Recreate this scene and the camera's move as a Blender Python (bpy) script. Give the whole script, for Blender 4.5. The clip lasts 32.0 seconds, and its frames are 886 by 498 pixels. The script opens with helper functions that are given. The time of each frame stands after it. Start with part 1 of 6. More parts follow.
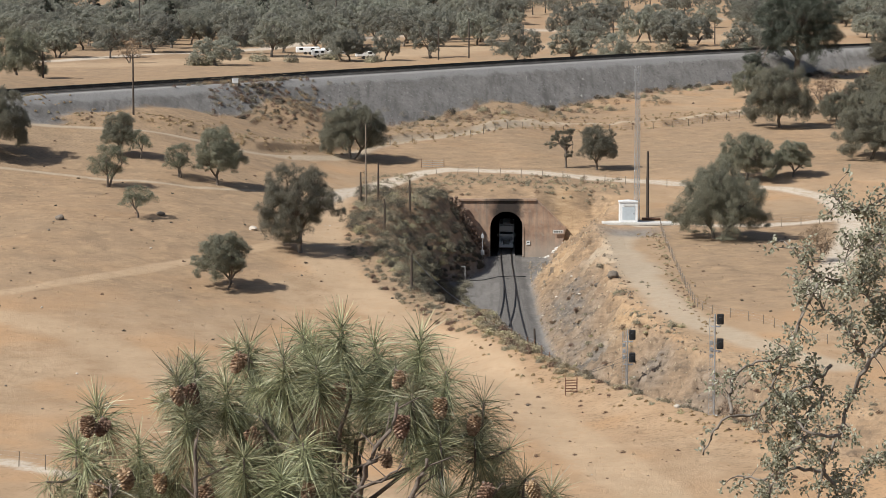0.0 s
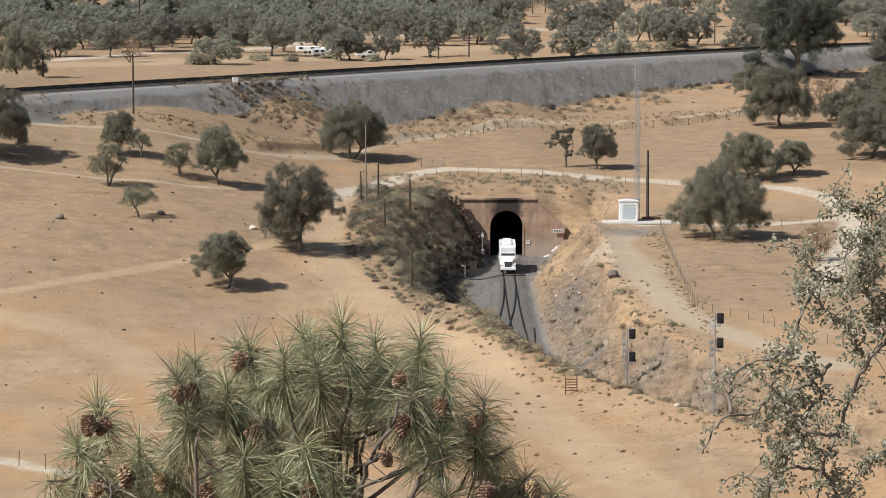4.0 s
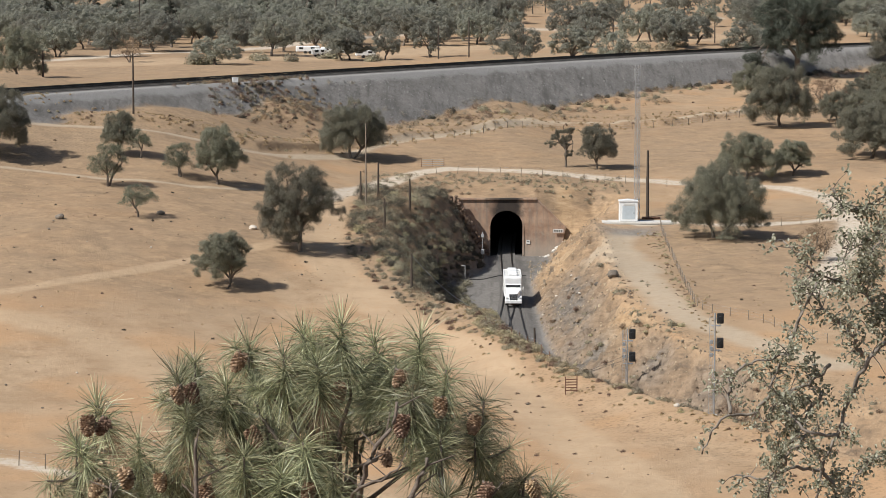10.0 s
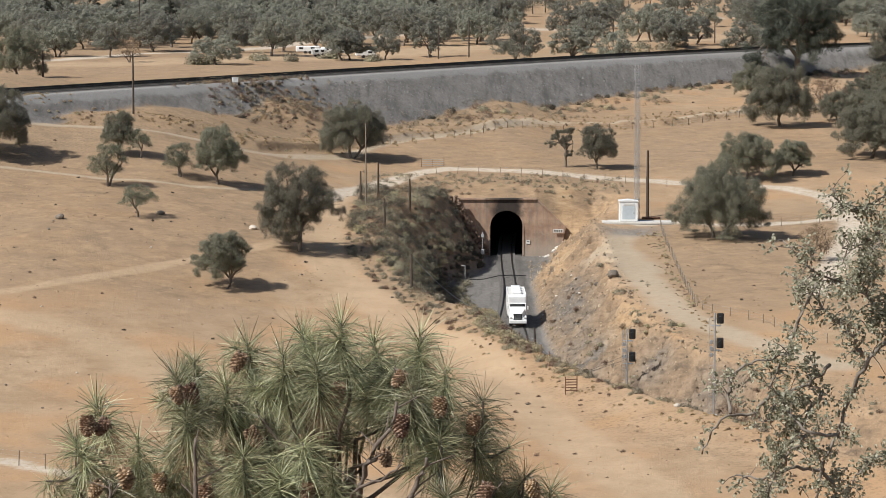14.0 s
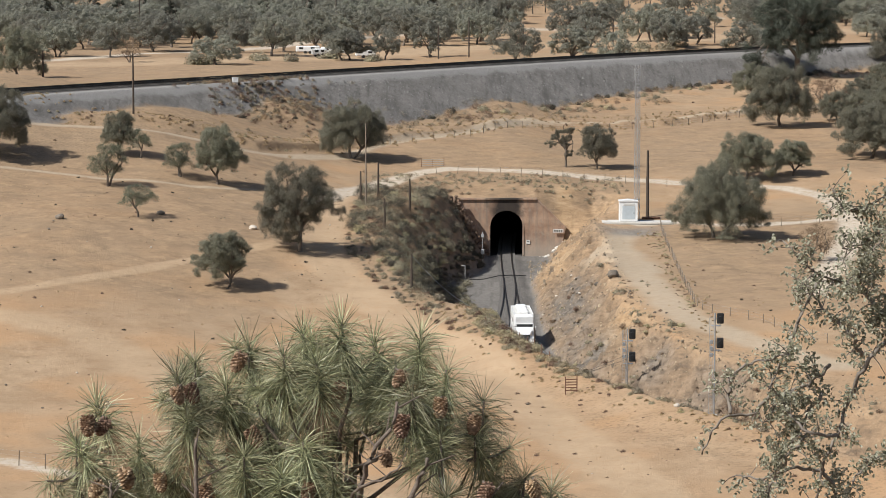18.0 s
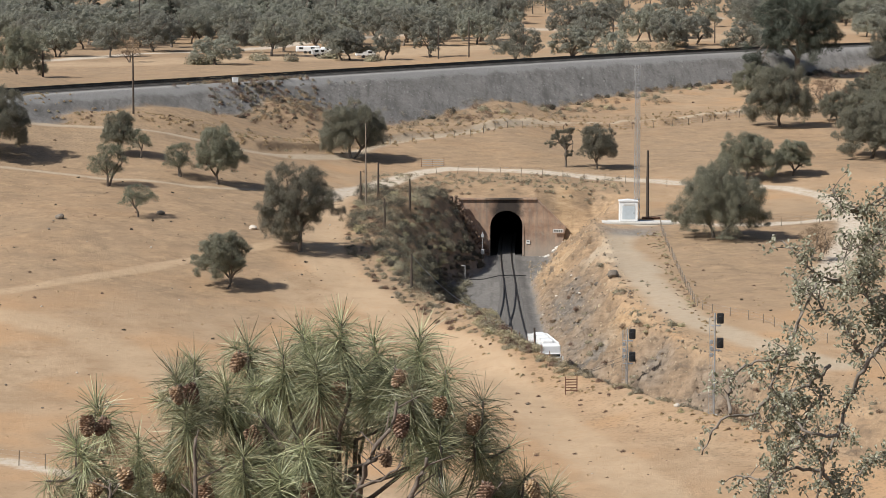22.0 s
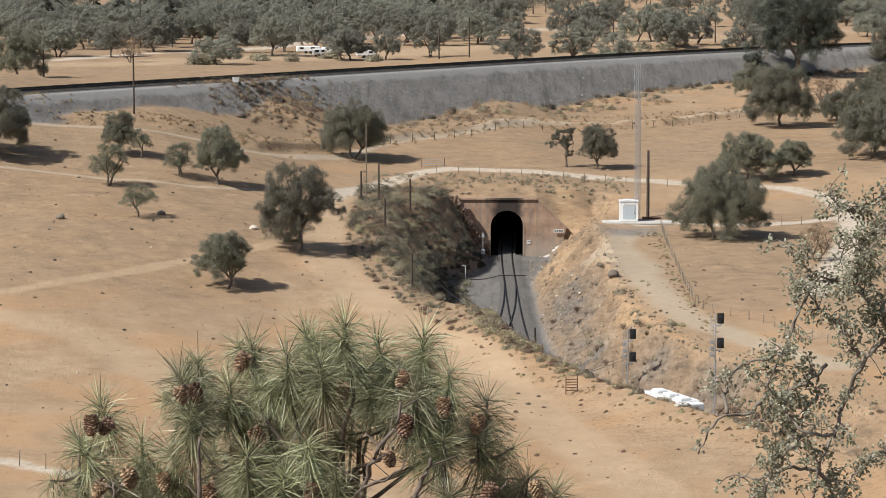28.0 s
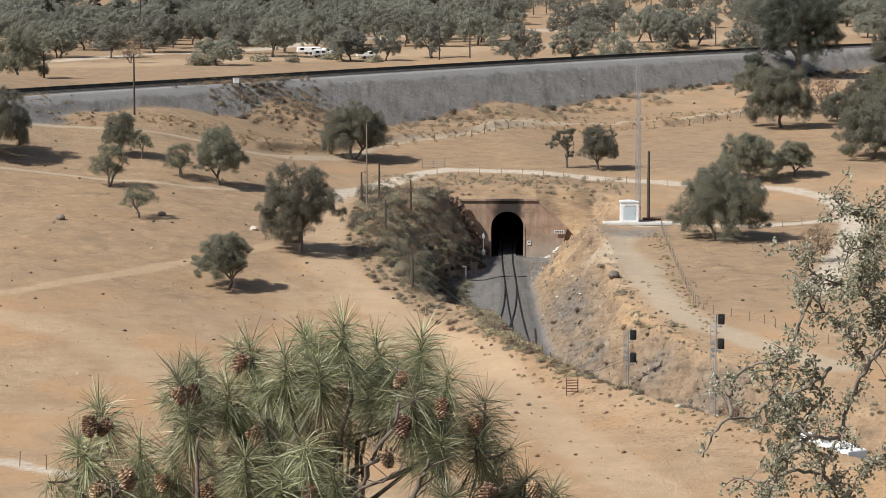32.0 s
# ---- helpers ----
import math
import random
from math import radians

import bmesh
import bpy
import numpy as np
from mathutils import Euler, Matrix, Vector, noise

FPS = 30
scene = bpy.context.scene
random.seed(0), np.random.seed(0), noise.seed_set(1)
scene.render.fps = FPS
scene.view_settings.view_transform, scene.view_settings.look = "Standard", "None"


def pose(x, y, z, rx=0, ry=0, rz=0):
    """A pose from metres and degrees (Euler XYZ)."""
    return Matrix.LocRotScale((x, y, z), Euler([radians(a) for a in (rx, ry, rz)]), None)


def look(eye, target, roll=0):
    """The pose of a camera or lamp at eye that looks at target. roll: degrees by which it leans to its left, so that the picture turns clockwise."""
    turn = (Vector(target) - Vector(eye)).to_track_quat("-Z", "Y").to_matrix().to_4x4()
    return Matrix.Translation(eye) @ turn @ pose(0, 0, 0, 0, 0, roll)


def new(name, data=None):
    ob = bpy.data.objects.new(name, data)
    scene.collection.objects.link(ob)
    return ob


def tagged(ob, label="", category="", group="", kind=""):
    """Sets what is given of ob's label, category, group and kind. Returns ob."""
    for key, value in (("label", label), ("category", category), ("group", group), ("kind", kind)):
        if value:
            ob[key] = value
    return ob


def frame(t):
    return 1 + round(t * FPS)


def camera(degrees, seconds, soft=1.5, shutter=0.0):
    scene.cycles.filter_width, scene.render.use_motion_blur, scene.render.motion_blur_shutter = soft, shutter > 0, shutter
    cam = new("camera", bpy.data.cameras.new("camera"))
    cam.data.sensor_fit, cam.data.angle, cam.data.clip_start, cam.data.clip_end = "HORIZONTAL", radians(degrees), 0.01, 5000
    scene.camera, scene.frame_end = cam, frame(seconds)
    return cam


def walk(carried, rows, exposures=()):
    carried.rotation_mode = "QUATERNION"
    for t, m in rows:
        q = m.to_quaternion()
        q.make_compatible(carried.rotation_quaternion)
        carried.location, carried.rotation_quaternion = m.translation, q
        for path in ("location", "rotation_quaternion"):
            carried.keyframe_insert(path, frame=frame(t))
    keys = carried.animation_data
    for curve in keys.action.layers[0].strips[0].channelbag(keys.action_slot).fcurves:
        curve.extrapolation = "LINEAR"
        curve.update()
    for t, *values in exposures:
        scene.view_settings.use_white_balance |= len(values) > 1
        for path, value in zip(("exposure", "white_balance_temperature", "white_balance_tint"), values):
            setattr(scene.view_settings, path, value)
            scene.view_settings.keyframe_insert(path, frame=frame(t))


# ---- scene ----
cam = camera(19.55, 32.0, soft=0.6)
TILT = 90 - 6.2824


def aim(up=0.0, left=0.0):
    return pose(0, 0, 41.5, TILT + up, 0, left)


walk(cam, [(0, aim(0.019)), (1.1, aim(0.019)), (1.6, aim(0)), (27.6, aim(0)), (28.4, aim(0, 0.0205)), (30.6, aim(0, 0.0205)),
           (31.0, aim(0.012, 0.0205)), (31.5, aim(0.006, 0.0205)), (32, aim(0.019, 0.0205))])

# ---- light: clear autumn sky, sun from behind the camera's left shoulder ----
SUN_TO = Vector((-0.86, -0.51, 0)).normalized()
SUN_UP = radians(46)
world = bpy.data.worlds.new("sky")
scene.world = world
world.use_nodes = True
wn = world.node_tree.nodes
sky = wn.new("ShaderNodeTexSky")
sky.sky_type, sky.sun_disc = "NISHITA", False
sky.sun_elevation, sky.sun_rotation = SUN_UP, math.atan2(SUN_TO.x, SUN_TO.y)
sky.dust_density = 2.0
world.node_tree.links.new(sky.outputs[0], wn["Background"].inputs[0])
wn["Background"].inputs[1].default_value = 0.082
sun = new("sun", bpy.data.lights.new("sun", "SUN"))
sun.data.energy, sun.data.angle, sun.data.color = 4.9, radians(0.53), (1.0, 0.983, 0.94)
sun.matrix_world = look((0, 0, 200), Vector((0, 0, 200)) - Vector((SUN_TO.x * math.cos(SUN_UP), SUN_TO.y * math.cos(SUN_UP), math.sin(SUN_UP))))
scene.view_settings.exposure = 0.12

# ---- lie of the land (metres; z = 0 is the rail bed at the tunnel mouth) ----
def ease(a, b, v):
    t = np.clip((v - a) / (b - a), 0, 1)
    return t * t * (3 - 2 * t)


def smooth_line(points, n=10):
    """A Catmull-Rom line through the points."""
    p = np.array(points, float)
    p = np.vstack([2 * p[0] - p[1], p, 2 * p[-1] - p[-2]])
    out = []
    for i in range(1, len(p) - 2):
        for k in range(n):
            t = k / n
            a, b, c, d = p[i - 1], p[i], p[i + 1], p[i + 2]
            out.append(0.5 * (2 * b + (c - a) * t + (2 * a - 5 * b + 4 * c - d) * t * t + (3 * b - a - 3 * c + d) * t ** 3))
    out.append(p[-2])
    return np.array(out)


def beside(x, y, line):
    """Distance from a line (positive to the right of its way) and the share of the way along it."""
    best, side, share = np.full(x.shape, 1e9), np.zeros(x.shape), np.zeros(x.shape)
    run = np.concatenate([[0], np.cumsum(np.hypot(*(line[1:, :2] - line[:-1, :2]).T))])
    for i in range(len(line) - 1):
        (ax, ay), (bx, by) = line[i, :2], line[i + 1, :2]
        dx, dy = bx - ax, by - ay
        ll = dx * dx + dy * dy
        t = np.clip(((x - ax) * dx + (y - ay) * dy) / ll, 0, 1)
        d = np.hypot(x - ax - t * dx, y - ay - t * dy)
        closer = d < best
        best = np.where(closer, d, best)
        side = np.where(closer, np.sign((x - ax) * dy - (y - ay) * dx), side)
        share = np.where(closer, run[i] + t * (run[i + 1] - run[i]), share)
    return best * np.where(side == 0, 1, side), share


def ripple(x, y, size, seed=0.0):
    """Soft uneven relief between about -1 and 1."""
    v, a = 0.0, 0.5
    for k in range(4):
        c, s = math.cos(seed + 1.9 * k), math.sin(seed + 1.9 * k)
        u, w = (x * c + y * s) / size, (y * c - x * s) / size
        v = v + a * np.sin(u * 2.1 + 1.7 * np.sin(w * 1.3 + seed + k)) * np.sin(w * 1.9 + 1.3 * np.sin(u * 1.1 + 2 * seed))
        size, a = size * 0.47, a * 0.62
    return v


# lower line, from deep in the tunnel towards the camera
LOWER = smooth_line([(13, 440), (10.6, 405), (9.2, 372), (8.9, 340), (8.85, 310), (9.3, 288), (10.9, 272), (14.2, 256), (19.5, 244.5), (25.5, 232), (33, 219), (41, 206.5), (58, 182), (90, 145)])
# upper line on its embankment, from left to right
UPPER = smooth_line([(-130, 262), (-96, 330), (-64, 386), (-32, 436), (1.7, 488), (37.7, 541), (70, 583), (107, 624), (170, 684), (300, 790)], 5)
UPPER_Z = 23.0


def lower_z(y):
    return np.clip((y - 372.0) * 0.017, -3.4, 1.5) - 0.08 * ease(262, 238, y)


def base_z(x, y):
    ys = [120, 195, 235, 272, 290, 310, 345, 372, 395, 433, 470, 520, 700, 1000, 1600, 4000]
    left = np.interp(y, ys, [0.5, 0.5, 2.6, 6.2, 8.2, 10.8, 13.8, 17.6, 20.2, 20.5, 20.0, 19.6, 19.6, 24, 55, 300])
    mid = np.interp(y, ys, [0.2, 0.3, 1.2, 2.2, 4.5, 7.5, 9.5, 9.4, 10.8, 14.0, 16.6, 18, 19.6, 24, 55, 300])
    right = np.interp(y, ys, [0.2, 0.5, 2.4, 4.6, 5.3, 5.6, 6.3, 8.5, 10.3, 12.2, 14, 16.2, 19.6, 24, 55, 300])
    z = left + (mid - left) * ease(-50, -6, x)
    z = z + (right - z) * ease(9, 24, x)
    z = z + ripple(x, y, 38, 0.4) * 0.5 * ease(230, 300, y) + ripple(x, y, 9, 2.0) * 0.10
    z = z + 3.0 * ease(-48, -78, x) * ease(318, 352, y) * ease(480, 430, y)
    z = z + 3.2 * np.exp(-((x + 25) / 10.5) ** 2 - ((y - 425) / 10.0) ** 2)
    # old roadside bank below the embankment
    rut = np.interp(x, [-70, -28, -8.6, 15, 39, 56, 95], [376, 386, 421, 447, 456, 475, 504])
    z = z + (0.9 * ease(-0.5, 1.2, y - rut) * ease(12, 3, y - rut) - 0.35 * ease(3.0, 1.0, np.abs(y - rut + 2.5))) * (0.7 + 0.5 * ripple(x, y, 6, 2.5))
    hill = 39.9 - 0.75 * np.maximum(np.hypot(x, y) - 2.0, 0)
    return np.maximum(z, hill)


def steep(dl, y):
    """Height of the shaded bank over the bed: a steep foot, easing off above."""
    slope = 1.25 + 0.3 * ease(345, 366, y) + 0.7 * ease(358, 344, y) * ease(238, 254, y)
    brow = ease(362, 350, y) * ease(284, 300, y)
    low = np.minimum(dl, 1.6) * (slope + 0.5 * brow)
    return low + np.maximum(dl - 1.6, 0) * (slope + (1.12 - slope) * brow)


def ground_z(x, y):
    x, y = np.asarray(x, float), np.asarray(y, float)
    z = base_z(x, y)
    # embankment of the upper line
    d, s = beside(x, y, UPPER)
    d = np.abs(d)
    bank = UPPER_Z - 0.55 - np.maximum(d - 5.2, 0) / 1.5 + ripple(x, y, 2.5, 1.0) * 0.12 * ease(5.0, 8.0, d)
    z = np.maximum(z, bank)
    # cutting of the lower line
    d, s = beside(x, y, LOWER)
    bed = lower_z(y) - 0.38 + 0.16 * ease(2.3, 1.5, np.abs(d))
    wl = 3.0 + 2.4 * ease(366, 335, y) + 3.4 * ease(356, 340, y) - 6.9 * ease(294, 277, y)
    wr = 6.0 - 3.2 * ease(368, 340, y)
    rough = ripple(x, y, 5, 3.0) * 1.1 + ripple(x, y, 1.6, 5.0) * 0.35
    # the line runs towards the camera, so its right-hand side lies to smaller x
    dl = np.maximum(d - wl, 0)
    dr = np.maximum(-d - wr, 0)
    cut = bed + np.where(d > 0, steep(dl, y), dr * 0.85) + rough * np.clip((dl + dr) / 3.0, 0, 1) * np.where(d > 0, 0.6, 1.0)
    # crumbling ledges on the rocky side
    ledge = 0.42 - np.abs(ripple(x + 0.4 * z, y + 0.35 * x, 3.4, 8.0)) * 1.3 - np.abs(ripple(x, y + 0.6 * x, 1.1, 6.0)) * 0.85
    cut = cut + np.where(d < 0, ledge * ease(0.5, 2.2, dr), ripple(x, y, 0.9, 6.0) * 0.2 * ease(0.5, 2, dl))
    # near lip raised, its height fitted to what it hides from the camera
    heap = 0.85 * ease(285, 268, y) * (0.85 + 0.15 * ease(240, 256, y)) + 0.75 * ease(289, 277, y) * ease(244, 256, y)
    z = z + heap * ease(2.0, 4.6, d) * ease(13, 6.5, d)
    inside = (y < 371.7)
    lip = np.where(inside, cut, 1e6)
    z = np.minimum(z, lip)
    # fill behind the portal and its wing wall
    wing = np.maximum(np.maximum(7.7 - 0.3 * np.maximum(x - 13.4, 0), (x - 15.4) * 0.85 - 0.3), (6.2 - x) * 1.45 - 0.4)
    fill = wing + (y - 371.7) * (0.55 + 0.3 * ease(12, 15, x)) + ripple(x, y, 3, 4.0) * 0.25 * ease(372, 375, y)
    return np.where(y >= 371.7, np.minimum(z, fill), z)

# ---- materials ----
def material(name):
    m = bpy.data.materials.new(name)
    m.use_nodes = True
    return m, m.node_tree.nodes, m.node_tree.links, m.node_tree.nodes["Principled BSDF"]


def ramp_node(n, stops):
    r = n.new("ShaderNodeValToRGB")
    while len(r.color_ramp.elements) < len(stops):
        r.color_ramp.elements.new(0.5)
    for e, (p, c) in zip(r.color_ramp.elements, stops):
        e.position, e.color = p, (*c, 1)
    return r


def coords(n, l, scale=1.0, world_space=True):
    t = n.new("ShaderNodeNewGeometry") if world_space else n.new("ShaderNodeTexCoord")
    v = n.new("ShaderNodeMapping")
    v.inputs["Scale"].default_value = (scale, scale, scale) if not isinstance(scale, tuple) else scale
    l.new(t.outputs["Position" if world_space else "Object"], v.inputs[0])
    return v.outputs[0]


def noise_node(n, l, vec, scale, detail=5.0, rough=0.6):
    t = n.new("ShaderNodeTexNoise")
    t.inputs["Scale"].default_value, t.inputs["Detail"].default_value, t.inputs["Roughness"].default_value = scale, detail, rough
    l.new(vec, t.inputs["Vector"])
    return t.outputs["Fac"]


def mix(n, l, fac, a, b, kind="MIX"):
    m = n.new("ShaderNodeMix")
    m.data_type, m.blend_type = "RGBA", kind
    for value, sock in ((fac, m.inputs[0]), (a, m.inputs[6]), (b, m.inputs[7])):
        if isinstance(value, (int, float)):
            sock.default_value = value
        elif isinstance(value, tuple):
            sock.default_value = (*value, 1)
        else:
            l.new(value, sock)
    return m.outputs[2]


def span(n, l, value, a, b, c=0.0, d=1.0):
    m = n.new("ShaderNodeMapRange")
    for i, v in enumerate((a, b, c, d)):
        m.inputs[i + 1].default_value = v
    l.new(value, m.inputs[0])
    return m.outputs[0]


def times(n, l, a, b, op="MULTIPLY"):
    m = n.new("ShaderNodeMath")
    m.operation = op
    for sock, v in zip(m.inputs, (a, b)):
        if isinstance(v, (int, float)):
            sock.default_value = v
        else:
            l.new(v, sock)
    return m.outputs[0]


def bump(n, l, height, bsdf, strength=0.4, distance=0.05):
    b = n.new("ShaderNodeBump")
    b.inputs["Strength"].default_value, b.inputs["Distance"].default_value = strength, distance
    l.new(height, b.inputs["Height"])
    l.new(b.outputs[0], bsdf.inputs["Normal"])


def plain(name, dark, light, scale=6.0, rough=0.7, metal=0.0, grain=40.0, relief=0.15, per_object=0.0):
    """Uneven paint, wood, metal or stone: two tones mixed at two scales."""
    m, n, l, b = material(name)
    v = coords(n, l, 1.0, False)
    a, c = noise_node(n, l, v, scale), noise_node(n, l, v, grain, 3)
    f = span(n, l, times(n, l, times(n, l, a, 0.65), times(n, l, c, 0.35), "ADD"), 0.32, 0.68)
    col = mix(n, l, f, dark, light)
    if per_object:
        info = n.new("ShaderNodeObjectInfo")
        h = n.new("ShaderNodeHueSaturation")
        l.new(span(n, l, info.outputs["Random"], 0, 1, 1 - per_object, 1 + per_object), h.inputs["Value"])
        l.new(col, h.inputs["Color"])
        col = h.outputs[0]
    l.new(col, b.inputs["Base Color"])
    b.inputs["Roughness"].default_value, b.inputs["Metallic"].default_value = rough, metal
    bump(n, l, c, b, relief, 0.02)
    return m


def foliage(name, dark, mid, light, through_light=0.25, rough=0.55, per_object=0.18):
    """Leaves: tone differs leaf by leaf, and a little from plant to plant."""
    m, n, l, b = material(name)
    g, info = n.new("ShaderNodeNewGeometry"), n.new("ShaderNodeObjectInfo")
    r = ramp_node(n, ((0.0, dark), (0.5, mid), (1.0, light)))
    l.new(g.outputs["Random Per Island"], r.inputs[0])
    h = n.new("ShaderNodeHueSaturation")
    l.new(span(n, l, info.outputs["Random"], 0, 1, 1 - per_object, 1 + per_object), h.inputs["Value"])
    l.new(span(n, l, info.outputs["Random"], 0, 1, 0.485, 0.515), h.inputs["Hue"])
    l.new(r.outputs[0], h.inputs["Color"])
    l.new(h.outputs[0], b.inputs["Base Color"])
    b.inputs["Roughness"].default_value = rough
    t = n.new("ShaderNodeBsdfTranslucent")
    l.new(h.outputs[0], t.inputs[0])
    s = n.new("ShaderNodeMixShader")
    s.inputs[0].default_value = through_light
    l.new(b.outputs[0], s.inputs[1])
    l.new(t.outputs[0], s.inputs[2])
    l.new(s.outputs[0], n["Material Output"].inputs[0])
    return m


def ground_material():
    m, n, l, b = material("dry_earth")
    v = coords(n, l)
    wide, patch, fine, grit = noise_node(n, l, v, 0.03, 4), noise_node(n, l, v, 0.22, 6, 0.65), noise_node(n, l, v, 1.3, 6, 0.7), noise_node(n, l, v, 6.0, 4, 0.7)
    tuft = noise_node(n, l, v, 2.6, 2, 0.5)

    def zone(name):
        a = n.new("ShaderNodeAttribute")
        a.attribute_name = name
        return a.outputs["Fac"]
    soil = mix(n, l, span(n, l, patch, 0.38, 0.62), (0.325, 0.226, 0.140), (0.425, 0.305, 0.196))
    soil = mix(n, l, span(n, l, wide, 0.42, 0.62), soil, (0.385, 0.255, 0.152))
    soil = mix(n, l, span(n, l, noise_node(n, l, v, 0.42, 4, 0.6), 0.54, 0.68, 0, 0.55), soil, (0.29, 0.188, 0.112))
    soil = mix(n, l, span(n, l, noise_node(n, l, v, 0.075, 3, 0.5), 0.50, 0.62, 0, 0.6), soil, (0.43, 0.262, 0.140))
    soil = mix(n, l, span(n, l, fine, 0.54, 0.72, 0, 0.4), soil, (0.26, 0.18, 0.115))
    soil = mix(n, l, span(n, l, grit, 0.58, 0.72, 0, 0.25), soil, (0.19, 0.135, 0.09))
    soil = mix(n, l, span(n, l, grit, 0.40, 0.28, 0, 0.2), soil, (0.52, 0.39, 0.26))
    # dull litter-covered soil of the pasture
    blot = noise_node(n, l, v, 0.5, 3, 0.55)
    field = mix(n, l, span(n, l, fine, 0.36, 0.66), (0.265, 0.187, 0.118), (0.35, 0.245, 0.154))
    field = mix(n, l, span(n, l, patch, 0.46, 0.64, 0, 0.75), field, (0.225, 0.158, 0.103))
    field = mix(n, l, span(n, l, blot, 0.56, 0.70, 0, 0.6), field, (0.165, 0.118, 0.08))
    field = mix(n, l, span(n, l, blot, 0.44, 0.32, 0, 0.55), field, (0.43, 0.295, 0.175))
    field = mix(n, l, span(n, l, grit, 0.60, 0.72, 0, 0.5), field, (0.15, 0.112, 0.078))
    soil = mix(n, l, zone("field"), soil, field)
    # dry weeds in dark tufts
    weeds = times(n, l, zone("weeds"), span(n, l, times(n, l, tuft, times(n, l, fine, 0.6), "ADD"), 0.80, 0.98))
    soil = mix(n, l, times(n, l, weeds, 0.5), soil, (0.165, 0.125, 0.08))
    # orange cut faces with grey rock
    tilted = n.new("ShaderNodeMapping")
    tilted.inputs["Rotation"].default_value = (0.5, 0.4, 0.6)
    tilted.inputs["Scale"].default_value = (0.35, 1.0, 1.6)
    l.new(v, tilted.inputs[0])
    seam = noise_node(n, l, tilted.outputs[0], 0.9, 8, 0.72)
    rock = mix(n, l, span(n, l, patch, 0.36, 0.64), (0.225, 0.156, 0.10), (0.35, 0.238, 0.145))
    rock = mix(n, l, span(n, l, seam, 0.50, 0.64, 0, 0.75), rock, (0.14, 0.106, 0.077))
    rock = mix(n, l, span(n, l, seam, 0.46, 0.34, 0, 0.6), rock, (0.40, 0.29, 0.185))
    rock = mix(n, l, span(n, l, grit, 0.56, 0.70, 0, 0.6), rock, (0.13, 0.098, 0.073))
    rock = mix(n, l, span(n, l, grit, 0.40, 0.28, 0, 0.4), rock, (0.52, 0.40, 0.27))
    soil = mix(n, l, zone("rock"), soil, rock)
    ochre = mix(n, l, span(n, l, seam, 0.38, 0.62), (0.50, 0.355, 0.21), (0.34, 0.222, 0.125))
    ochre = mix(n, l, span(n, l, grit, 0.56, 0.68, 0, 0.6), ochre, (0.22, 0.14, 0.085))
    soil = mix(n, l, times(n, l, zone("ochre"), span(n, l, patch, 0.3, 0.5)), soil, ochre)
    grey_rock_and_shade = mix(n, l, span(n, l, seam, 0.36, 0.62), (0.22, 0.195, 0.168), (0.10, 0.086, 0.073))
    grey_rock_and_shade = mix(n, l, span(n, l, fine, 0.56, 0.68, 0, 0.7), grey_rock_and_shade, (0.075, 0.064, 0.055))
    grey_rock_and_shade = mix(n, l, span(n, l, grit, 0.38, 0.28, 0, 0.7), grey_rock_and_shade, (0.40, 0.375, 0.335))
    soil = mix(n, l, times(n, l, zone("grey_rock_and_shade"), span(n, l, patch, 0.34, 0.54, 0.25, 0.95)), soil, grey_rock_and_shade)
    road = mix(n, l, span(n, l, patch, 0.3, 0.7), (0.375, 0.266, 0.168), (0.455, 0.33, 0.213))
    soil = mix(n, l, times(n, l, zone("road"), span(n, l, fine, 0.25, 0.5)), soil, road)
    pale = mix(n, l, span(n, l, fine, 0.3, 0.7), (0.44, 0.365, 0.28), (0.56, 0.48, 0.385))
    soil = mix(n, l, times(n, l, zone("pale"), span(n, l, fine, 0.15, 0.5)), soil, pale)
    soil = mix(n, l, times(n, l, zone("track"), 0.75), soil, mix(n, l, span(n, l, fine, 0.3, 0.7), (0.37, 0.298, 0.215), (0.47, 0.39, 0.292)))
    gravel = mix(n, l, span(n, l, grit, 0.35, 0.68), (0.14, 0.130, 0.119), (0.30, 0.278, 0.254))
    gravel = mix(n, l, span(n, l, patch, 0.45, 0.7, 0, 0.5), gravel, (0.125, 0.118, 0.108))
    gravel = mix(n, l, span(n, l, grit, 0.42, 0.32, 0, 0.7), gravel, (0.36, 0.34, 0.315))
    gravel = mix(n, l, span(n, l, fine, 0.52, 0.68, 0, 0.6), gravel, (0.10, 0.094, 0.086))
    gravel = mix(n, l, span(n, l, fine, 0.46, 0.34, 0, 0.5), gravel, (0.31, 0.295, 0.275))
    # rain-washed streaks down the stone facing
    wash = n.new("ShaderNodeMapping")
    wash.inputs["Rotation"].default_value = (0, 0, -0.975)
    wash.inputs["Scale"].default_value = (0.75, 0.10, 0.10)
    l.new(v, wash.inputs[0])
    streak = noise_node(n, l, wash.outputs[0], 1.0, 5, 0.65)
    gravel = mix(n, l, span(n, l, streak, 0.50, 0.66, 0, 0.6), gravel, (0.105, 0.098, 0.089))
    gravel = mix(n, l, span(n, l, streak, 0.46, 0.34, 0, 0.45), gravel, (0.27, 0.252, 0.228))
    gravel = mix(n, l, span(n, l, noise_node(n, l, v, 0.09, 4, 0.6), 0.5, 0.64, 0, 0.4), gravel, (0.115, 0.105, 0.094))
    soil = mix(n, l, zone("gravel"), soil, gravel)
    soil = mix(n, l, zone("light_gravel"), soil, mix(n, l, span(n, l, grit, 0.35, 0.65), (0.25, 0.238, 0.222), (0.36, 0.345, 0.325)))
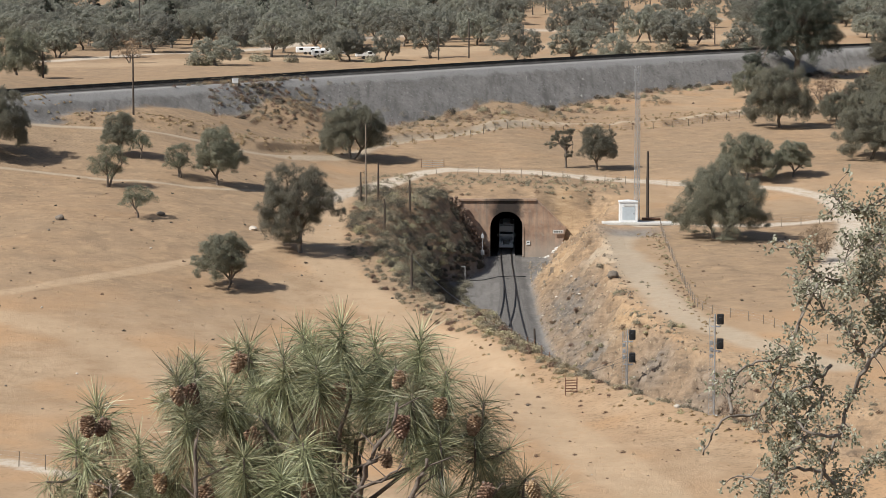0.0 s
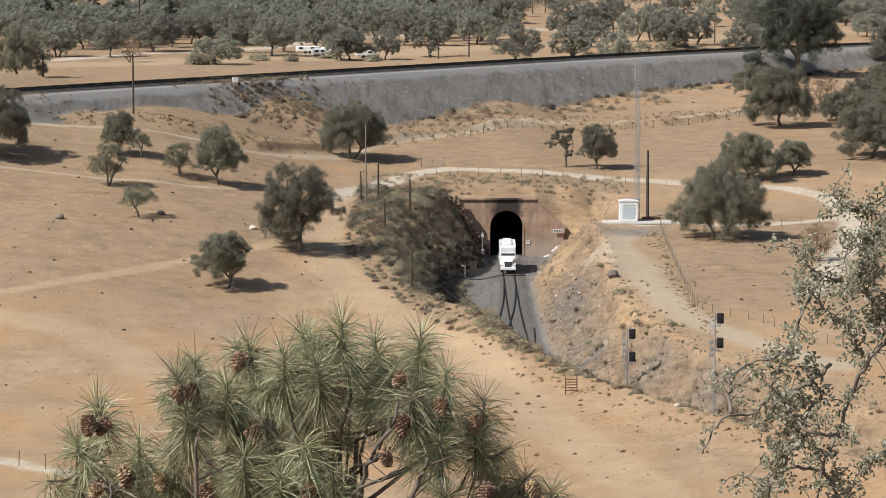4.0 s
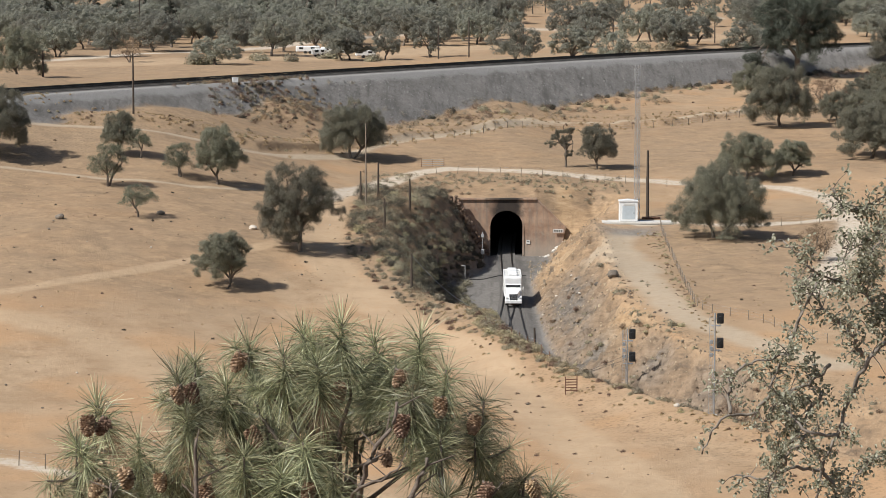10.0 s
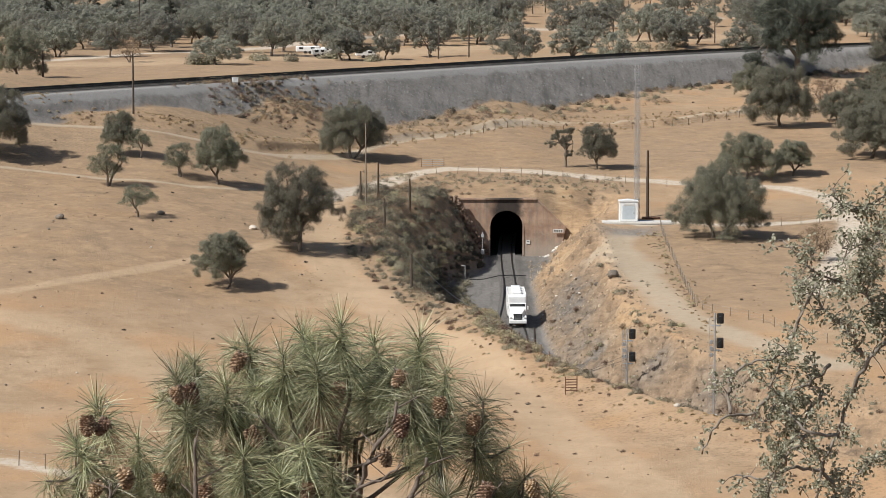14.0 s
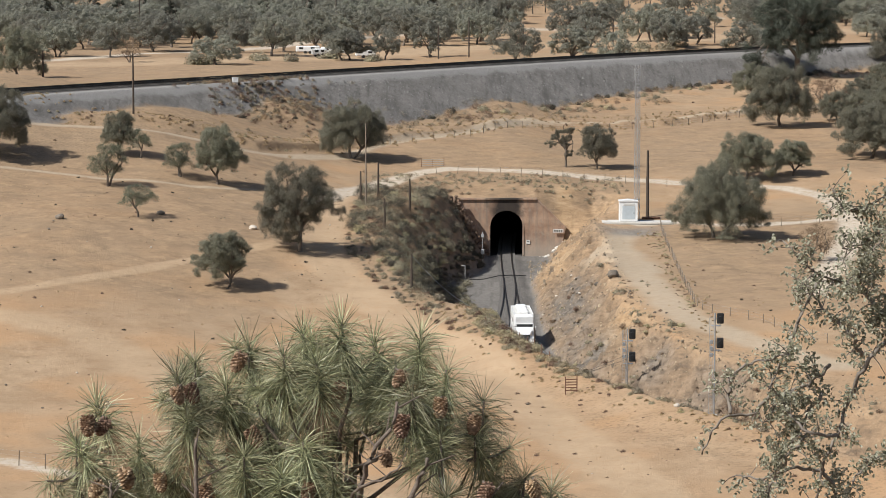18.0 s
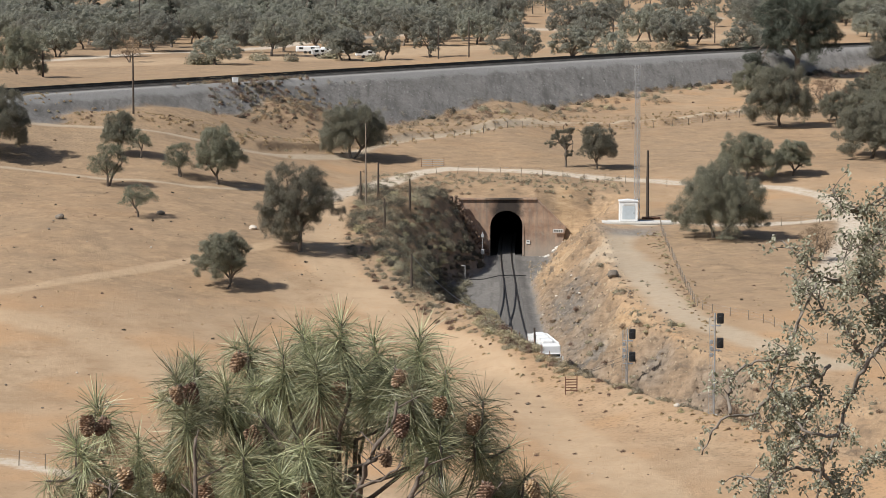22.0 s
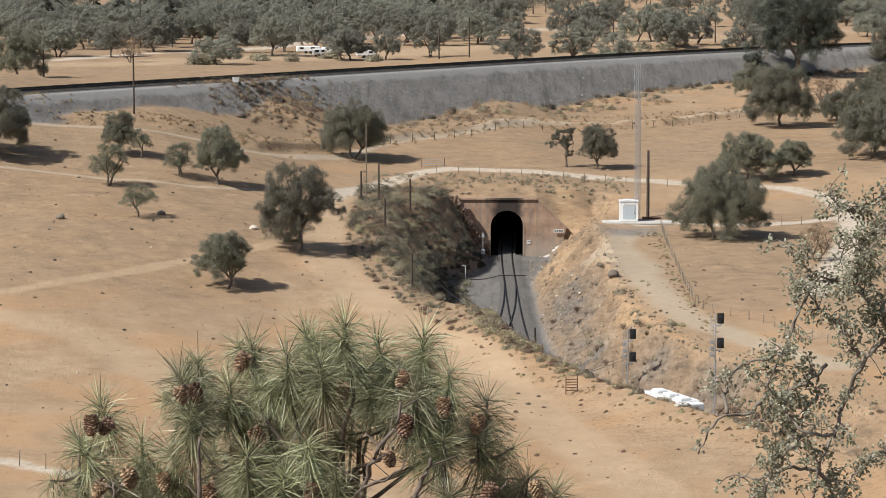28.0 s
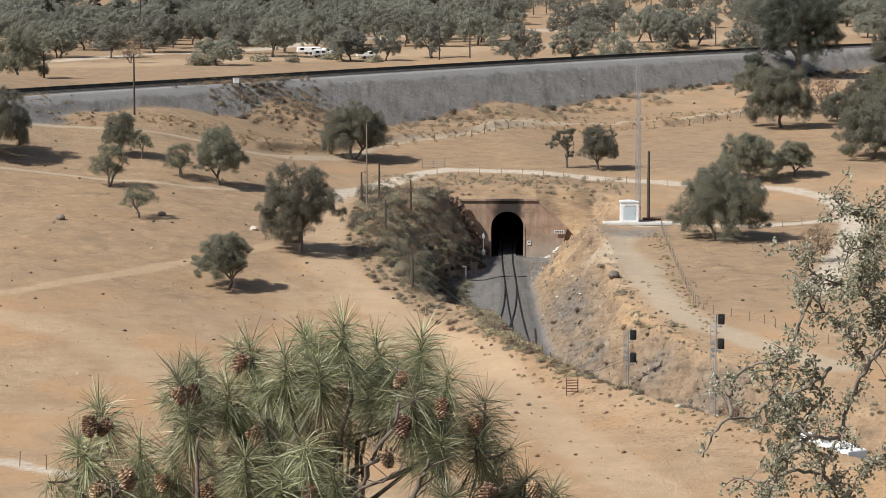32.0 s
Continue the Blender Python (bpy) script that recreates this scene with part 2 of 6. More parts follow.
    dark = mix(n, l, span(n, l, grit, 0.35, 0.7), (0.085, 0.08, 0.075), (0.14, 0.13, 0.12))
    soil = mix(n, l, zone("dark_gravel"), soil, dark)
    l.new(soil, b.inputs["Base Color"])
    b.inputs["Roughness"].default_value = 0.95
    b.inputs["Specular IOR Level"].default_value = 0.1
    bump(n, l, times(n, l, fine, times(n, l, grit, 0.7), "ADD"), b, 0.5, 0.25)
    return m


def concrete_material():
    """Board-marked concrete, rust-brown with rain streaks, soot over the arch."""
    m, n, l, b = material("stained_concrete")
    v = coords(n, l, 1.0, False)
    a, c = noise_node(n, l, v, 0.5, 5), noise_node(n, l, v, 9, 4)
    streak = noise_node(n, l, coords(n, l, (1.6, 1.0, 0.18), False), 1.2, 4)
    col = mix(n, l, span(n, l, a, 0.35, 0.65), (0.27, 0.165, 0.112), (0.47, 0.315, 0.215))
    col = mix(n, l, span(n, l, streak, 0.45, 0.7, 0, 0.75), col, (0.23, 0.185, 0.145))
    col = mix(n, l, span(n, l, c, 0.55, 0.7, 0, 0.35), col, (0.17, 0.13, 0.10))
    col = mix(n, l, span(n, l, noise_node(n, l, v, 1.1, 6, 0.7), 0.54, 0.66, 0, 0.6), col, (0.36, 0.30, 0.24))
    t = n.new("ShaderNodeTexCoord")
    x = n.new("ShaderNodeSeparateXYZ")
    l.new(t.outputs["Object"], x.inputs[0])
    # soot plume: wide over the crown of the arch, fading sideways
    wob = span(n, l, a, 0.3, 0.7, -0.9, 0.9)
    dist = times(n, l, times(n, l, x.outputs[0], wob, "ADD"), 0.0, "ADD")
    side = span(n, l, times(n, l, dist, dist), 1.5, 8.0, 1, 0)
    high = span(n, l, x.outputs[2], 3.6, 5.8)
    col = mix(n, l, times(n, l, times(n, l, side, high), 0.93), col, (0.018, 0.016, 0.015))
    # greyer towards the foot
    col = mix(n, l, times(n, l, span(n, l, x.outputs[2], 3.6, 0.4), 0.65), col, (0.37, 0.33, 0.28))
    l.new(col, b.inputs["Base Color"])
    b.inputs["Roughness"].default_value = 0.9
    bump(n, l, c, b, 0.4, 0.03)
    return m


M_GROUND = ground_material()
M_CONCRETE = concrete_material()
M_SOOT = plain("soot_lining", (0.012, 0.011, 0.010), (0.03, 0.028, 0.026), 1.0, 0.95)
M_RAIL = plain("rail_steel", (0.035, 0.03, 0.027), (0.075, 0.062, 0.052), 2, 0.5, 0.6)
M_TIE = plain("creosoted_wood", (0.05, 0.043, 0.037), (0.12, 0.10, 0.085), 3, 0.9)
M_WOOD = plain("weathered_pole_wood", (0.045, 0.034, 0.026), (0.085, 0.062, 0.046), 3, 0.85)
M_WOOD_GREY = plain("grey_post_wood", (0.15, 0.12, 0.09), (0.27, 0.22, 0.17), 5, 0.9)
M_BARK = plain("oak_bark", (0.09, 0.072, 0.056), (0.21, 0.172, 0.138), 4, 0.95, 0, 25, 0.5)
M_TWIG = plain("grey_twig_bark", (0.13, 0.11, 0.09), (0.25, 0.215, 0.18), 9, 0.9)
M_PINE_BARK = plain("pine_bark", (0.075, 0.058, 0.047), (0.21, 0.168, 0.135), 12, 0.95, 0, 60, 0.5)
M_WHITE = plain("white_paint", (0.74, 0.74, 0.73), (0.84, 0.84, 0.83), 1.5, 0.35, 0, 30, 0.03)
M_WHITE_DULL = plain("chalky_white_paint", (0.52, 0.51, 0.48), (0.70, 0.69, 0.66), 1.5, 0.6)
M_BLACK = plain("black_paint", (0.012, 0.012, 0.013), (0.03, 0.03, 0.03), 5, 0.5)
M_RUBBER = plain("tyre_rubber", (0.012, 0.012, 0.012), (0.03, 0.029, 0.028), 5, 0.85)
M_STEEL = plain("galvanised_steel", (0.40, 0.41, 0.42), (0.58, 0.59, 0.60), 4, 0.45, 0.7)
M_RUST = plain("rusty_steel", (0.14, 0.07, 0.045), (0.24, 0.13, 0.085), 5, 0.8, 0.2)
M_PAD = plain("pale_concrete", (0.46, 0.44, 0.40), (0.60, 0.575, 0.53), 1.0, 0.85)
M_STONE = plain("dark_field_stone", (0.09, 0.075, 0.06), (0.20, 0.165, 0.13), 3, 0.9, 0, 14, 0.6, 0.3)
M_PALE_STONE = plain("pale_field_stone", (0.38, 0.33, 0.27), (0.56, 0.50, 0.43), 3, 0.9, 0, 14, 0.5, 0.2)
M_RUBBLE = plain("red_brown_rubble", (0.13, 0.085, 0.06), (0.27, 0.185, 0.13), 1.5, 0.95, 0, 9, 0.7, 0.25)
M_LEAF = foliage("oak_leaves", (0.175, 0.168, 0.122), (0.225, 0.217, 0.160), (0.275, 0.265, 0.20), 0.5, 0.85)
M_LEAF_PALE = foliage("pale_oak_leaves", (0.09, 0.10, 0.06), (0.16, 0.17, 0.11), (0.24, 0.25, 0.175), 0.3)
M_LEAF_DARK = foliage("dark_pine_foliage", (0.042, 0.047, 0.035), (0.065, 0.071, 0.052), (0.10, 0.108, 0.08), 0.2, 0.85)
M_LEAF_NEAR = foliage("near_oak_leaves", (0.15, 0.153, 0.095), (0.31, 0.31, 0.215), (0.54, 0.53, 0.40), 0.4, 0.45, 0.05)
M_NEEDLE = foliage("pine_needles", (0.07, 0.075, 0.038), (0.265, 0.275, 0.155), (0.60, 0.585, 0.375), 0.28, 0.42, 0.36)
M_NEEDLE_DRY = foliage("dead_pine_needles", (0.16, 0.10, 0.055), (0.25, 0.165, 0.095), (0.36, 0.26, 0.16), 0.2, 0.6, 0.1)
M_CONE = foliage("pine_cone_scales", (0.10, 0.058, 0.034), (0.24, 0.145, 0.085), (0.42, 0.29, 0.19), 0.0, 0.7, 0.3)
M_SAGE = foliage("sage_brush", (0.15, 0.13, 0.086), (0.27, 0.237, 0.16), (0.42, 0.372, 0.262), 0.15, 0.8)
# Dark bushes; the tone is also lowered to carry the cutting bank's shade.
M_SCRUB_SHADE = foliage("dark_scrub_and_bank_shade", (0.04, 0.034, 0.025), (0.075, 0.064, 0.046), (0.13, 0.112, 0.082), 0.1, 0.85)
M_YELLOW = foliage("yellow_rabbitbrush", (0.25, 0.213, 0.122), (0.385, 0.328, 0.195), (0.51, 0.44, 0.28), 0.15, 0.8)
M_BROWN = foliage("dry_brown_brush", (0.10, 0.065, 0.04), (0.18, 0.115, 0.075), (0.27, 0.185, 0.12), 0.1, 0.85)
M_STRAW = foliage("straw", (0.30, 0.215, 0.11), (0.42, 0.31, 0.165), (0.52, 0.40, 0.23), 0.15, 0.8)
# Far leaves are paler and flatter in tone: distance haze put into the colour.
M_LEAF_FAR_HAZE = foliage("hazy_far_oak_leaves", (0.27, 0.268, 0.215), (0.30, 0.297, 0.242), (0.335, 0.33, 0.272), 0.5, 0.9)
M_GLASS = plain("dark_window_glass", (0.012, 0.014, 0.016), (0.02, 0.022, 0.025), 2, 0.08, 0, 3, 0.0)
M_CRAG = plain("brown_crag", (0.13, 0.10, 0.075), (0.31, 0.225, 0.145), 1.2, 0.95, 0, 7, 0.9, 0.25)
M_SKYLIGHT = plain("pale_blue_panel", (0.42, 0.47, 0.50), (0.52, 0.57, 0.60), 2, 0.5)
M_GREY_PAINT = plain("grey_paint", (0.36, 0.37, 0.38), (0.50, 0.51, 0.52), 2, 0.5)
M_LAMP = plain("lens_glass", (0.55, 0.55, 0.52), (0.7, 0.7, 0.66), 2, 0.15)


# ---- building helpers ----
class Geo:
    """Gathers corners and faces for one mesh."""

    def __init__(self):
        self.v, self.f = [], []

    def add(self, verts, faces):
        k = len(self.v)
        self.v.extend(verts)
        self.f.extend([tuple(i + k for i in f) for f in faces])
        return self

    def box(self, cx, cy, cz, sx, sy, sz, bevel=0.0, m=None):
        b = bmesh.new()
        bmesh.ops.create_cube(b, size=1.0)
        bmesh.ops.scale(b, vec=(sx, sy, sz), verts=b.verts)
        if bevel:
            bmesh.ops.bevel(b, geom=b.edges[:], offset=bevel, segments=2, affect="EDGES", profile=0.5)
        bmesh.ops.translate(b, vec=(cx, cy, cz), verts=b.verts)
        if m:
            bmesh.ops.transform(b, matrix=m, verts=b.verts)
        b.verts.index_update()
        self.add([tuple(v.co) for v in b.verts], [tuple(v.index for v in f.verts) for f in b.faces])
        b.free()
        return self

    def tube(self, points, radii, sides=6, caps=True):
        pts = [Vector(p) for p in points]
        if not isinstance(radii, (list, tuple)):
            radii = [radii] * len(pts)
        verts, faces = [], []
        for i, p in enumerate(pts):
            d = (pts[min(i + 1, len(pts) - 1)] - pts[max(i - 1, 0)]).normalized()
            a = d.cross(Vector((0.13, 0.31, 0.94)) if abs(d.z) < 0.9 else Vector((1, 0.1, 0))).normalized()
            c = d.cross(a)
            for k in range(sides):
                t = 2 * math.pi * k / sides
                verts.append(tuple(p + (a * math.cos(t) + c * math.sin(t)) * radii[i]))
        for i in range(len(pts) - 1):
            for k in range(sides):
                k2 = (k + 1) % sides
                faces.append((i * sides + k, i * sides + k2, (i + 1) * sides + k2, (i + 1) * sides + k))
        if caps:
            faces.append(tuple(range(sides))[::-1])
            faces.append(tuple((len(pts) - 1) * sides + k for k in range(sides)))
        return self.add(verts, faces)

    def prism(self, outline, depth, m=None):
        """An outline in x, z drawn out along y from 0 to depth."""
        n = len(outline)
        verts = [Vector((x, 0, z)) for x, z in outline] + [Vector((x, depth, z)) for x, z in outline]
        if m:
            verts = [m @ v for v in verts]
        faces = [tuple(range(n))[::-1], tuple(range(n, 2 * n))] + [(i, (i + 1) % n, n + (i + 1) % n, n + i) for i in range(n)]
        return self.add([tuple(v) for v in verts], [f[::-1] for f in faces])

    def mesh(self, name, mat, smooth=False):
        me = bpy.data.meshes.new(name)
        me.from_pydata(self.v, [], self.f)
        me.materials.append(mat)
        if smooth:
            me.polygons.foreach_set("use_smooth", [True] * len(me.polygons))
        me.update()
        return me


def part(name, geo, mat, parent=None, label="", smooth=False, at=None, kind=""):
    """One mesh object, under a thing or a part where one is given."""
    me = geo if isinstance(geo, bpy.types.Mesh) else geo.mesh(name, mat, smooth)
    ob = new(name, me)
    if parent:
        ob.parent = parent
    if at is not None:
        ob.matrix_basis = at
    if label or kind:
        tagged(ob, label, "", "", kind)
    return ob


def thing(name, at, label, category, group="", kind=""):
    ob = new(name)
    ob.empty_display_size = 0.2
    ob.matrix_basis = at
    return tagged(ob, label, category, group, kind)


def gz(x, y):
    return float(ground_z(np.array([x]), np.array([y]))[0])


def on_ground(x, y, turn=0.0, sink=0.0, size=1.0):
    return pose(x, y, gz(x, y) - sink, 0, 0, turn) @ Matrix.Diagonal((size, size, size, 1))


def blades(centres, dirs, length, width, rng, facing=None):
    """Leaf-shaped blades (one kite each) at the centres along dirs, or turned to face a way; arrays."""
    n = len(centres)
    d = dirs / np.maximum(np.linalg.norm(dirs, axis=1, keepdims=True), 1e-9)
    r = rng.normal(size=(n, 3))
    if facing is not None:
        d = np.cross(facing, r)
        d /= np.maximum(np.linalg.norm(d, axis=1, keepdims=True), 1e-9)
        r = facing
    s = np.cross(d, r)
    s /= np.maximum(np.linalg.norm(s, axis=1, keepdims=True), 1e-9)
    up = np.cross(s, d)
    L = (length * rng.uniform(0.7, 1.3, n))[:, None]
    W = (width * rng.uniform(0.7, 1.3, n))[:, None]
    v = np.stack([centres - d * L / 2, centres + s * W / 2 + up * W * 0.12, centres + d * L / 2, centres - s * W / 2 + up * W * 0.12], axis=1)
    return v.reshape(-1, 3), np.arange(4 * n).reshape(-1, 4)


def quads_mesh(name, v, f, mat):
    me = bpy.data.meshes.new(name)
    me.vertices.add(len(v))
    me.vertices.foreach_set("co", np.asarray(v, np.float32).ravel())
    k = f.shape[1]
    me.loops.add(f.size)
    me.loops.foreach_set("vertex_index", np.asarray(f, np.int32).ravel())
    me.polygons.add(len(f))
    me.polygons.foreach_set("loop_start", np.arange(0, f.size, k, dtype=np.int32))
    me.materials.append(mat)
    me.update(calc_edges=True)
    me.validate()
    return me


# ---- ground: one sheet to the horizon ----
def spread(near, far, step, grow, limit):
    """Even steps from near to far, then widening steps to the limit."""
    out, s, p = list(np.arange(near, far + 1e-6, step)), step, far
    while p < limit:
        s *= grow
        p += s
        out.append(p)
    return out


FAR_ROAD = [(-150, 560), (-96, 598), (-74.7, 640), (-50, 690), (-27, 755), (20, 815), (60, 862), (105, 938), (170, 1020)]
FAR_FIELD = [(-130, 545), (-85, 570), (-50, 610), (-10, 665), (30, 715), (70, 755), (120, 800), (170, 850)]
ROADS = [  # zone, half width, softness, way
    ("pale", 1.5, 0.9, [(-17.5, 341), (-14.2, 357), (-12, 367), (-7, 381), (0, 392), (10, 391), (23, 387.5), (35, 383.5), (43, 380.5), (51, 376.5), (55.5, 367), (56, 354), (53.5, 336), (47.5, 309), (41, 285)]),
    ("road", 2.4, 1.2, [(-14.6, 360), (-15.6, 345), (-15.2, 329), (-15.0, 310), (-12.6, 299), (-9.2, 289.5), (-3.9, 276), (2.5, 259), (8, 233), (14, 207), (20, 185)]),
    ("road", 0.8, 0.6, [(-60, 270), (-47.7, 275.5), (-42.6, 281), (-37, 288), (-30, 297), (-21.4, 308), (-16, 316)]),
    ("track", 0.4, 0.5, [(-75, 343), (-59.4, 344), (-44, 342.5), (-34, 343), (-25.6, 347)]),
    ("road", 2.2, 2.2, [(-60, 268), (-46, 265), (-41, 262), (-35.7, 257.5), (-28.8, 247), (-20, 232), (-14, 215)]),
    ("pale", 0.9, 0.4, [(26.5, 346.5), (32, 347.5), (39.3, 345), (47.4, 348.5), (54, 352)]),
    ("track", 1.5, 1.5, [(24.0, 338), (22.4, 328), (22.0, 316), (22.9, 304), (24.2, 288), (25.0, 276.6), (26.8, 268), (29.6, 261.5), (33, 254), (38, 246)]),
    ("track", 2.2, 2.0, [(20.5, 322), (22.5, 315), (23.4, 304)]),
    ("track", 1.0, 0.9, [(-62, 372), (-45, 376), (-28, 382), (-16, 398), (-8.6, 419), (3.4, 432), (15, 448), (39, 461), (56, 476), (90, 497)]),
    ("pale", 0.8, 0.35, [(-50, 212), (-36.5, 208.3), (-33.2, 206), (-26.6, 201.5), (-18, 195)]),
    ("pale", 3.0, 2.0, FAR_ROAD),
    ("road", 9.0, 9.0, FAR_FIELD),
]


def build_ground():
    xs = np.array(sorted([-v for v in spread(85, 85, 1.5, 1.14, 3400)] + list(np.arange(-84.5, 9.6, 0.5)) + list(np.arange(10.0, 31.9, 0.28)) + list(np.arange(32, 124.6, 0.5)) + spread(125, 125, 1.5, 1.14, 3400)))
    ys = np.array(sorted([190 - (v - 190) for v in spread(190.5, 190.5, 1.5, 1.03, 900)] + list(np.arange(-5.2, 30, 1.5)) + list(np.arange(190, 236, 0.5)) + list(np.arange(236, 346, 0.3)) + list(np.arange(346, 400.1, 0.5)) + spread(400.7, 560, 0.8, 1.05, 4700)))
    gx, gy = np.meshgrid(xs, ys)
    x, y = gx.ravel(), gy.ravel()
    z = ground_z(x, y)
    nx, ny = len(xs), len(ys)
    idx = np.arange(nx * ny).reshape(ny, nx)
    f = np.stack([idx[:-1, :-1], idx[:-1, 1:], idx[1:, 1:], idx[1:, :-1]], axis=-1).reshape(-1, 4)
    # the tunnel's mouth goes through the sheet
    cx, cy = x[f].mean(axis=1), y[f].mean(axis=1)
    f = f[~((np.abs(cx - 9.2) < 2.6) & (cy > 371.45) & (cy < 372.05))]
    me = quads_mesh("ground", np.stack([x, y, z], axis=1), f, M_GROUND)
    me.polygons.foreach_set("use_smooth", np.ones(len(f), bool))
    wob = ripple(x, y, 4, 7.0)
    zone = {k: np.zeros(len(x)) for k in ("road", "pale", "gravel", "dark_gravel", "rock", "grey_rock_and_shade", "field", "weeds", "light_gravel", "track", "ochre")}
    for name, half, soft, way in ROADS:
        line = smooth_line(way, 6)
        lo, hi = line.min(axis=0) - half - soft - 2, line.max(axis=0) + half + soft + 2
        near = np.flatnonzero((x > lo[0]) & (x < hi[0]) & (y > lo[1]) & (y < hi[1]))
        d = np.abs(beside(x[near], y[near], line)[0]) + wob[near] * 0.35 * soft
        zone[name][near] = np.maximum(zone[name][near], ease(half + soft, half - soft * 0.3, d))
    du = np.abs(beside(x, y, UPPER)[0]) + wob * 0.7
    dl, s = beside(x, y, LOWER)
    base = base_z(x, y)
    cut = np.clip((base - z) / 0.6, 0, 1) * (y < 400)
    floor_l = 3.3 + 2.4 * ease(366, 335, y) + 3.4 * ease(356, 340, y) - 6.7 * ease(294, 277, y)
    floor_r = 6.2 - 3.2 * ease(368, 340, y)
    on_floor = np.where(dl > 0, ease(floor_l + 0.8, floor_l - 0.4, dl + wob * 0.3), ease(floor_r + 0.8, floor_r - 0.4, -dl + wob * 0.3)) * (y < 372)
    zone["rock"] = cut * (1 - on_floor)
    def round_patch(px, py, rx, ry):
        return np.exp(-((x - px) / rx) ** 2 - ((y - py) / ry) ** 2)
    grey = 1.3 * round_patch(15, 305, 3.0, 16) + 1.1 * round_patch(15.4, 274, 3.0, 10) + 0.8 * round_patch(21, 257, 3.0, 6) + 0.7 * round_patch(27, 246, 4, 6) + 0.25 * ease(0.1, 0.6, ripple(x, y, 7, 9.0))
    # On the shaded bank the grey darkens its foot, standing in for shade.
    zone["grey_rock_and_shade"] = cut * (1 - on_floor) * np.clip(np.where(dl > 0, 0.75 * ease(4.5, 1.5, z), grey), 0, 1)
    zone["ochre"] = np.clip(1.2 * round_patch(18.6, 276, 3.0, 5.5) + 1.1 * round_patch(17.8, 375, 1.6, 3.0) + 0.5 * round_patch(26, 371, 8, 2.5) + 0.9 * round_patch(15.4, 340, 2.2, 9), 0, 1) * (1 - on_floor) * (dl < 0)
    bank = UPPER_Z - 0.55 - np.maximum(np.abs(du) - 5.2, 0) / 1.5
    # stone-faced embankment where it stands high, bare earth shoulder on its low left end
    zone["gravel"] = np.maximum(on_floor, ease(-0.6, 0.4, bank - base) * ease(30, 24, du))
    zone["dark_gravel"] = np.maximum(ease(3.6, 2.2, np.abs(beside(x, y, UPPER)[0])), on_floor * (0.22 + 0.35 * ease(2.8, 1.3, np.abs(dl + 0.3) + wob * 0.4)))
    shoulder = ease(7.4, 6.4, du) * ease(3.2, 4.0, du)
    zone["pale"] = zone["pale"] * (zone["gravel"] < 0.5)
    zone["light_gravel"] = shoulder * 0.8
    pad = ease(1.4, 0.2, np.maximum(np.abs(x - 25) / 4.2, np.abs(y - 339.5) / 5.5) + wob * 0.15)
    zone["gravel"] = np.maximum(zone["gravel"], pad * 0.8)
    road_x = np.interp(y, [259, 276, 289.5, 299, 310, 329, 350], [2.5, -3.9, -9.2, -12.6, -15.0, -15.2, -15.4])
    zone["field"] = np.clip(0.9 * ease(2.6, 4.2, x - road_x) * (dl > 4) * ease(258, 268, y) * ease(368, 356, y) + 0.85 * ease(371.5, 374, y) * ease(391, 387, y) * ease(-16, -10, x) * ease(34, 28, x) + 0.95 * ease(386, 396, y) * ease(500, 470, y) + 0.45 * ease(540, 600, y) + ease(-16, -22, x) * ease(258, 290, y) + ease(24, 30, x) * ease(262, 285, y) * ease(372, 352, y), 0, 1) * (0.75 + 0.25 * wob)
    zone["weeds"] = np.clip(0.1 + 0.3 * wob + ease(9, 4, np.abs(np.abs(dl) - 9)) * 0.6 + ease(372, 378, y) * ease(392, 386, y) * (np.abs(x - 6) < 18) * 0.8 + ease(36, 22, du) * ease(8, 11, du) * 0.95 + 1.0 * np.exp(-((x + 26) / 12) ** 2 - ((y - 425) / 11) ** 2) + ease(0, -8, x) * ease(-20, -12, x) * ease(290, 300, y) * ease(372, 360, y), 0, 1)
    for k, values in zone.items():
        a = me.attributes.new(k, "FLOAT", "POINT")
        a.data.foreach_set("value", np.clip(values, 0, 1).astype(np.float32))
    ob = new("ground", me)
    return tagged(ob, "dry tan earth with dirt roads, cutting and embankment", "ground", "", "structure")


build_ground()


# ---- railway lines ----
def along(line, step):
    run = np.concatenate([[0], np.cumsum(np.hypot(*(line[1:, :2] - line[:-1, :2]).T))])
    s = np.arange(0, run[-1], step)
    x, y = np.interp(s, run, line[:, 0]), np.interp(s, run, line[:, 1])
    tx, ty = np.gradient(x), np.gradient(y)
    k = np.hypot(tx, ty)
    return x, y, tx / k, ty / k


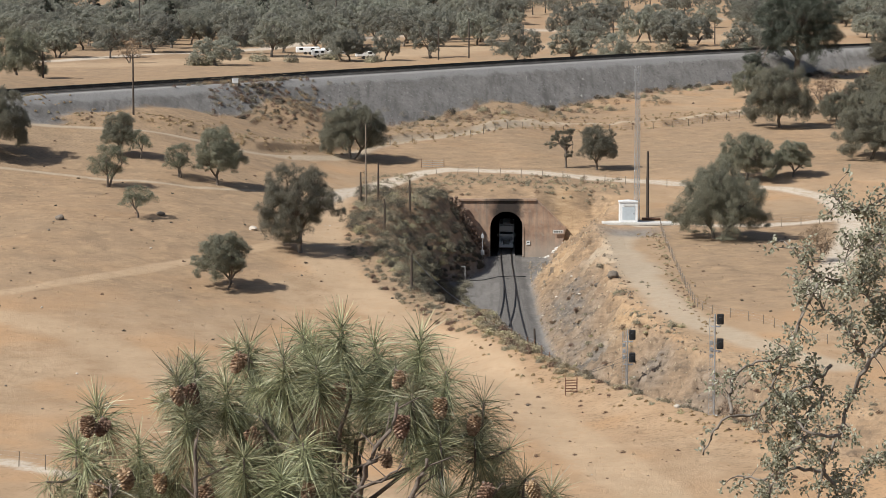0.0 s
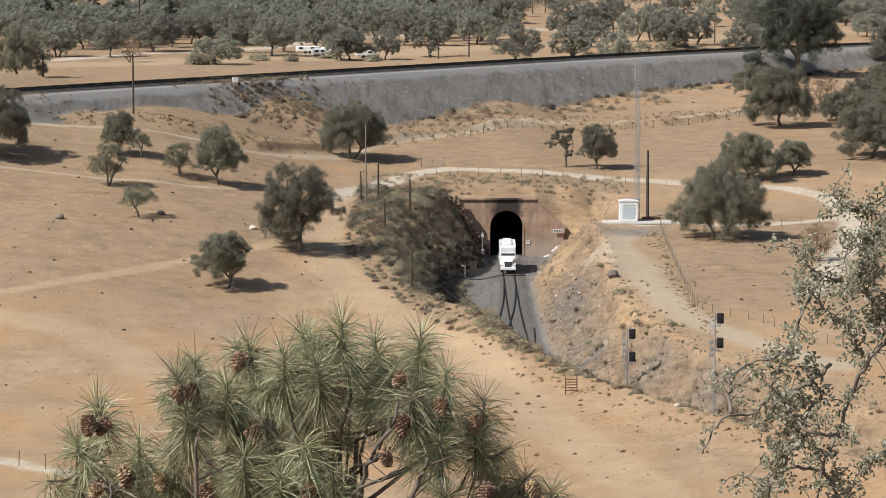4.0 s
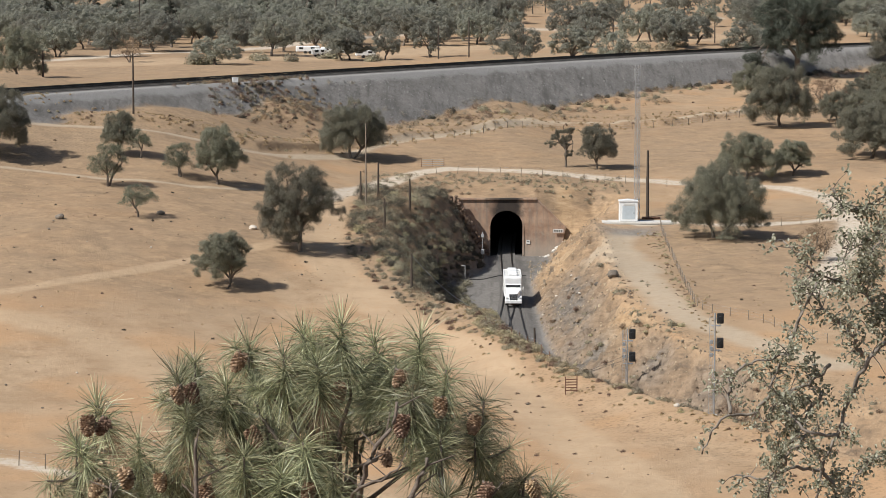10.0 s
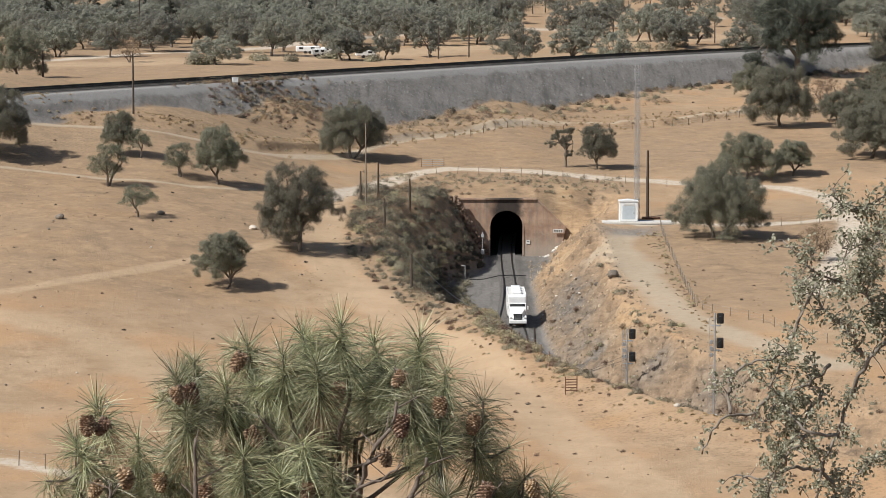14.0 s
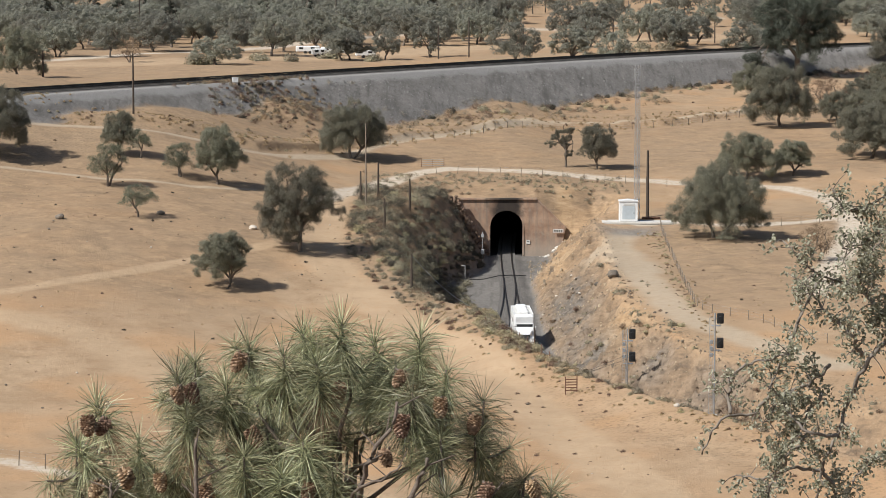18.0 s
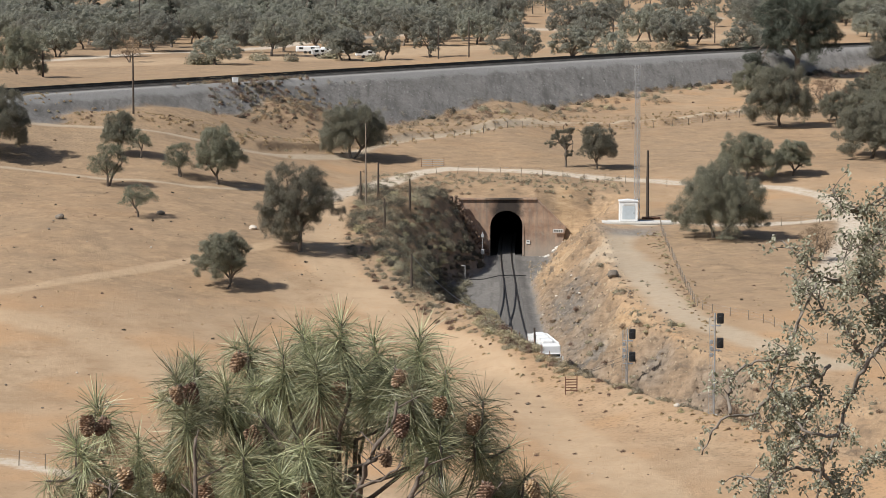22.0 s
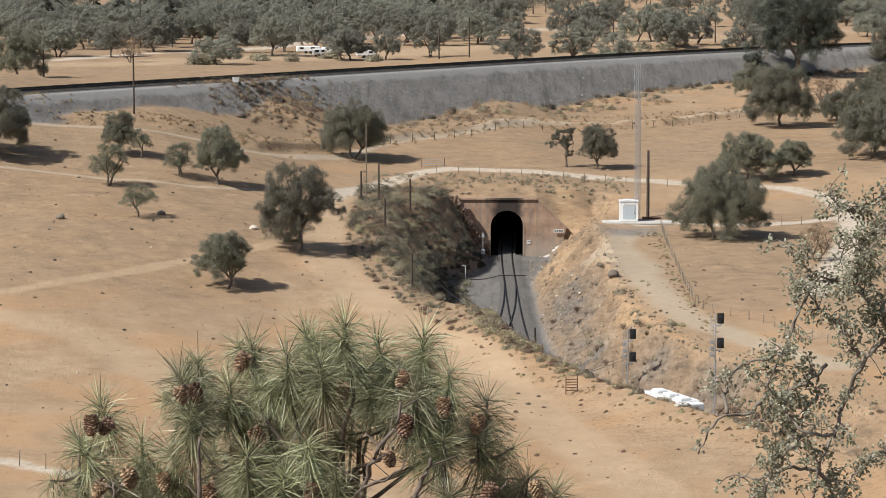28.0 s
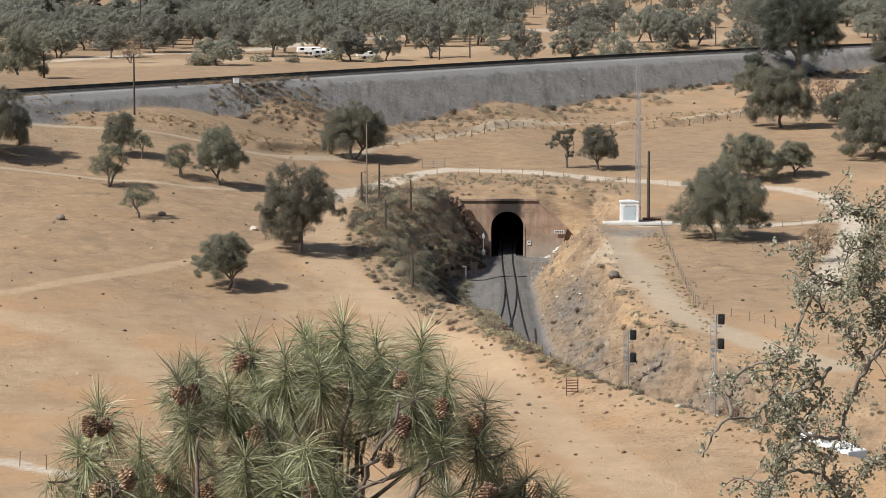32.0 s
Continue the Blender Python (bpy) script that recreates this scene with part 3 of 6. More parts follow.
def rail_line(name, line, zf, label, mat_tie=None):
    """Two rails on ties; zf gives the height of the rail head."""
    t = thing(name, Matrix(), label, "railway track", "", "structure")
    x, y, tx, ty = along(line, 1.5)
    z = zf(x, y)
    for side in (-1, 1):
        g = Geo()
        ring = [(-0.036, 0), (0.036, 0), (0.036, -0.045), (0.012, -0.06), (0.012, -0.15), (0.07, -0.175), (-0.07, -0.175), (-0.012, -0.15), (-0.012, -0.06), (-0.036, -0.045)]
        verts, faces, m = [], [], len(ring)
        for i in range(len(x)):
            for a, b in ring:
                off = side * 0.7535 + a
                verts.append((x[i] + ty[i] * off, y[i] - tx[i] * off, z[i] + b))
            if i:
                for k in range(m):
                    faces.append(((i - 1) * m + k, (i - 1) * m + (k + 1) % m, i * m + (k + 1) % m, i * m + k))
        g.add(verts, faces)
        part("rail", g, M_RAIL, t)
    x, y, tx, ty = along(line, 0.55)
    z = zf(x, y)
    g = Geo()
    for i in range(len(x)):
        w, q = 1.28, 0.115
        c = []
        for a, b in ((-w, -q), (w, -q), (w, q), (-w, q)):
            c.append((x[i] + ty[i] * a + tx[i] * b, y[i] - tx[i] * a + ty[i] * b))
        top, low = z[i] - 0.178, z[i] - 0.33
        g.add([(a, b, top) for a, b in c] + [(a, b, low) for a, b in c], [(0, 1, 2, 3), (0, 4, 5, 1), (1, 5, 6, 2), (2, 6, 7, 3), (3, 7, 4, 0)])
    part("ties", g, mat_tie or M_TIE, t, "", False, None, "stuff")
    return t


M_TIE_DUSTY = plain("dusty_ties", (0.12, 0.112, 0.104), (0.22, 0.205, 0.188), 3, 0.95)
rail_line("railway_track", LOWER[12:], lambda x, y: lower_z(y) + 0.0 * x, "main line with dusty dark rails in the cutting", M_TIE_DUSTY)
SIDING = smooth_line([(8.9, 341), (8.6, 330), (8.0, 317), (6.9, 302), (5.8, 291)], 6)
rail_line("railway_track", SIDING, lambda x, y: lower_z(y) + 0.012, "siding rails branching off in the cutting", M_TIE_DUSTY)
M_TIE_DARK = plain("dark_ties", (0.03, 0.027, 0.024), (0.075, 0.066, 0.057), 3, 0.9)
rail_line("railway_track", UPPER, lambda x, y: 0 * x + UPPER_Z, "upper line on dark ties along the embankment", M_TIE_DARK)
far_line = UPPER + np.array([-3.6, 2.35])
rail_line("railway_track", far_line, lambda x, y: 0 * x + UPPER_Z, "second upper line beside the first on the embankment", M_TIE_DARK)

# ---- tunnel ----
def tunnel():
    t = thing("tunnel_portal", pose(9.2, 370.95, -0.3), "soot-stained concrete tunnel portal with a horseshoe arch", "tunnel portal", "", "structure")
    half, spring, n = 2.33, 4.35, 18
    arch = [(half * math.cos(a), spring + 2.2 * math.sin(a)) for a in np.linspace(0, math.pi, n)]
    hole = [(half, -0.4)] + arch + [(-half, -0.4)]
    # front wall in strips: both jambs and the spandrels over the arch
    def top_z(x):
        return 8.1 if x < 4.25 else 8.1 - (x - 4.25) * 0.966
    g = Geo()
    front, faces = [], []

    def strip(x0, b0, x1, b1):
        k = len(front)
        front.extend([(x0, b0), (x1, b1), (x1, top_z(x1)), (x0, top_z(x0))])
        faces.append((k, k + 1, k + 2, k + 3))
    strip(-7.75, 8.09, -2.9, -0.4)
    strip(-2.9, -0.4, -half, -0.4)
    for (x1, z1), (x0, z0) in zip(arch[:-1], arch[1:]):
        strip(x0, z0, x1, z1)
    strip(half, -0.4, 4.25, -0.4)
    strip(4.25, -0.4, 7.6, -0.4)
    strip(7.6, -0.4, 8.6, 3.88)
    n = len(front)
    g.add([(x, 0, z) for x, z in front] + [(x, 0.5, z) for x, z in front], faces + [tuple(i + n for i in f[::-1]) for f in faces] + [(f[3], f[2], f[2] + n, f[3] + n) for f in faces] + [(f[0], f[0] + n, f[1] + n, f[1]) for f in faces])
    part("front_wall", g, M_CONCRETE, t)
    g = Geo()
    g.box(-1.75, 0.22, 8.23, 12.3, 0.9, 0.3, 0.04)
    part("coping", g, M_CONCRETE, t, "weathered projecting concrete coping")
    g = Geo()
    g.box(6.5, 0.22, 6.1, 6.05, 0.7, 0.26, 0.04, Matrix.Translation((6.5, 0, 6.1)) @ pose(0, 0, 0, 0, 44, 0) @ Matrix.Translation((-6.5, 0, -6.1)))
    part("wing_coping", g, M_CONCRETE, t)
    g = Geo()
    d, verts, faces = 62.0, [], []
    lining = hole
    for i in range(13):
        y = 0.1 + d * i / 12
        verts += [(x * 0.995 + 0.02 * y * (0.5 + 0.02 * y), y, z) for x, z in lining]
    k = len(lining)
    for i in range(12):
        faces += [(i * k + j, i * k + j + 1, (i + 1) * k + j + 1, (i + 1) * k + j) for j in range(k - 1)]
    faces.append(tuple(12 * k + j for j in range(k)))
    g.add(verts, faces)
    part("lining", g, M_SOOT, t, "soot-black tunnel lining")
    g = Geo()
    g.box(1.0, 31, -0.2, 8, 62, 0.2)
    part("bed", g, M_SOOT, t)
    g = Geo()
    for sx in (-1, 1):
        g.box(sx * (half + 0.14), -0.02, 2.2, 0.24, 0.12, 4.4, 0.03)
    part("arch_trim", g, M_CONCRETE, t)
    return t


tunnel()


# ---- rail truck ----
def rail_truck():
    """Front towards +y, wheels on z = 0."""
    t = thing("rail_truck", pose(9.2, 400, 0), "white box-bodied rail inspection truck with three roof pods", "truck")
    g = Geo()
    for sx in (-0.42, 0.42):
        g.box(sx, 0, 0.78, 0.12, 9.6, 0.26, 0.02)
    for y in (-4.2, -2.2, 0.0, 2.2, 4.2):
        g.box(0, y, 0.78, 0.84, 0.12, 0.2)
    part("chassis", g, M_BLACK, t)
    # box body
    body = part("box_body", Geo().box(0, -1.55, 2.2, 2.5, 6.9, 2.6, 0.07), M_WHITE, t, "white panelled box body")
    g = Geo()
    g.box(0, 2.35, 3.0, 2.4, 1.2, 1.0, 0.12)
    part("cab_fairing", g, M_WHITE, t)
    g = Geo()
    for sx in (-1.2, 1.2):
        g.box(sx, -1.55, 3.54, 0.08, 6.9, 0.12, 0.02)
    for y in (-4.96, 1.86):
        g.box(0, y, 3.54, 2.4, 0.08, 0.12, 0.02)
    part("roof_rail", g, M_WHITE, t)
    part("roof_deck", Geo().box(0, -1.55, 3.506, 2.26, 6.6, 0.02), M_WHITE_DULL, t, "dull white roof deck")
    for y in (-4.0, -1.7, 0.6):
        g = Geo()
        g.box(0, y, 3.66, 1.3, 1.3, 0.36, 0.15)
        pod = part("roof_pod", g, M_WHITE, t, "white rounded air conditioner pod")
        g = Geo()
        for k in range(4):
            g.box(-0.27 + 0.18 * k, y - 0.685, 3.68, 0.12, 0.02, 0.14)
        part("grille", g, M_GREY_PAINT, pod)
    for sx in (-1, 1):
        g = Geo()
        for y in (-4.3, -3.2, -2.1, -1.0, 0.1, 1.2):
            g.box(sx * 1.255, y, 2.2, 0.02, 0.05, 2.4)
        part("panel_rib", g, M_WHITE_DULL, t)
        for y in (-3.7, -0.5):
            w = part("side_window", Geo().box(sx * 1.256, y, 2.55, 0.03, 0.8, 0.5, 0.01), M_GLASS, t)
        d = part("locker_door", Geo().box(sx * 1.262, -2.1, 1.35, 0.03, 1.5, 0.75, 0.01), M_GREY_PAINT, t)
        part("handle", Geo().box(sx * 1.285, -1.5, 1.4, 0.03, 0.14, 0.04), M_STEEL, d)
    d = part("rear_door", Geo().box(0.2, -5.01, 2.05, 0.9, 0.04, 2.0, 0.01), M_WHITE_DULL, t)
    part("handle", Geo().box(-0.15, -5.05, 2.0, 0.05, 0.05, 0.18), M_STEEL, d)
    # cab
    outline = [(1.9, 0.85), (3.3, 0.85), (3.3, 1.95), (3.02, 2.62), (1.9, 2.62)]
    turn = Matrix(((0, -1, 0, 1.14), (1, 0, 0, 0), (0, 0, 1, 0), (0, 0, 0, 1)))
    part("cab", Geo().prism(outline, 2.28, turn), M_WHITE, t, "white truck cab")
    slant = pose(0, 3.172, 2.28, -22.5)
    w = part("windscreen", Geo().box(0, 0, 0, 2.08, 0.03, 0.68, 0.012, slant), M_GLASS, t)
    part("wiper", Geo().box(0.2, 0.03, -0.2, 0.9, 0.02, 0.025, 0, slant), M_BLACK, w)
    for sx in (-1, 1):
        d = part("cab_door", Geo().box(sx * 1.15, 2.55, 1.6, 0.03, 1.05, 1.4, 0.01), M_WHITE, t)
        part("door_window", Geo().box(sx * 1.168, 2.6, 2.2, 0.02, 0.8, 0.5, 0.01), M_GLASS, d)
        m = part("mirror", Geo().box(sx * 1.42, 3.15, 2.1, 0.16, 0.08, 0.5, 0.03), M_WHITE_DULL, t)
        part("mirror_arm", Geo().tube([(sx * 1.15, 3.1, 2.3), (sx * 1.4, 3.15, 2.3)], 0.02), M_BLACK, m)
    # hood with dark grille
    verts = [(-1.0, 3.28, 0.8), (1.0, 3.28, 0.8), (1.0, 3.28, 1.92), (-1.0, 3.28, 1.92), (-0.62, 4.75, 0.8), (0.62, 4.75, 0.8), (0.58, 4.72, 1.62), (-0.58, 4.72, 1.62)]
    b = bmesh.new()
    vs = [b.verts.new(v) for v in verts]
    for f in ((0, 1, 2, 3), (5, 4, 7, 6), (1, 5, 6, 2), (4, 0, 3, 7), (3, 2, 6, 7), (4, 5, 1, 0)):
        b.faces.new([vs[i] for i in f])
    bmesh.ops.recalc_face_normals(b, faces=b.faces[:])
    bmesh.ops.bevel(b, geom=b.edges[:], offset=0.09, segments=3, affect="EDGES", profile=0.5)
    me = bpy.data.meshes.new("hood")
    b.to_mesh(me)
    b.free()
    me.materials.append(M_WHITE)
    part("hood", me, None, t)
    gr = part("radiator_grille", Geo().prism([(-0.5, 0.88), (0.5, 0.88), (0.6, 1.58), (-0.6, 1.58)], 0.06, pose(0, 4.72, 0)), M_BLACK, t, "dark trapezoid grille")
    g = Geo()
    for k in range(5):
        g.box(0, 4.79, 1.0 + 0.11 * k, 0.86, 0.02, 0.025)
    part("slat", g, M_STEEL, gr)
    for sx in (-1, 1):
        f = part("fender", Geo().prism([(3.5, 0.6), (3.55, 1.0), (3.8, 1.28), (4.3, 1.28), (4.72, 1.05), (4.82, 0.62), (4.6, 0.62), (4.5, 0.9), (4.25, 1.08), (3.9, 1.08), (3.7, 0.9), (3.68, 0.6)], 0.52, Matrix(((0, -1, 0, 0.26 + sx * 0.9), (1, 0, 0, 0), (0, 0, 1, 0), (0, 0, 0, 1)))), M_WHITE, t)
        part("headlight", Geo().box(sx * 0.92, 4.74, 1.1, 0.34, 0.14, 0.22, 0.05), M_LAMP, f)
    part("bumper", Geo().box(0, 4.98, 0.62, 2.36, 0.22, 0.42, 0.06), M_WHITE, t, "white front bumper")
    part("rear_bumper", Geo().box(0, -5.12, 0.7, 2.3, 0.14, 0.22, 0.03), M_BLACK, t)
    for y in (-4.65, 4.35):
        g = Geo()
        g.box(0, y, 0.36, 1.3, 0.14, 0.14)
        g.tube([(-0.8, y, 0.21), (0.8, y, 0.21)], 0.05, 8)
        gear = part("rail_gear", g, M_RUST, t)
        for sx in (-1, 1):
            part("rail_wheel", Geo().tube([(sx * 0.68, y, 0.2), (sx * 0.71, y, 0.2), (sx * 0.715, y, 0.2), (sx * 0.80, y, 0.2)], [0.235, 0.235, 0.2, 0.2], 20), M_RAIL, gear)
    wheels = []
    for y, xs in ((3.95, (-0.98, 0.98)), (-2.35, (-0.9, 0.9)), (-3.5, (-0.9, 0.9))):
        for x in xs:
            w = 0.28 if y > 0 else 0.5
            tyre = Geo().tube([(-w / 2, 0, 0), (-w / 2 + 0.05, 0, 0), (w / 2 - 0.05, 0, 0), (w / 2, 0, 0)], [0.44, 0.5, 0.5, 0.44], 28)
            ty = part("wheel", tyre, M_RUBBER, t, "black rubber tyre", False, pose(x, y, 0.51))
            sx = 1 if x > 0 else -1
            rim = Geo().tube([(sx * (w / 2 - 0.02), 0, 0), (sx * (w / 2 + 0.015), 0, 0)], 0.28, 20)
            for k in range(5):
                a = 2 * math.pi * k / 5
                rim.box(sx * (w / 2 + 0.02), 0.17 * math.cos(a), 0.17 * math.sin(a), 0.03, 0.06, 0.06)
            part("rim", rim, M_WHITE_DULL, ty)
            wheels.append(ty)
    return t, wheels


TRUCK, TRUCK_WHEELS = rail_truck()
TRUCK.scale = (0.89, 0.95, 0.97)


# ---- trees ----
def crown_mesh(name, seed, h, w, lobes, leaves, leaf, mat, low=0.2, droop=0.3, taper=0.0, gaps=0.12, skew=(0.0, 0.0), extra=(), flat=0.8, loose=1.0):
    """Domed crown in boughs, each of several leaf clumps with open gaps between; also the limb ends that carry it."""
    rng = np.random.default_rng(seed)
    base = h * low
    zc = base + (h - base) * 0.40
    centres, radii = [], []
    for k in range(lobes):
        if rng.random() < gaps:
            continue
        u = -0.62 + 1.62 * (k + 0.5) / lobes
        a = 2.39996 * k + rng.uniform(-0.35, 0.35)
        shell = rng.uniform(0.72, 1.0) if k % 5 else rng.uniform(0.25, 0.6)
        size = rng.uniform(0.105, 0.165) * w * (1 - 0.45 * taper * max(u, 0))
        ring = math.sqrt(max(0.02, 1 - u * u)) * (1 - taper * (u + 0.62) / 1.75)
        up = (h - zc - size * 0.7) if u > 0 else (zc - base)
        r = ring * shell * max(w * 0.5 - size * 0.9, 0.1)
        lift = u * up * shell
        side = 1 - abs(u)
        centres.append((r * math.cos(a) + skew[0] * w * side, r * math.sin(a) + skew[1] * w * side, zc + lift - droop * r * 0.35 * rng.uniform(0.4, 1.4)))
        radii.append(size)
    for x, y, z, size in extra:
        centres.append((x * w, y * w, z * h))
        radii.append(size * w)
    c, rad = np.array(centres), np.array(radii)
    n_puff = 9
    d = rng.normal(size=(len(c), n_puff, 3)) + 0.45 * ((c - np.array([0, 0, zc])) / (0.4 * w))[:, None, :] + np.array([0, 0, 0.35])
    d /= np.linalg.norm(d, axis=2, keepdims=True)
    puff = c[:, None, :] + d * (rad[:, None, None] * rng.uniform(0.45, 1.0, (len(c), n_puff, 1))) * np.array([1, 1, flat])
    pr = loose * rad[:, None] * rng.uniform(0.26, 0.52, (len(c), n_puff))
    puff, pr = puff.reshape(-1, 3), pr.ravel()
    share = pr ** 2 / (pr ** 2).sum()
    pick = rng.choice(len(pr), size=int(leaves), p=share)
    e = rng.normal(size=(len(pick), 3))
    e /= np.linalg.norm(e, axis=1, keepdims=True)
    q = e * rng.uniform(0, 1, (len(pick), 1)) ** 0.45 * pr[pick][:, None] * np.array([1.0, 1.0, 0.82])
    out = np.hypot(q[:, 0], q[:, 1])
    q[:, 2] -= droop * out * rng.uniform(0.2, 1.5, len(pick))
    p = puff[pick] + q
    p[:, 2] = np.maximum(p[:, 2], h * low * 0.5 + rng.uniform(0, 0.3, len(p)))
    face = e + rng.normal(size=e.shape) * 0.45 + np.array([0, 0, 0.3])
    v, f = blades(p, e, leaf * 1.25, leaf * 0.8, rng, face)
    return quads_mesh(name, v, f, mat), [tuple(q) for q in c]


def trunk_geo(seed, h, ends, stems=1, fork=0.2, apart=0.05, bow=0.08):
    rng = random.Random(seed)
    g = Geo()
    r0 = (0.026 if stems == 1 else 0.021) * h
    tops = []
    for s in range(stems):
        side = s - (stems - 1) / 2
        foot = Vector((side * apart * h * 0.5, rng.uniform(-0.2, 0.2), 0))
        top = foot + Vector((side * apart * h + rng.uniform(-bow, bow) * h, rng.uniform(-bow, bow) * h, fork * h))
        bend = foot.lerp(top, 0.55) + Vector((rng.uniform(-0.35, 0.35) * bow * h, rng.uniform(-0.3, 0.3) * bow * h, 0))
        g.tube([foot + Vector((0, 0, -0.4)), foot + Vector((0, 0, 0.12)), foot.lerp(bend, 0.5), bend, top], [r0 * 1.5, r0 * 1.12, r0 * 0.95, r0 * 0.88, r0 * 0.8], 8)
        tops.append(top)
    leaders = []
    for s, top in enumerate(tops):
        for j in range(4):
            a = 2 * math.pi * (j + rng.uniform(-0.2, 0.2)) / 4 + s
            tip = top + Vector((math.cos(a) * 0.16 * h, math.sin(a) * 0.16 * h, rng.uniform(0.12, 0.26) * h))
            knee = top.lerp(tip, 0.5) + Vector((rng.uniform(-0.03, 0.03) * h, rng.uniform(-0.03, 0.03) * h, rng.uniform(-0.01, 0.03) * h))
            g.tube([top - Vector((0, 0, 0.04 * h)), knee, tip], [r0 * 0.66, r0 * 0.54, r0 * 0.42], 6, False)
            leaders.append(tip)
    for e in ends:
        e = Vector(e)
        root = min(leaders, key=lambda q: (q - e).length)
        mid = root.lerp(e, 0.55) + Vector((rng.uniform(-0.05, 0.05) * h, rng.uniform(-0.05, 0.05) * h, rng.uniform(0.0, 0.06) * h))
        r = r0 * rng.uniform(0.26, 0.42)
        g.tube([root, root.lerp(mid, 0.55) + Vector((0, 0, 0.01 * h)), mid, e], [r, r * 0.8, r * 0.6, r * 0.2], 5, False)
        for _ in range(4):
            q = e + Vector((rng.uniform(-1, 1), rng.uniform(-1, 1), rng.uniform(-0.5, 0.7))) * 0.10 * h
            g.tube([mid.lerp(e, 0.6), q], [r * 0.36, r * 0.1], 3, False)
    return g


TREES = {}


def tree_kind(key, name, seed, h, w, lobes, leaves, leaf, mat, label, stems=1, fork=0.2, apart=0.05, bow=0.08, **shape):
    crown, ends = crown_mesh("crown", seed, h, w, lobes, leaves, leaf, mat, **shape)
    TREES[key] = (name, crown, trunk_geo(seed, h, ends, stems, fork, apart, bow).mesh("trunk", M_BARK, True), h, w, label)


tree_kind("round", "oak_tree", 3, 7.0, 6.8, 46, 56000, 0.083, M_LEAF, "grey-green round-crowned oak on dry ground", low=0.15, fork=0.18, gaps=0.03, droop=0.2, loose=1.15)
tree_kind("lone", "oak_tree", 5, 7.0, 6.8, 48, 62000, 0.083, M_LEAF, "round grey-green oak leaning over its short trunk", low=0.16, fork=0.2, gaps=0.0, skew=(-0.15, 0), flat=0.9, droop=0.2, loose=1.15)
tree_kind("droop", "oak_tree", 11, 11.0, 10.0, 46, 98000, 0.094, M_LEAF, "tall grey-green oak with hanging boughs", 1, low=0.22, droop=0.8, gaps=0.06, fork=0.26, bow=0.03, skew=(-0.08, 0), flat=1.0,
          extra=((-0.30, 0, 0.36, 0.15), (-0.36, -0.1, 0.28, 0.13), (-0.24, 0.1, 0.24, 0.14), (-0.13, -0.12, 0.26, 0.15), (-0.06, 0.05, 0.20, 0.12), (-0.10, -0.1, 0.12, 0.10), (0.0, 0.1, 0.28, 0.13), (-0.33, 0.1, 0.48, 0.15), (0.38, 0, 0.50, 0.12), (0.44, 0.05, 0.43, 0.10), (0.32, -0.1, 0.58, 0.13), (-0.2, 0.2, 0.32, 0.15), (-0.2, -0.2, 0.3, 0.14)))
tree_kind("pale", "oak_tree", 21, 6.4, 4.8, 32, 12000, 0.086, M_LEAF_PALE, "thin pale-leaved young oak", 2, low=0.14, gaps=0.08, fork=0.28, loose=1.7)
tree_kind("wide", "oak_tree", 33, 9.5, 11.5, 50, 110000, 0.097, M_LEAF, "broad spreading grey-green oak", 2, low=0.16, droop=0.6, gaps=0.08, fork=0.2, apart=0.10, flat=0.9)
tree_kind("shade", "oak_tree", 34, 10.8, 13.2, 64, 150000, 0.097, M_LEAF, "broad domed grey-green oak with two trunks", 2, low=0.08, droop=0.6, gaps=0.05, fork=0.2, apart=0.16, flat=0.95, skew=(0.03, 0),
          extra=((0.36, -0.1, 0.26, 0.11), (0.44, 0, 0.22, 0.08), (-0.40, -0.1, 0.34, 0.11)))
tree_kind("broad", "oak_tree", 35, 9.0, 11.0, 50, 90000, 0.101, M_LEAF, "broad dusty oak with an uneven crown", 1, low=0.10, droop=0.55, gaps=0.12, fork=0.2, bow=0.08, flat=0.9)
tree_kind("small", "oak_tree", 41, 4.4, 4.2, 20, 6500, 0.079, M_LEAF_PALE, "small sparse oak with bare twigs", 1, low=0.26, gaps=0.1, fork=0.3, bow=0.10, loose=1.6)
tree_kind("crooked", "oak_tree", 44, 6.2, 4.8, 14, 16000, 0.085, M_LEAF, "crooked leaning oak with a sparse crown", 1, low=0.42, gaps=0.2, fork=0.45, bow=0.05, skew=(-0.22, 0), extra=((0.12, 0, 0.36, 0.13), (0.02, 0.1, 0.30, 0.10)))
tree_kind("bare", "oak_tree", 47, 5.0, 5.4, 26, 5000, 0.079, M_BROWN, "leafless grey-brown twiggy tree", 3, low=0.12)
tree_kind("conifer", "pine_tree", 53, 25.0, 21.0, 80, 150000, 0.17, M_LEAF_DARK, "large dark pine with heavy boughs on a tall trunk", 1, extra=((-0.40, -0.15, 0.24, 0.12), (-0.46, -0.15, 0.17, 0.10), (-0.36, -0.2, 0.13, 0.10), (-0.48, -0.1, 0.10, 0.07)), low=0.15, taper=0.2, droop=0.4, gaps=0.03, fork=0.22, bow=0.01, flat=1.0)
tree_kind("spire", "pine_tree", 57, 14.0, 7.5, 40, 14000, 0.22, M_LEAF_DARK, "dark pointed pine among oaks", 1, low=0.06, taper=0.85)
tree_kind("far_a", "oak_tree", 63, 9.0, 10.5, 30, 13000, 0.20, M_LEAF_FAR_HAZE, "grey-green oak in the far woods, paled for haze", 1, low=0.12, gaps=0.05)
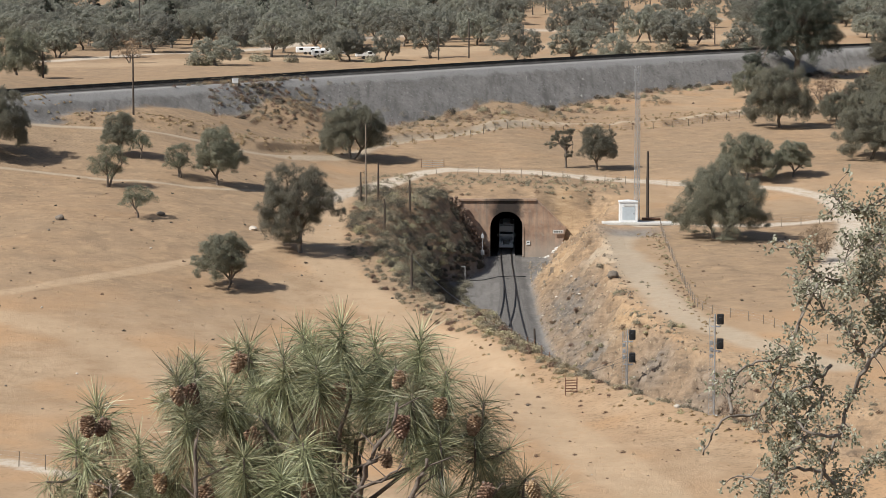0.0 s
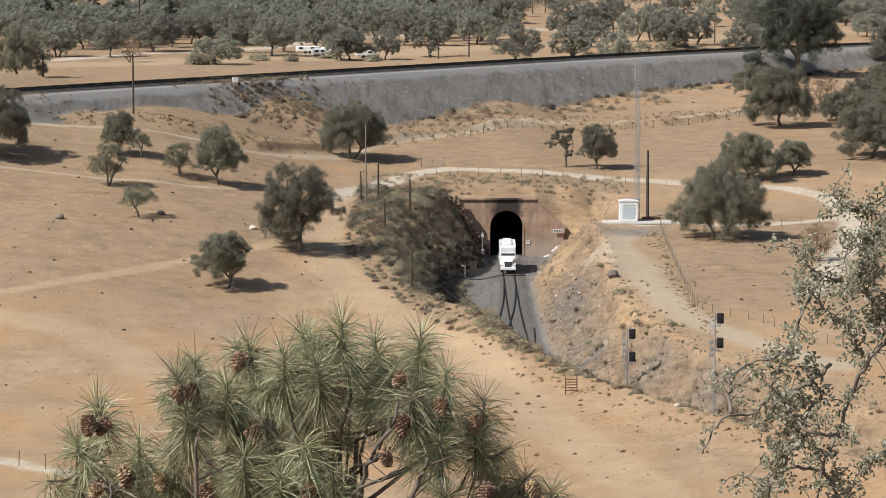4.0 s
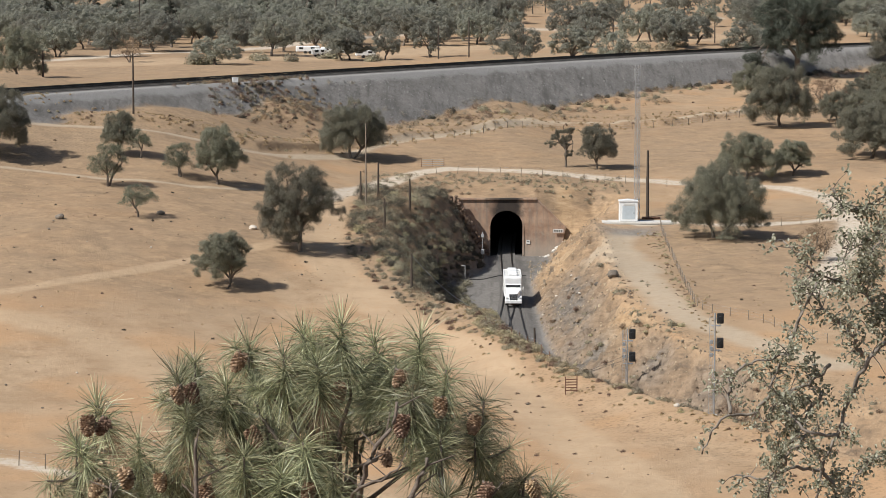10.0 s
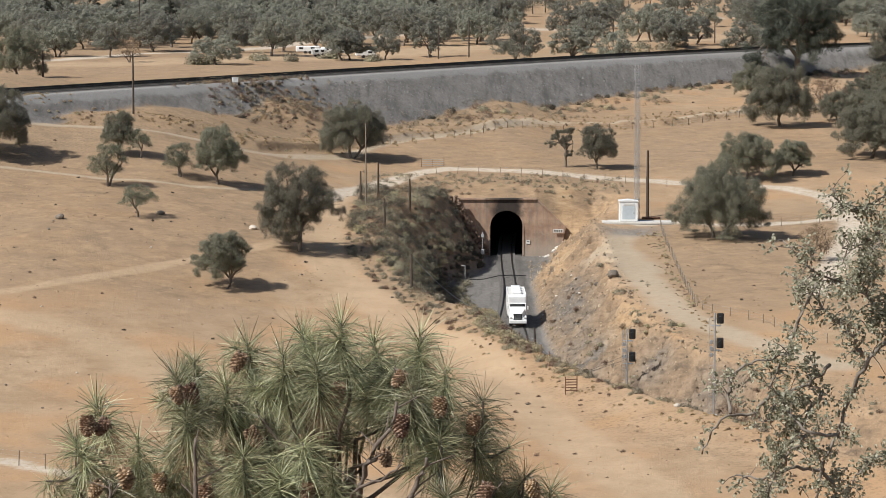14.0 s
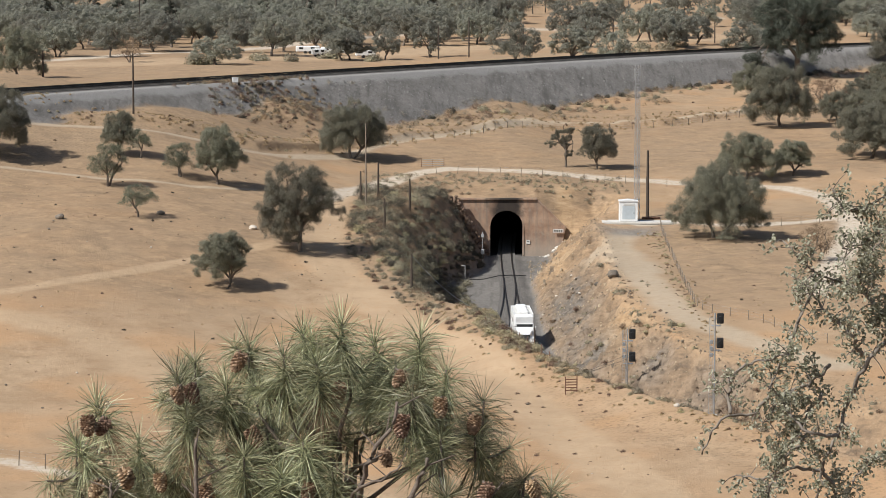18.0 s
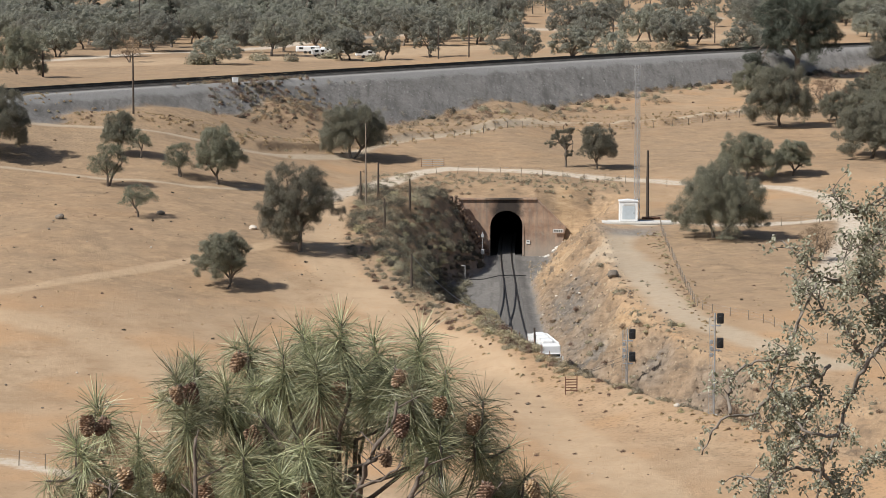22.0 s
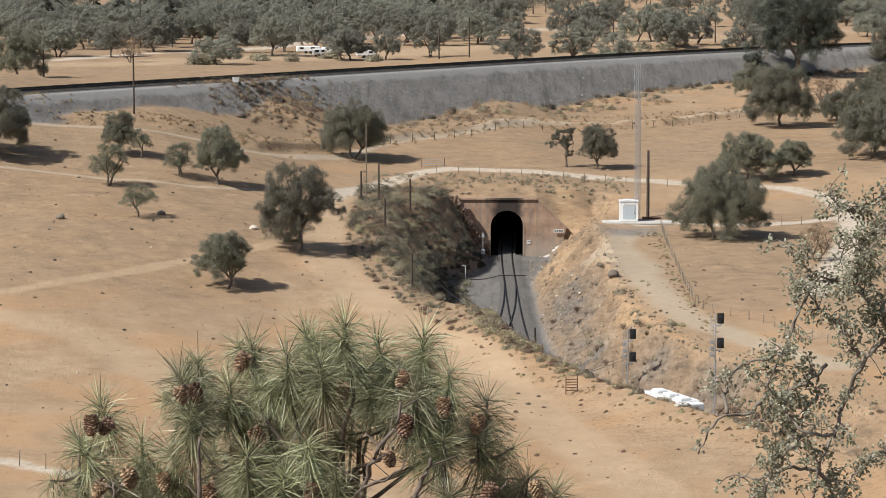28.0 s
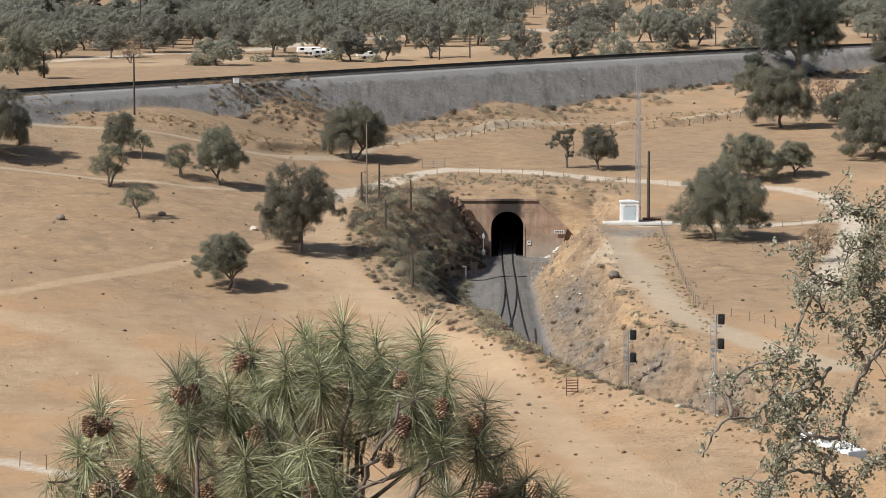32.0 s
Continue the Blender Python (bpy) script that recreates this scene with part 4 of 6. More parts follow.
tree_kind("far_b", "oak_tree", 67, 9.5, 9.5, 26, 12000, 0.20, M_LEAF_FAR_HAZE, "grey-green oak in the far woods, paled for haze", 2, low=0.14, gaps=0.1)
tree_kind("far_c", "oak_tree", 69, 8.0, 10.0, 26, 12000, 0.20, M_LEAF_FAR_HAZE, "low spreading oak in the far woods", 1, low=0.08, gaps=0.1)


def tree(key, x, y, height, width, turn=0.0, group="oaks on the slope"):
    name, crown, trunk, h, w, label = TREES[key]
    t = thing(name, on_ground(x, y, turn, 0.1), label, "tree", group)
    s = Matrix.Diagonal((1.1 * width / w, 1.1 * width / w, 1.02 * height / h, 1))
    part("trunk", trunk, None, t, "", True, s)
    part("crown", crown, None, t, "", False, s)
    return t


tree("lone", -24.3, 288, 7.0, 6.7)
tree("droop", -17.2, 307, 11.6, 9.6)
tree("pale", -44, 337, 6.4, 5.2, 10)
tree("small", -42, 356, 4.6, 4.2, 70)
tree("round", -45, 357, 6.6, 5.0, 150)
tree("pale", -35.7, 347.5, 5.2, 4.6, 100)
tree("round", -30.4, 347, 8.6, 7.2, 250)
tree("small", -37.7, 316.5, 4.6, 4.6, 0)
tree("wide", -14.0, 399, 9.8, 11.2, 0)
tree("crooked", 19.0, 396, 6.4, 4.8)
tree("round", 23.8, 395, 7.4, 6.4, 300)
tree("shade", 35.7, 333, 10.9, 12.4)
tree("broad", 45.5, 385, 7.8, 9.8, 30)
tree("round", 53, 389, 6.0, 6.8, 60)
tree("broad", 59.4, 453, 12.0, 12.8, 210)
tree("conifer", 78.2, 570, 24.0, 21.0)
tree("broad", 71.0, 462, 6.0, 7.5, 130)
tree("wide", 73, 432, 10.0, 12.5, 20)
tree("broad", 80, 455, 9.5, 11.5, 130)
tree("broad", 87, 500, 8.0, 10.5, 190)
tree("bare", 72, 484, 7.0, 8.5, 10)
tree("broad", 61.5, 512, 7.5, 8.0, 75)
tree("broad", 68.5, 410, 9.8, 12.6, 280)
tree("wide", 79.5, 486, 6.8, 8.5, 160)
tree("broad", 106, 605, 12.0, 12.0, 45)
tree("wide", -61.5, 350, 11.0, 11.0, 220)
tree("broad", -82, 496, 11.0, 12.0, 95)
tree("bare", 45.5, 312, 5.2, 5.2, 0)
tree("bare", 27.0, 236.5, 4.5, 3.2, 50)


def far_woods():
    """Oak woods beyond the upper line, thinning out along the road and the clearings; the last rows are one mass."""
    rng = random.Random(8)
    road, open_ground = smooth_line(FAR_ROAD, 6), smooth_line(FAR_FIELD, 4)
    spots, y = [], 600.0
    while y < 1300:
        step = 15.5 if y < 900 else 20
        x = -0.18 * y + rng.uniform(0, step)
        while x < 0.187 * y:
            spots.append((x + rng.uniform(-0.42, 0.42) * step, y + rng.uniform(-0.42, 0.42) * step))
            x += step
        y += step * 0.8
    px, py = np.array(spots).T
    to_road, to_field = np.abs(beside(px, py, road)[0]), np.abs(beside(px, py, open_ground)[0])
    mass = []
    for x, y, d, c in zip(px, py, to_road, to_field):
        slope, r = x / y, rng.random()
        if d < 7 or (c < 24 and not -0.07 < slope < 0.02 and r < 0.93) or (y < 700 and -0.07 < slope < 0.02 and r < 0.85):
            continue
        if (-0.145 < slope < -0.115 and y > 850) or (slope > 0.03 and y < (960 if slope < 0.115 else 760) and r < 0.88) or (slope < -0.09 and y < 690 and r < 0.4):
            continue
        if 0.0 < slope < 0.045 and y < 900 and r > 0.45:
            continue
        h = rng.uniform(7.5, 12.0)
        if y > 930:
            mass.append((x, y, h))
            continue
        k = rng.choice(("far_a", "far_b", "far_c")) if rng.random() < 0.95 else "spire"
        tree(k, x, y, h if k != "spire" else 14, h * rng.uniform(1.0, 1.4) if k != "spire" else 7, rng.uniform(0, 360), "woods beyond the railway")
    g = np.random.default_rng(9)
    pts, dirs, face, stems = [], [], [], Geo()
    mx, my, mh = np.array(mass).T
    for x, y, z, h in zip(mx, my, ground_z(mx, my), mh):
        for _ in range(9):
            a, u = g.uniform(0, 6.28), g.uniform(-0.7, 0.9)
            r = math.sqrt(1 - u * u) * h * 0.36 * g.uniform(0.4, 1)
            c = np.array([x + r * math.cos(a), y + r * math.sin(a), z + h * (0.55 + 0.3 * u)])
            d = g.normal(size=(90, 3))
            d /= np.linalg.norm(d, axis=1, keepdims=True)
            pts.append(c + d * h * 0.2 * g.uniform(0.4, 1.1, (90, 1)))
            dirs.append(d)
            face.append(d + g.normal(size=d.shape) * 0.4 + np.array([0, 0, 0.25]))
        stems.tube([(x, y, z - 0.3), (x, y, z + h * 0.5)], [0.3, 0.15], 5, False)
    p, d = np.concatenate(pts), np.concatenate(dirs)
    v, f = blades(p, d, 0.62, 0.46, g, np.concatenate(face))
    woods = tagged(new("distant_woods", quads_mesh("distant_woods", v, f, M_LEAF_FAR_HAZE)), "grey-green oak woods on the far slope, paled for haze", "woods", "", "stuff")
    part("trunks", stems, M_BARK, woods, "", False, None, "stuff")


far_woods()
for x, y, h, w, k in ((-32, 661, 12, 13, "far_a"), (-41, 664, 10, 11, "far_b"), (-24.5, 622, 9, 10, "far_c"), (-14, 625, 8, 9, "far_a"), (-3.2, 641, 10.5, 11, "far_b"), (10.5, 726, 14, 14, "far_a"),
                      (37, 777, 11, 13, "far_c"), (48, 789, 11, 12, "far_b"), (59, 733, 12, 8, "far_b"), (62, 698, 7.5, 9, "far_c"), (-72, 592, 6.5, 6.5, "bare"), (-51, 579, 7.5, 12, "far_c"), (-80, 620, 9, 10, "far_a"), (-92, 618, 9, 10, "far_b")):
    tree(k, x, y, h, w, 37 * h, "woods beyond the railway")


# ---- brush ----
def shrub_mesh(seed, mat, n=560, leaf=0.088):
    rng = np.random.default_rng(seed)
    d = rng.normal(size=(n, 3))
    d[:, 2] = np.abs(d[:, 2]) * 0.9
    d /= np.linalg.norm(d, axis=1, keepdims=True)
    k = 0.8 + 0.25 * np.sin(d[:, 0] * 5 + seed) * np.sin(d[:, 1] * 4 + 2 * seed)
    p = d * (rng.uniform(0, 1, n) ** 0.4 * k)[:, None] * np.array([0.62, 0.62, 0.72])
    v, f = blades(p, d, leaf * 1.5, leaf * 0.55, rng, d + rng.normal(size=d.shape) * 0.5)
    return quads_mesh("shrub", v, f, mat)


SHRUBS = {
    "sage": ([shrub_mesh(s, M_SAGE) for s in (1, 2, 3)], "dusty grey-green sagebrush on the bank", "dusty brush on the banks"),
    "yellow": ([shrub_mesh(s, M_YELLOW) for s in (4, 5)], "yellow-green rabbitbrush on dry ground", "yellow brush on the banks"),
    "dark": ([shrub_mesh(s, M_SCRUB_SHADE, 640) for s in (8, 9, 10)], "dark dry bush at the foot of the embankment", "dark bushes on the banks"),
    "brown": ([shrub_mesh(s, M_BROWN) for s in (6, 7)], "dead red-brown tumbleweed bush", "brown brush along the embankment"),
}


def shrub(kind, x, y, size, rng, into=None):
    """A shrub of its own, or one more in the list of a close-grown thicket."""
    meshes, label, group = SHRUBS[kind]
    me = rng.choice(meshes)
    m = on_ground(x, y, rng.uniform(0, 360), 0.06) @ Matrix.Diagonal((size * rng.uniform(0.85, 1.3), size * rng.uniform(0.85, 1.2), size * rng.uniform(0.65, 1.0), 1))
    if into is not None:
        into.append((me, m))
        return
    ob = new("shrub", me)
    ob.matrix_basis = m
    tagged(ob, label, "shrub", group)


def thicket(name, label, members):
    """Close-grown shrubs joined into one object."""
    mats, verts, faces, kinds, k = [], [], [], [], 0
    for me, m in members:
        co = np.empty(len(me.vertices) * 3, np.float32)
        me.vertices.foreach_get("co", co)
        r = np.array(m)
        verts.append(co.reshape(-1, 3) @ r[:3, :3].T + r[:3, 3])
        n = len(me.vertices)
        faces.append(np.arange(k, k + n).reshape(-1, 4))
        k += n
        if me.materials[0] not in mats:
            mats.append(me.materials[0])
        kinds.append(np.full(n // 4, mats.index(me.materials[0]), np.int32))
    me = quads_mesh(name, np.concatenate(verts), np.concatenate(faces), mats[0])
    for m in mats[1:]:
        me.materials.append(m)
    me.polygons.foreach_set("material_index", np.concatenate(kinds))
    tagged(new(name, me), label, "brush", "", "stuff")


def brush_mass(name, spots, mats, label, n=170, leaf=0.20, share=(0.74, 0.07, 0.19)):
    """Close-grown brush that cannot be counted, one object."""
    g = np.random.default_rng(len(spots))
    xs, ys, rs = np.array(spots).T
    zs = ground_z(xs, ys)
    pts, dirs = [], []
    for x, y, z, r in zip(xs, ys, zs, rs):
        d = g.normal(size=(n, 3))
        d[:, 2] = np.abs(d[:, 2]) * 1.1
        d /= np.linalg.norm(d, axis=1, keepdims=True)
        pts.append(np.array([x, y, z - 0.05]) + d * (g.uniform(0.25, 1, (n, 1)) ** 0.6) * r * np.array([0.75, 0.75, 0.8]))
        dirs.append(d + g.normal(size=d.shape) * 0.5)
    v, f = blades(np.concatenate(pts), np.concatenate(dirs), leaf, leaf * 0.42, g, np.concatenate(dirs))
    me = quads_mesh(name, v, f, mats[0])
    for m in mats[1:]:
        me.materials.append(m)
    kinds = np.repeat(g.choice(len(mats), size=len(spots), p=share), n).astype(np.int32)
    me.polygons.foreach_set("material_index", kinds)
    return tagged(new(name, me), label, "brush", "", "stuff")


def plant_brush():
    rng = random.Random(5)

    def mixed(p_yellow=0.15, p_brown=0.1):
        r = rng.random()
        return "yellow" if r < p_yellow else "brown" if r < p_yellow + p_brown else "sage"
    spots, big = [], []
    while len(spots) < 640:  # overgrown bank on the shaded side of the cutting
        x, y = rng.uniform(-12.5, 6.5), rng.uniform(284, 372)
        if x > 6.0 - (372 - y) * 0.05 or x < -12 + max(0, (325 - y) * 0.24):
            continue
        (big if len(big) < 65 and rng.random() < 0.2 else spots).append((x, y, rng.uniform(0.6, 1.65)))
    far = np.abs(beside(np.array([q[0] for q in spots]), np.array([q[1] for q in spots]), LOWER)[0])
    # More than half takes the dark tone, which paints shade onto the bank.
    brush_mass("bank_brush", [q for q, d in zip(spots, far) if d > (5.6 if q[1] > 303 else 8.5)], (M_SCRUB_SHADE, M_SAGE, M_BROWN), "dense dusty brush covering the shaded bank, partly darkened for shade", 300, 0.13, (0.6, 0.27, 0.13))
    for x, y, r in big:
        if float(beside(np.array([x]), np.array([y]), LOWER)[0][0]) > (5.6 if y > 303 else 9):
            shrub(mixed(0.10, 0.08), x, y, r * 1.3, rng)
    lx, ly, tx, ty = along(LOWER, 0.5)
    for n in range(110):  # lip of the near bank, tallest where the line swings away
        tall = n < 52
        i = rng.randrange(int(160 / 0.5), int(188 / 0.5)) if tall else rng.randrange(int(140 / 0.5), int(232 / 0.5))
        o = rng.uniform(4.7, 7.2) if tall else rng.uniform(4.6, 8.2)
        shrub(mixed(0.5, 0.12), lx[i] + ty[i] * o, ly[i] - tx[i] * o, rng.uniform(0.9, 1.5) if tall else rng.uniform(0.5, 1.0), rng)
    lip, face, tufts = [], [], []
    for _ in range(150):  # thick bushes hiding the line where it swings away
        i = rng.randrange(int(158 / 0.5), int(226 / 0.5))
        o = rng.uniform(4.4, 6.6)
        shrub(rng.choice(("yellow", "yellow", "sage", "yellow", "brown")), lx[i] + ty[i] * o, ly[i] - tx[i] * o, rng.uniform(0.7, 1.5), rng, lip)
    for _ in range(90):
        i = rng.randrange(int(194 / 0.5), int(228 / 0.5))
        o = rng.uniform(4.0, 5.8)
        shrub(rng.choice(("yellow", "yellow", "sage")), lx[i] + ty[i] * o, ly[i] - tx[i] * o, rng.uniform(0.8, 1.4), rng, lip)
    thicket("lip_brush", "yellow and sage brush along the lip of the cutting", lip)
    for _ in range(230):  # tall scrub down the face of the shaded bank
        y = rng.uniform(298, 361)
        x = float(np.interp(y, [298, 340, 361], [-3.0, -1.0, 1.0])) + rng.gauss(0, 2.4)
        if float(beside(np.array([x]), np.array([y]), LOWER)[0][0]) > (9.2 if y < 345 else 6.5):
            if x < -1.5 or y < 350:
                shrub(rng.choice(("sage", "sage", "yellow", "dark")), x, y, rng.uniform(0.7, 1.7), rng, face)
    for _ in range(170):  # dark scrub added at the foot of the bank to deepen its shade
        y = rng.uniform(296, 364)
        i = int(np.argmin(np.abs(ly - y)))
        o = float(3.0 + 2.4 * ease(366, 335, y) + 3.4 * ease(356, 340, y) - 6.9 * ease(294, 277, y)) + rng.uniform(0.2, 2.4)
        shrub("dark", lx[i] + ty[i] * o, ly[i] - tx[i] * o, rng.uniform(0.7, 1.4), rng, face)
    verge_brush = []
    for _ in range(330):
        y = rng.uniform(264, 350)
        x = float(np.interp(y, [259, 276, 289.5, 299, 310, 329, 350], [2.5, -3.9, -9.2, -12.6, -15.0, -15.2, -15.4])) + 3.2 + abs(rng.gauss(0, 3.6))
        if float(beside(np.array([x]), np.array([y]), LOWER)[0][0]) > 8.5 or y < 285:
            shrub(rng.choice(("sage", "brown", "yellow", "sage")), x, y, rng.uniform(0.3, 1.0), rng, verge_brush)
    thicket("verge_brush", "low grey and brown brush between the dirt road and the bank", verge_brush)
    thicket("bank_scrub", "tall dusty scrub down the shaded bank's face, foot darkened for shade", face)
    for x, y in [(rng.uniform(4, 30), rng.uniform(200, 250)) for _ in range(110)]:  # dead tufts on the open dirt
        if float(beside(np.array([x]), np.array([y]), LOWER)[0][0]) > 8:
            shrub("brown", x, y, rng.choice((0.2, 0.26, 0.34, 0.5)), rng, tufts)
    for x, y in [(rng.uniform(-58, -12), rng.uniform(262, 372)) for _ in range(90)] + [(rng.uniform(29, 52), rng.uniform(270, 330)) for _ in range(40)]:
        shrub(rng.choice(("dark", "brown")), x, y, rng.choice((0.2, 0.25, 0.35, 0.5)), rng, tufts)
    thicket("dead_tufts", "dead brown tufts scattered on the open dirt", tufts)
    edge = []
    for _ in range(120):
        y = rng.uniform(274, 344)
        x = float(np.interp(y, [274, 286, 305, 328, 345], [27.6, 27.3, 27.6, 28.2, 29.0])) - abs(rng.gauss(0, 0.8))
        shrub(rng.choice(("yellow", "brown", "yellow")), x, y, rng.uniform(0.2, 0.55), rng, edge)
    for _ in range(70):
        y = rng.uniform(262, 296)
        x = float(np.interp(y, [262, 276, 296], [23.5, 20.8, 19.6])) + rng.gauss(0, 1.1)
        shrub(rng.choice(("yellow", "sage", "brown")), x, y, rng.uniform(0.2, 0.6), rng, edge)
    thicket("roadside_grass", "straw-yellow dry grass along the track road and fence", edge)
    for x, y, r in ((20.6, 271.2, 1.1), (21.6, 270.0, 0.9), (22.6, 268.2, 1.2), (23.9, 266, 1.4), (24.8, 265.4, 0.9), (19.6, 272.4, 0.8), (22.2, 272.3, 0.7)):
        shrub("yellow" if r < 1.0 else "sage", x, y, r, rng)
    ux, uy, ux1, uy1 = along(UPPER, 0.5)
    toe = []

    def foot(i):
        """Distance from the upper line at which its embankment meets the ground."""
        for o in np.arange(7.0, 25.0, 0.5):
            if float(base_z(np.array(ux[i] + uy1[i] * o), np.array(uy[i] - ux1[i] * o))) > UPPER_Z - 0.55 - (o - 5.2) / 1.5:
                return float(o)
        return 20.0
    for _ in range(150):  # toe of the embankment
        i = rng.randrange(int(205 / 0.5), int(420 / 0.5))
        o = foot(i) + rng.uniform(-1.0, 7.0)
        toe.append((ux[i] + uy1[i] * o, uy[i] - ux1[i] * o, rng.uniform(0.6, 1.5)))
    for _ in range(620):  # brushy shoulder of the embankment
        toe.append((rng.gauss(-28.5, 7.5), rng.gauss(425, 8.5), rng.uniform(0.35, 1.0)))
    for x, y, n in ((3, 449, 30), (11, 455, 16), (27, 483, 16), (31, 487, 12), (20, 470, 14), (42, 500, 18), (-3, 441, 12)):  # clumps on the rough strip below it
        for _ in range(n):
            toe.append((x + rng.gauss(0, 2.6), y + rng.gauss(0, 3.0), rng.uniform(0.5, 1.4)))
    for _ in range(75):  # round bushes along the foot of the embankment and on its shoulder
        i = rng.randrange(int(205 / 0.5), int(420 / 0.5))
        o = foot(i) + rng.uniform(-1.0, 2.5)
        toe.append((ux[i] + uy1[i] * o, uy[i] - ux1[i] * o, rng.uniform(0.9, 1.7)))
    for _ in range(34):  # dark domes along the foot, sage and yellow clumps before it
        i = rng.randrange(int(225 / 0.5), int(400 / 0.5))
        o = foot(i) + rng.uniform(-0.8, 1.6)
        shrub("dark", ux[i] + uy1[i] * o, uy[i] - ux1[i] * o, rng.uniform(1.3, 2.3), rng)
    for _ in range(26):
        i = rng.randrange(int(235 / 0.5), int(380 / 0.5))
        o = foot(i) + rng.uniform(2.5, 9)
        shrub(rng.choice(("sage", "yellow", "sage")), ux[i] + uy1[i] * o, uy[i] - ux1[i] * o, rng.uniform(1.2, 2.6), rng)
    for _ in range(14):
        shrub("dark", rng.gauss(-29, 5), rng.gauss(424, 6), rng.uniform(0.9, 1.7), rng)
    for _ in range(60):
        toe.append((rng.gauss(-25, 7.5), rng.gauss(426, 6), rng.uniform(0.7, 1.3)))
    brush_mass("embankment_brush", toe, (M_BROWN, M_STRAW, M_SAGE), "dry brown and yellow brush at the embankment's foot", 150, 0.15, (0.32, 0.22, 0.46))
    above = [(rng.uniform(-12, 27), rng.uniform(373, 387), rng.uniform(0.3, 0.85)) for _ in range(260)]
    brush_mass("portal_brush", above, (M_SAGE, M_YELLOW, M_BROWN), "low dusty brush on the earth above the tunnel", 90, 0.15)
    weeds = []
    for _ in range(900):  # scattered weeds on the open ground
        x, y = rng.uniform(-60, 62), rng.uniform(203, 345)
        weeds.append((x, y, rng.choice((0.12, 0.18, 0.18, 0.3))))
    off = np.abs(beside(np.array([q[0] for q in weeds]), np.array([q[1] for q in weeds]), LOWER)[0])
    brush_mass("dry_weeds", [q for q, d in zip(weeds, off) if d > 7], (M_STRAW, M_BROWN, M_SAGE), "small scattered dry weeds on bare ground", 26, 0.11, (0.6, 0.25, 0.15))
    verge = []
    for _ in range(260):  # straw along the lip and the fences
        i = rng.randrange(int(140 / 0.5), int(236 / 0.5))
        o = rng.uniform(3.8, 10)
        verge.append((lx[i] + ty[i] * o, ly[i] - tx[i] * o, rng.uniform(0.2, 0.75) if o < 6.5 else rng.uniform(0.15, 0.35)))
    for _ in range(80):
        verge.append((27.6 + rng.gauss(0, 0.9), rng.uniform(262, 340), rng.uniform(0.12, 0.32)))
    for _ in range(700):  # rough strip between the ruts and the embankment's foot
        x = rng.uniform(-62, 92)
        verge.append((x, float(np.interp(x, [-60, -28, -8.6, 15, 39, 56, 90], [378, 388, 420, 446, 455, 474, 500])) + rng.uniform(1, 9 if x < -12 else 20), rng.uniform(0.15, 0.45)))
    for _ in range(420):  # brushy ruts between the field and the embankment
        f = rng.random()
        x = -60 + 150 * f
        verge.append((x + rng.gauss(0, 2), float(np.interp(x, [-60, -28, -8.6, 15, 39, 56, 90], [378, 388, 420, 446, 455, 474, 500])) + rng.gauss(0, 1.3), rng.uniform(0.2, 0.6)))
    brush_mass("dry_grass", verge, (M_STRAW, M_YELLOW, M_BROWN), "straw-coloured dry grass in tufts", 60, 0.2, (0.84, 0.11, 0.05))
    for _ in range(70):  # rocky far side of the cutting
        i = rng.randrange(int(130 / 0.5), int(225 / 0.5))
        o = -rng.uniform(3.5, 11)
        shrub(mixed(0.2, 0.25), lx[i] + ty[i] * o, ly[i] - tx[i] * o, rng.uniform(0.4, 1.1), rng)
    for x, y in ((48, 655), (-30, 630), (-40, 600), (-58, 585), (-20, 615), (58, 690), (66, 700), (36, 668)):
        for _ in range(3):
            shrub("sage", x + rng.uniform(-5, 5), y + rng.uniform(-4, 4), rng.uniform(3.2, 5.2), rng)


plant_brush()


# ---- poles, signals, hut ----
def pole(x, y, height, mat=None, lean=0.0, label="dark weathered wooden pole", arms=0, r=0.14, group="line poles"):
    t = thing("utility_pole", on_ground(x, y, 0, 0.3), label, "pole", group)
    part("shaft", Geo().tube([(0, 0, 0), (lean * 0.5, 0, height * 0.5), (lean, 0, height + 0.3)], [r * 1.15, r, r * 0.8], 8), mat or M_WOOD, t)
    for k in range(arms):
        z = height - 0.1 - 0.5 * k
        part("crossarm", Geo().box(lean, -0.15, z, 2.2, 0.1, 0.12, 0.01), M_WOOD, t)
        for s in (-0.95, -0.5, 0.5, 0.95):
            part("insulator", Geo().tube([(lean + s, -0.15, z + 0.06), (lean + s, -0.15, z + 0.2)], [0.05, 0.03], 6), M_GREY_PAINT, t)
    return t


pole(-11.3, 351.7, 3.9)
pole(-10.4, 346, 11.0, M_WOOD_GREY, label="tall thin grey pole", r=0.09)
pole(-8.9, 352.7, 5.2)
pole(-4.5, 347, 4.2)
pole(-7.4, 324.5, 4.0)
pole(-3.6, 292.5, 3.9)
pole(28.1, 351.9, 9.2, r=0.2)
pole(9.6, 262, 4.6, r=0.13, lean=-0.2)
pole(-46.3, 384.6, 9.0, arms=1)
for px, py, h in ((-76.7, 494, 5.5), (-81.8, 696, 16), (-31.2, 753, 17), (-1.1, 629, 8), (6.4, 637, 10), (21.2, 681, 7), (47.1, 714, 7), (71.4, 756, 7), (76.5, 726, 6)):
    pole(px, py, h, r=0.17, arms=1 if px == 76.5 else 0, group="poles beyond the railway")


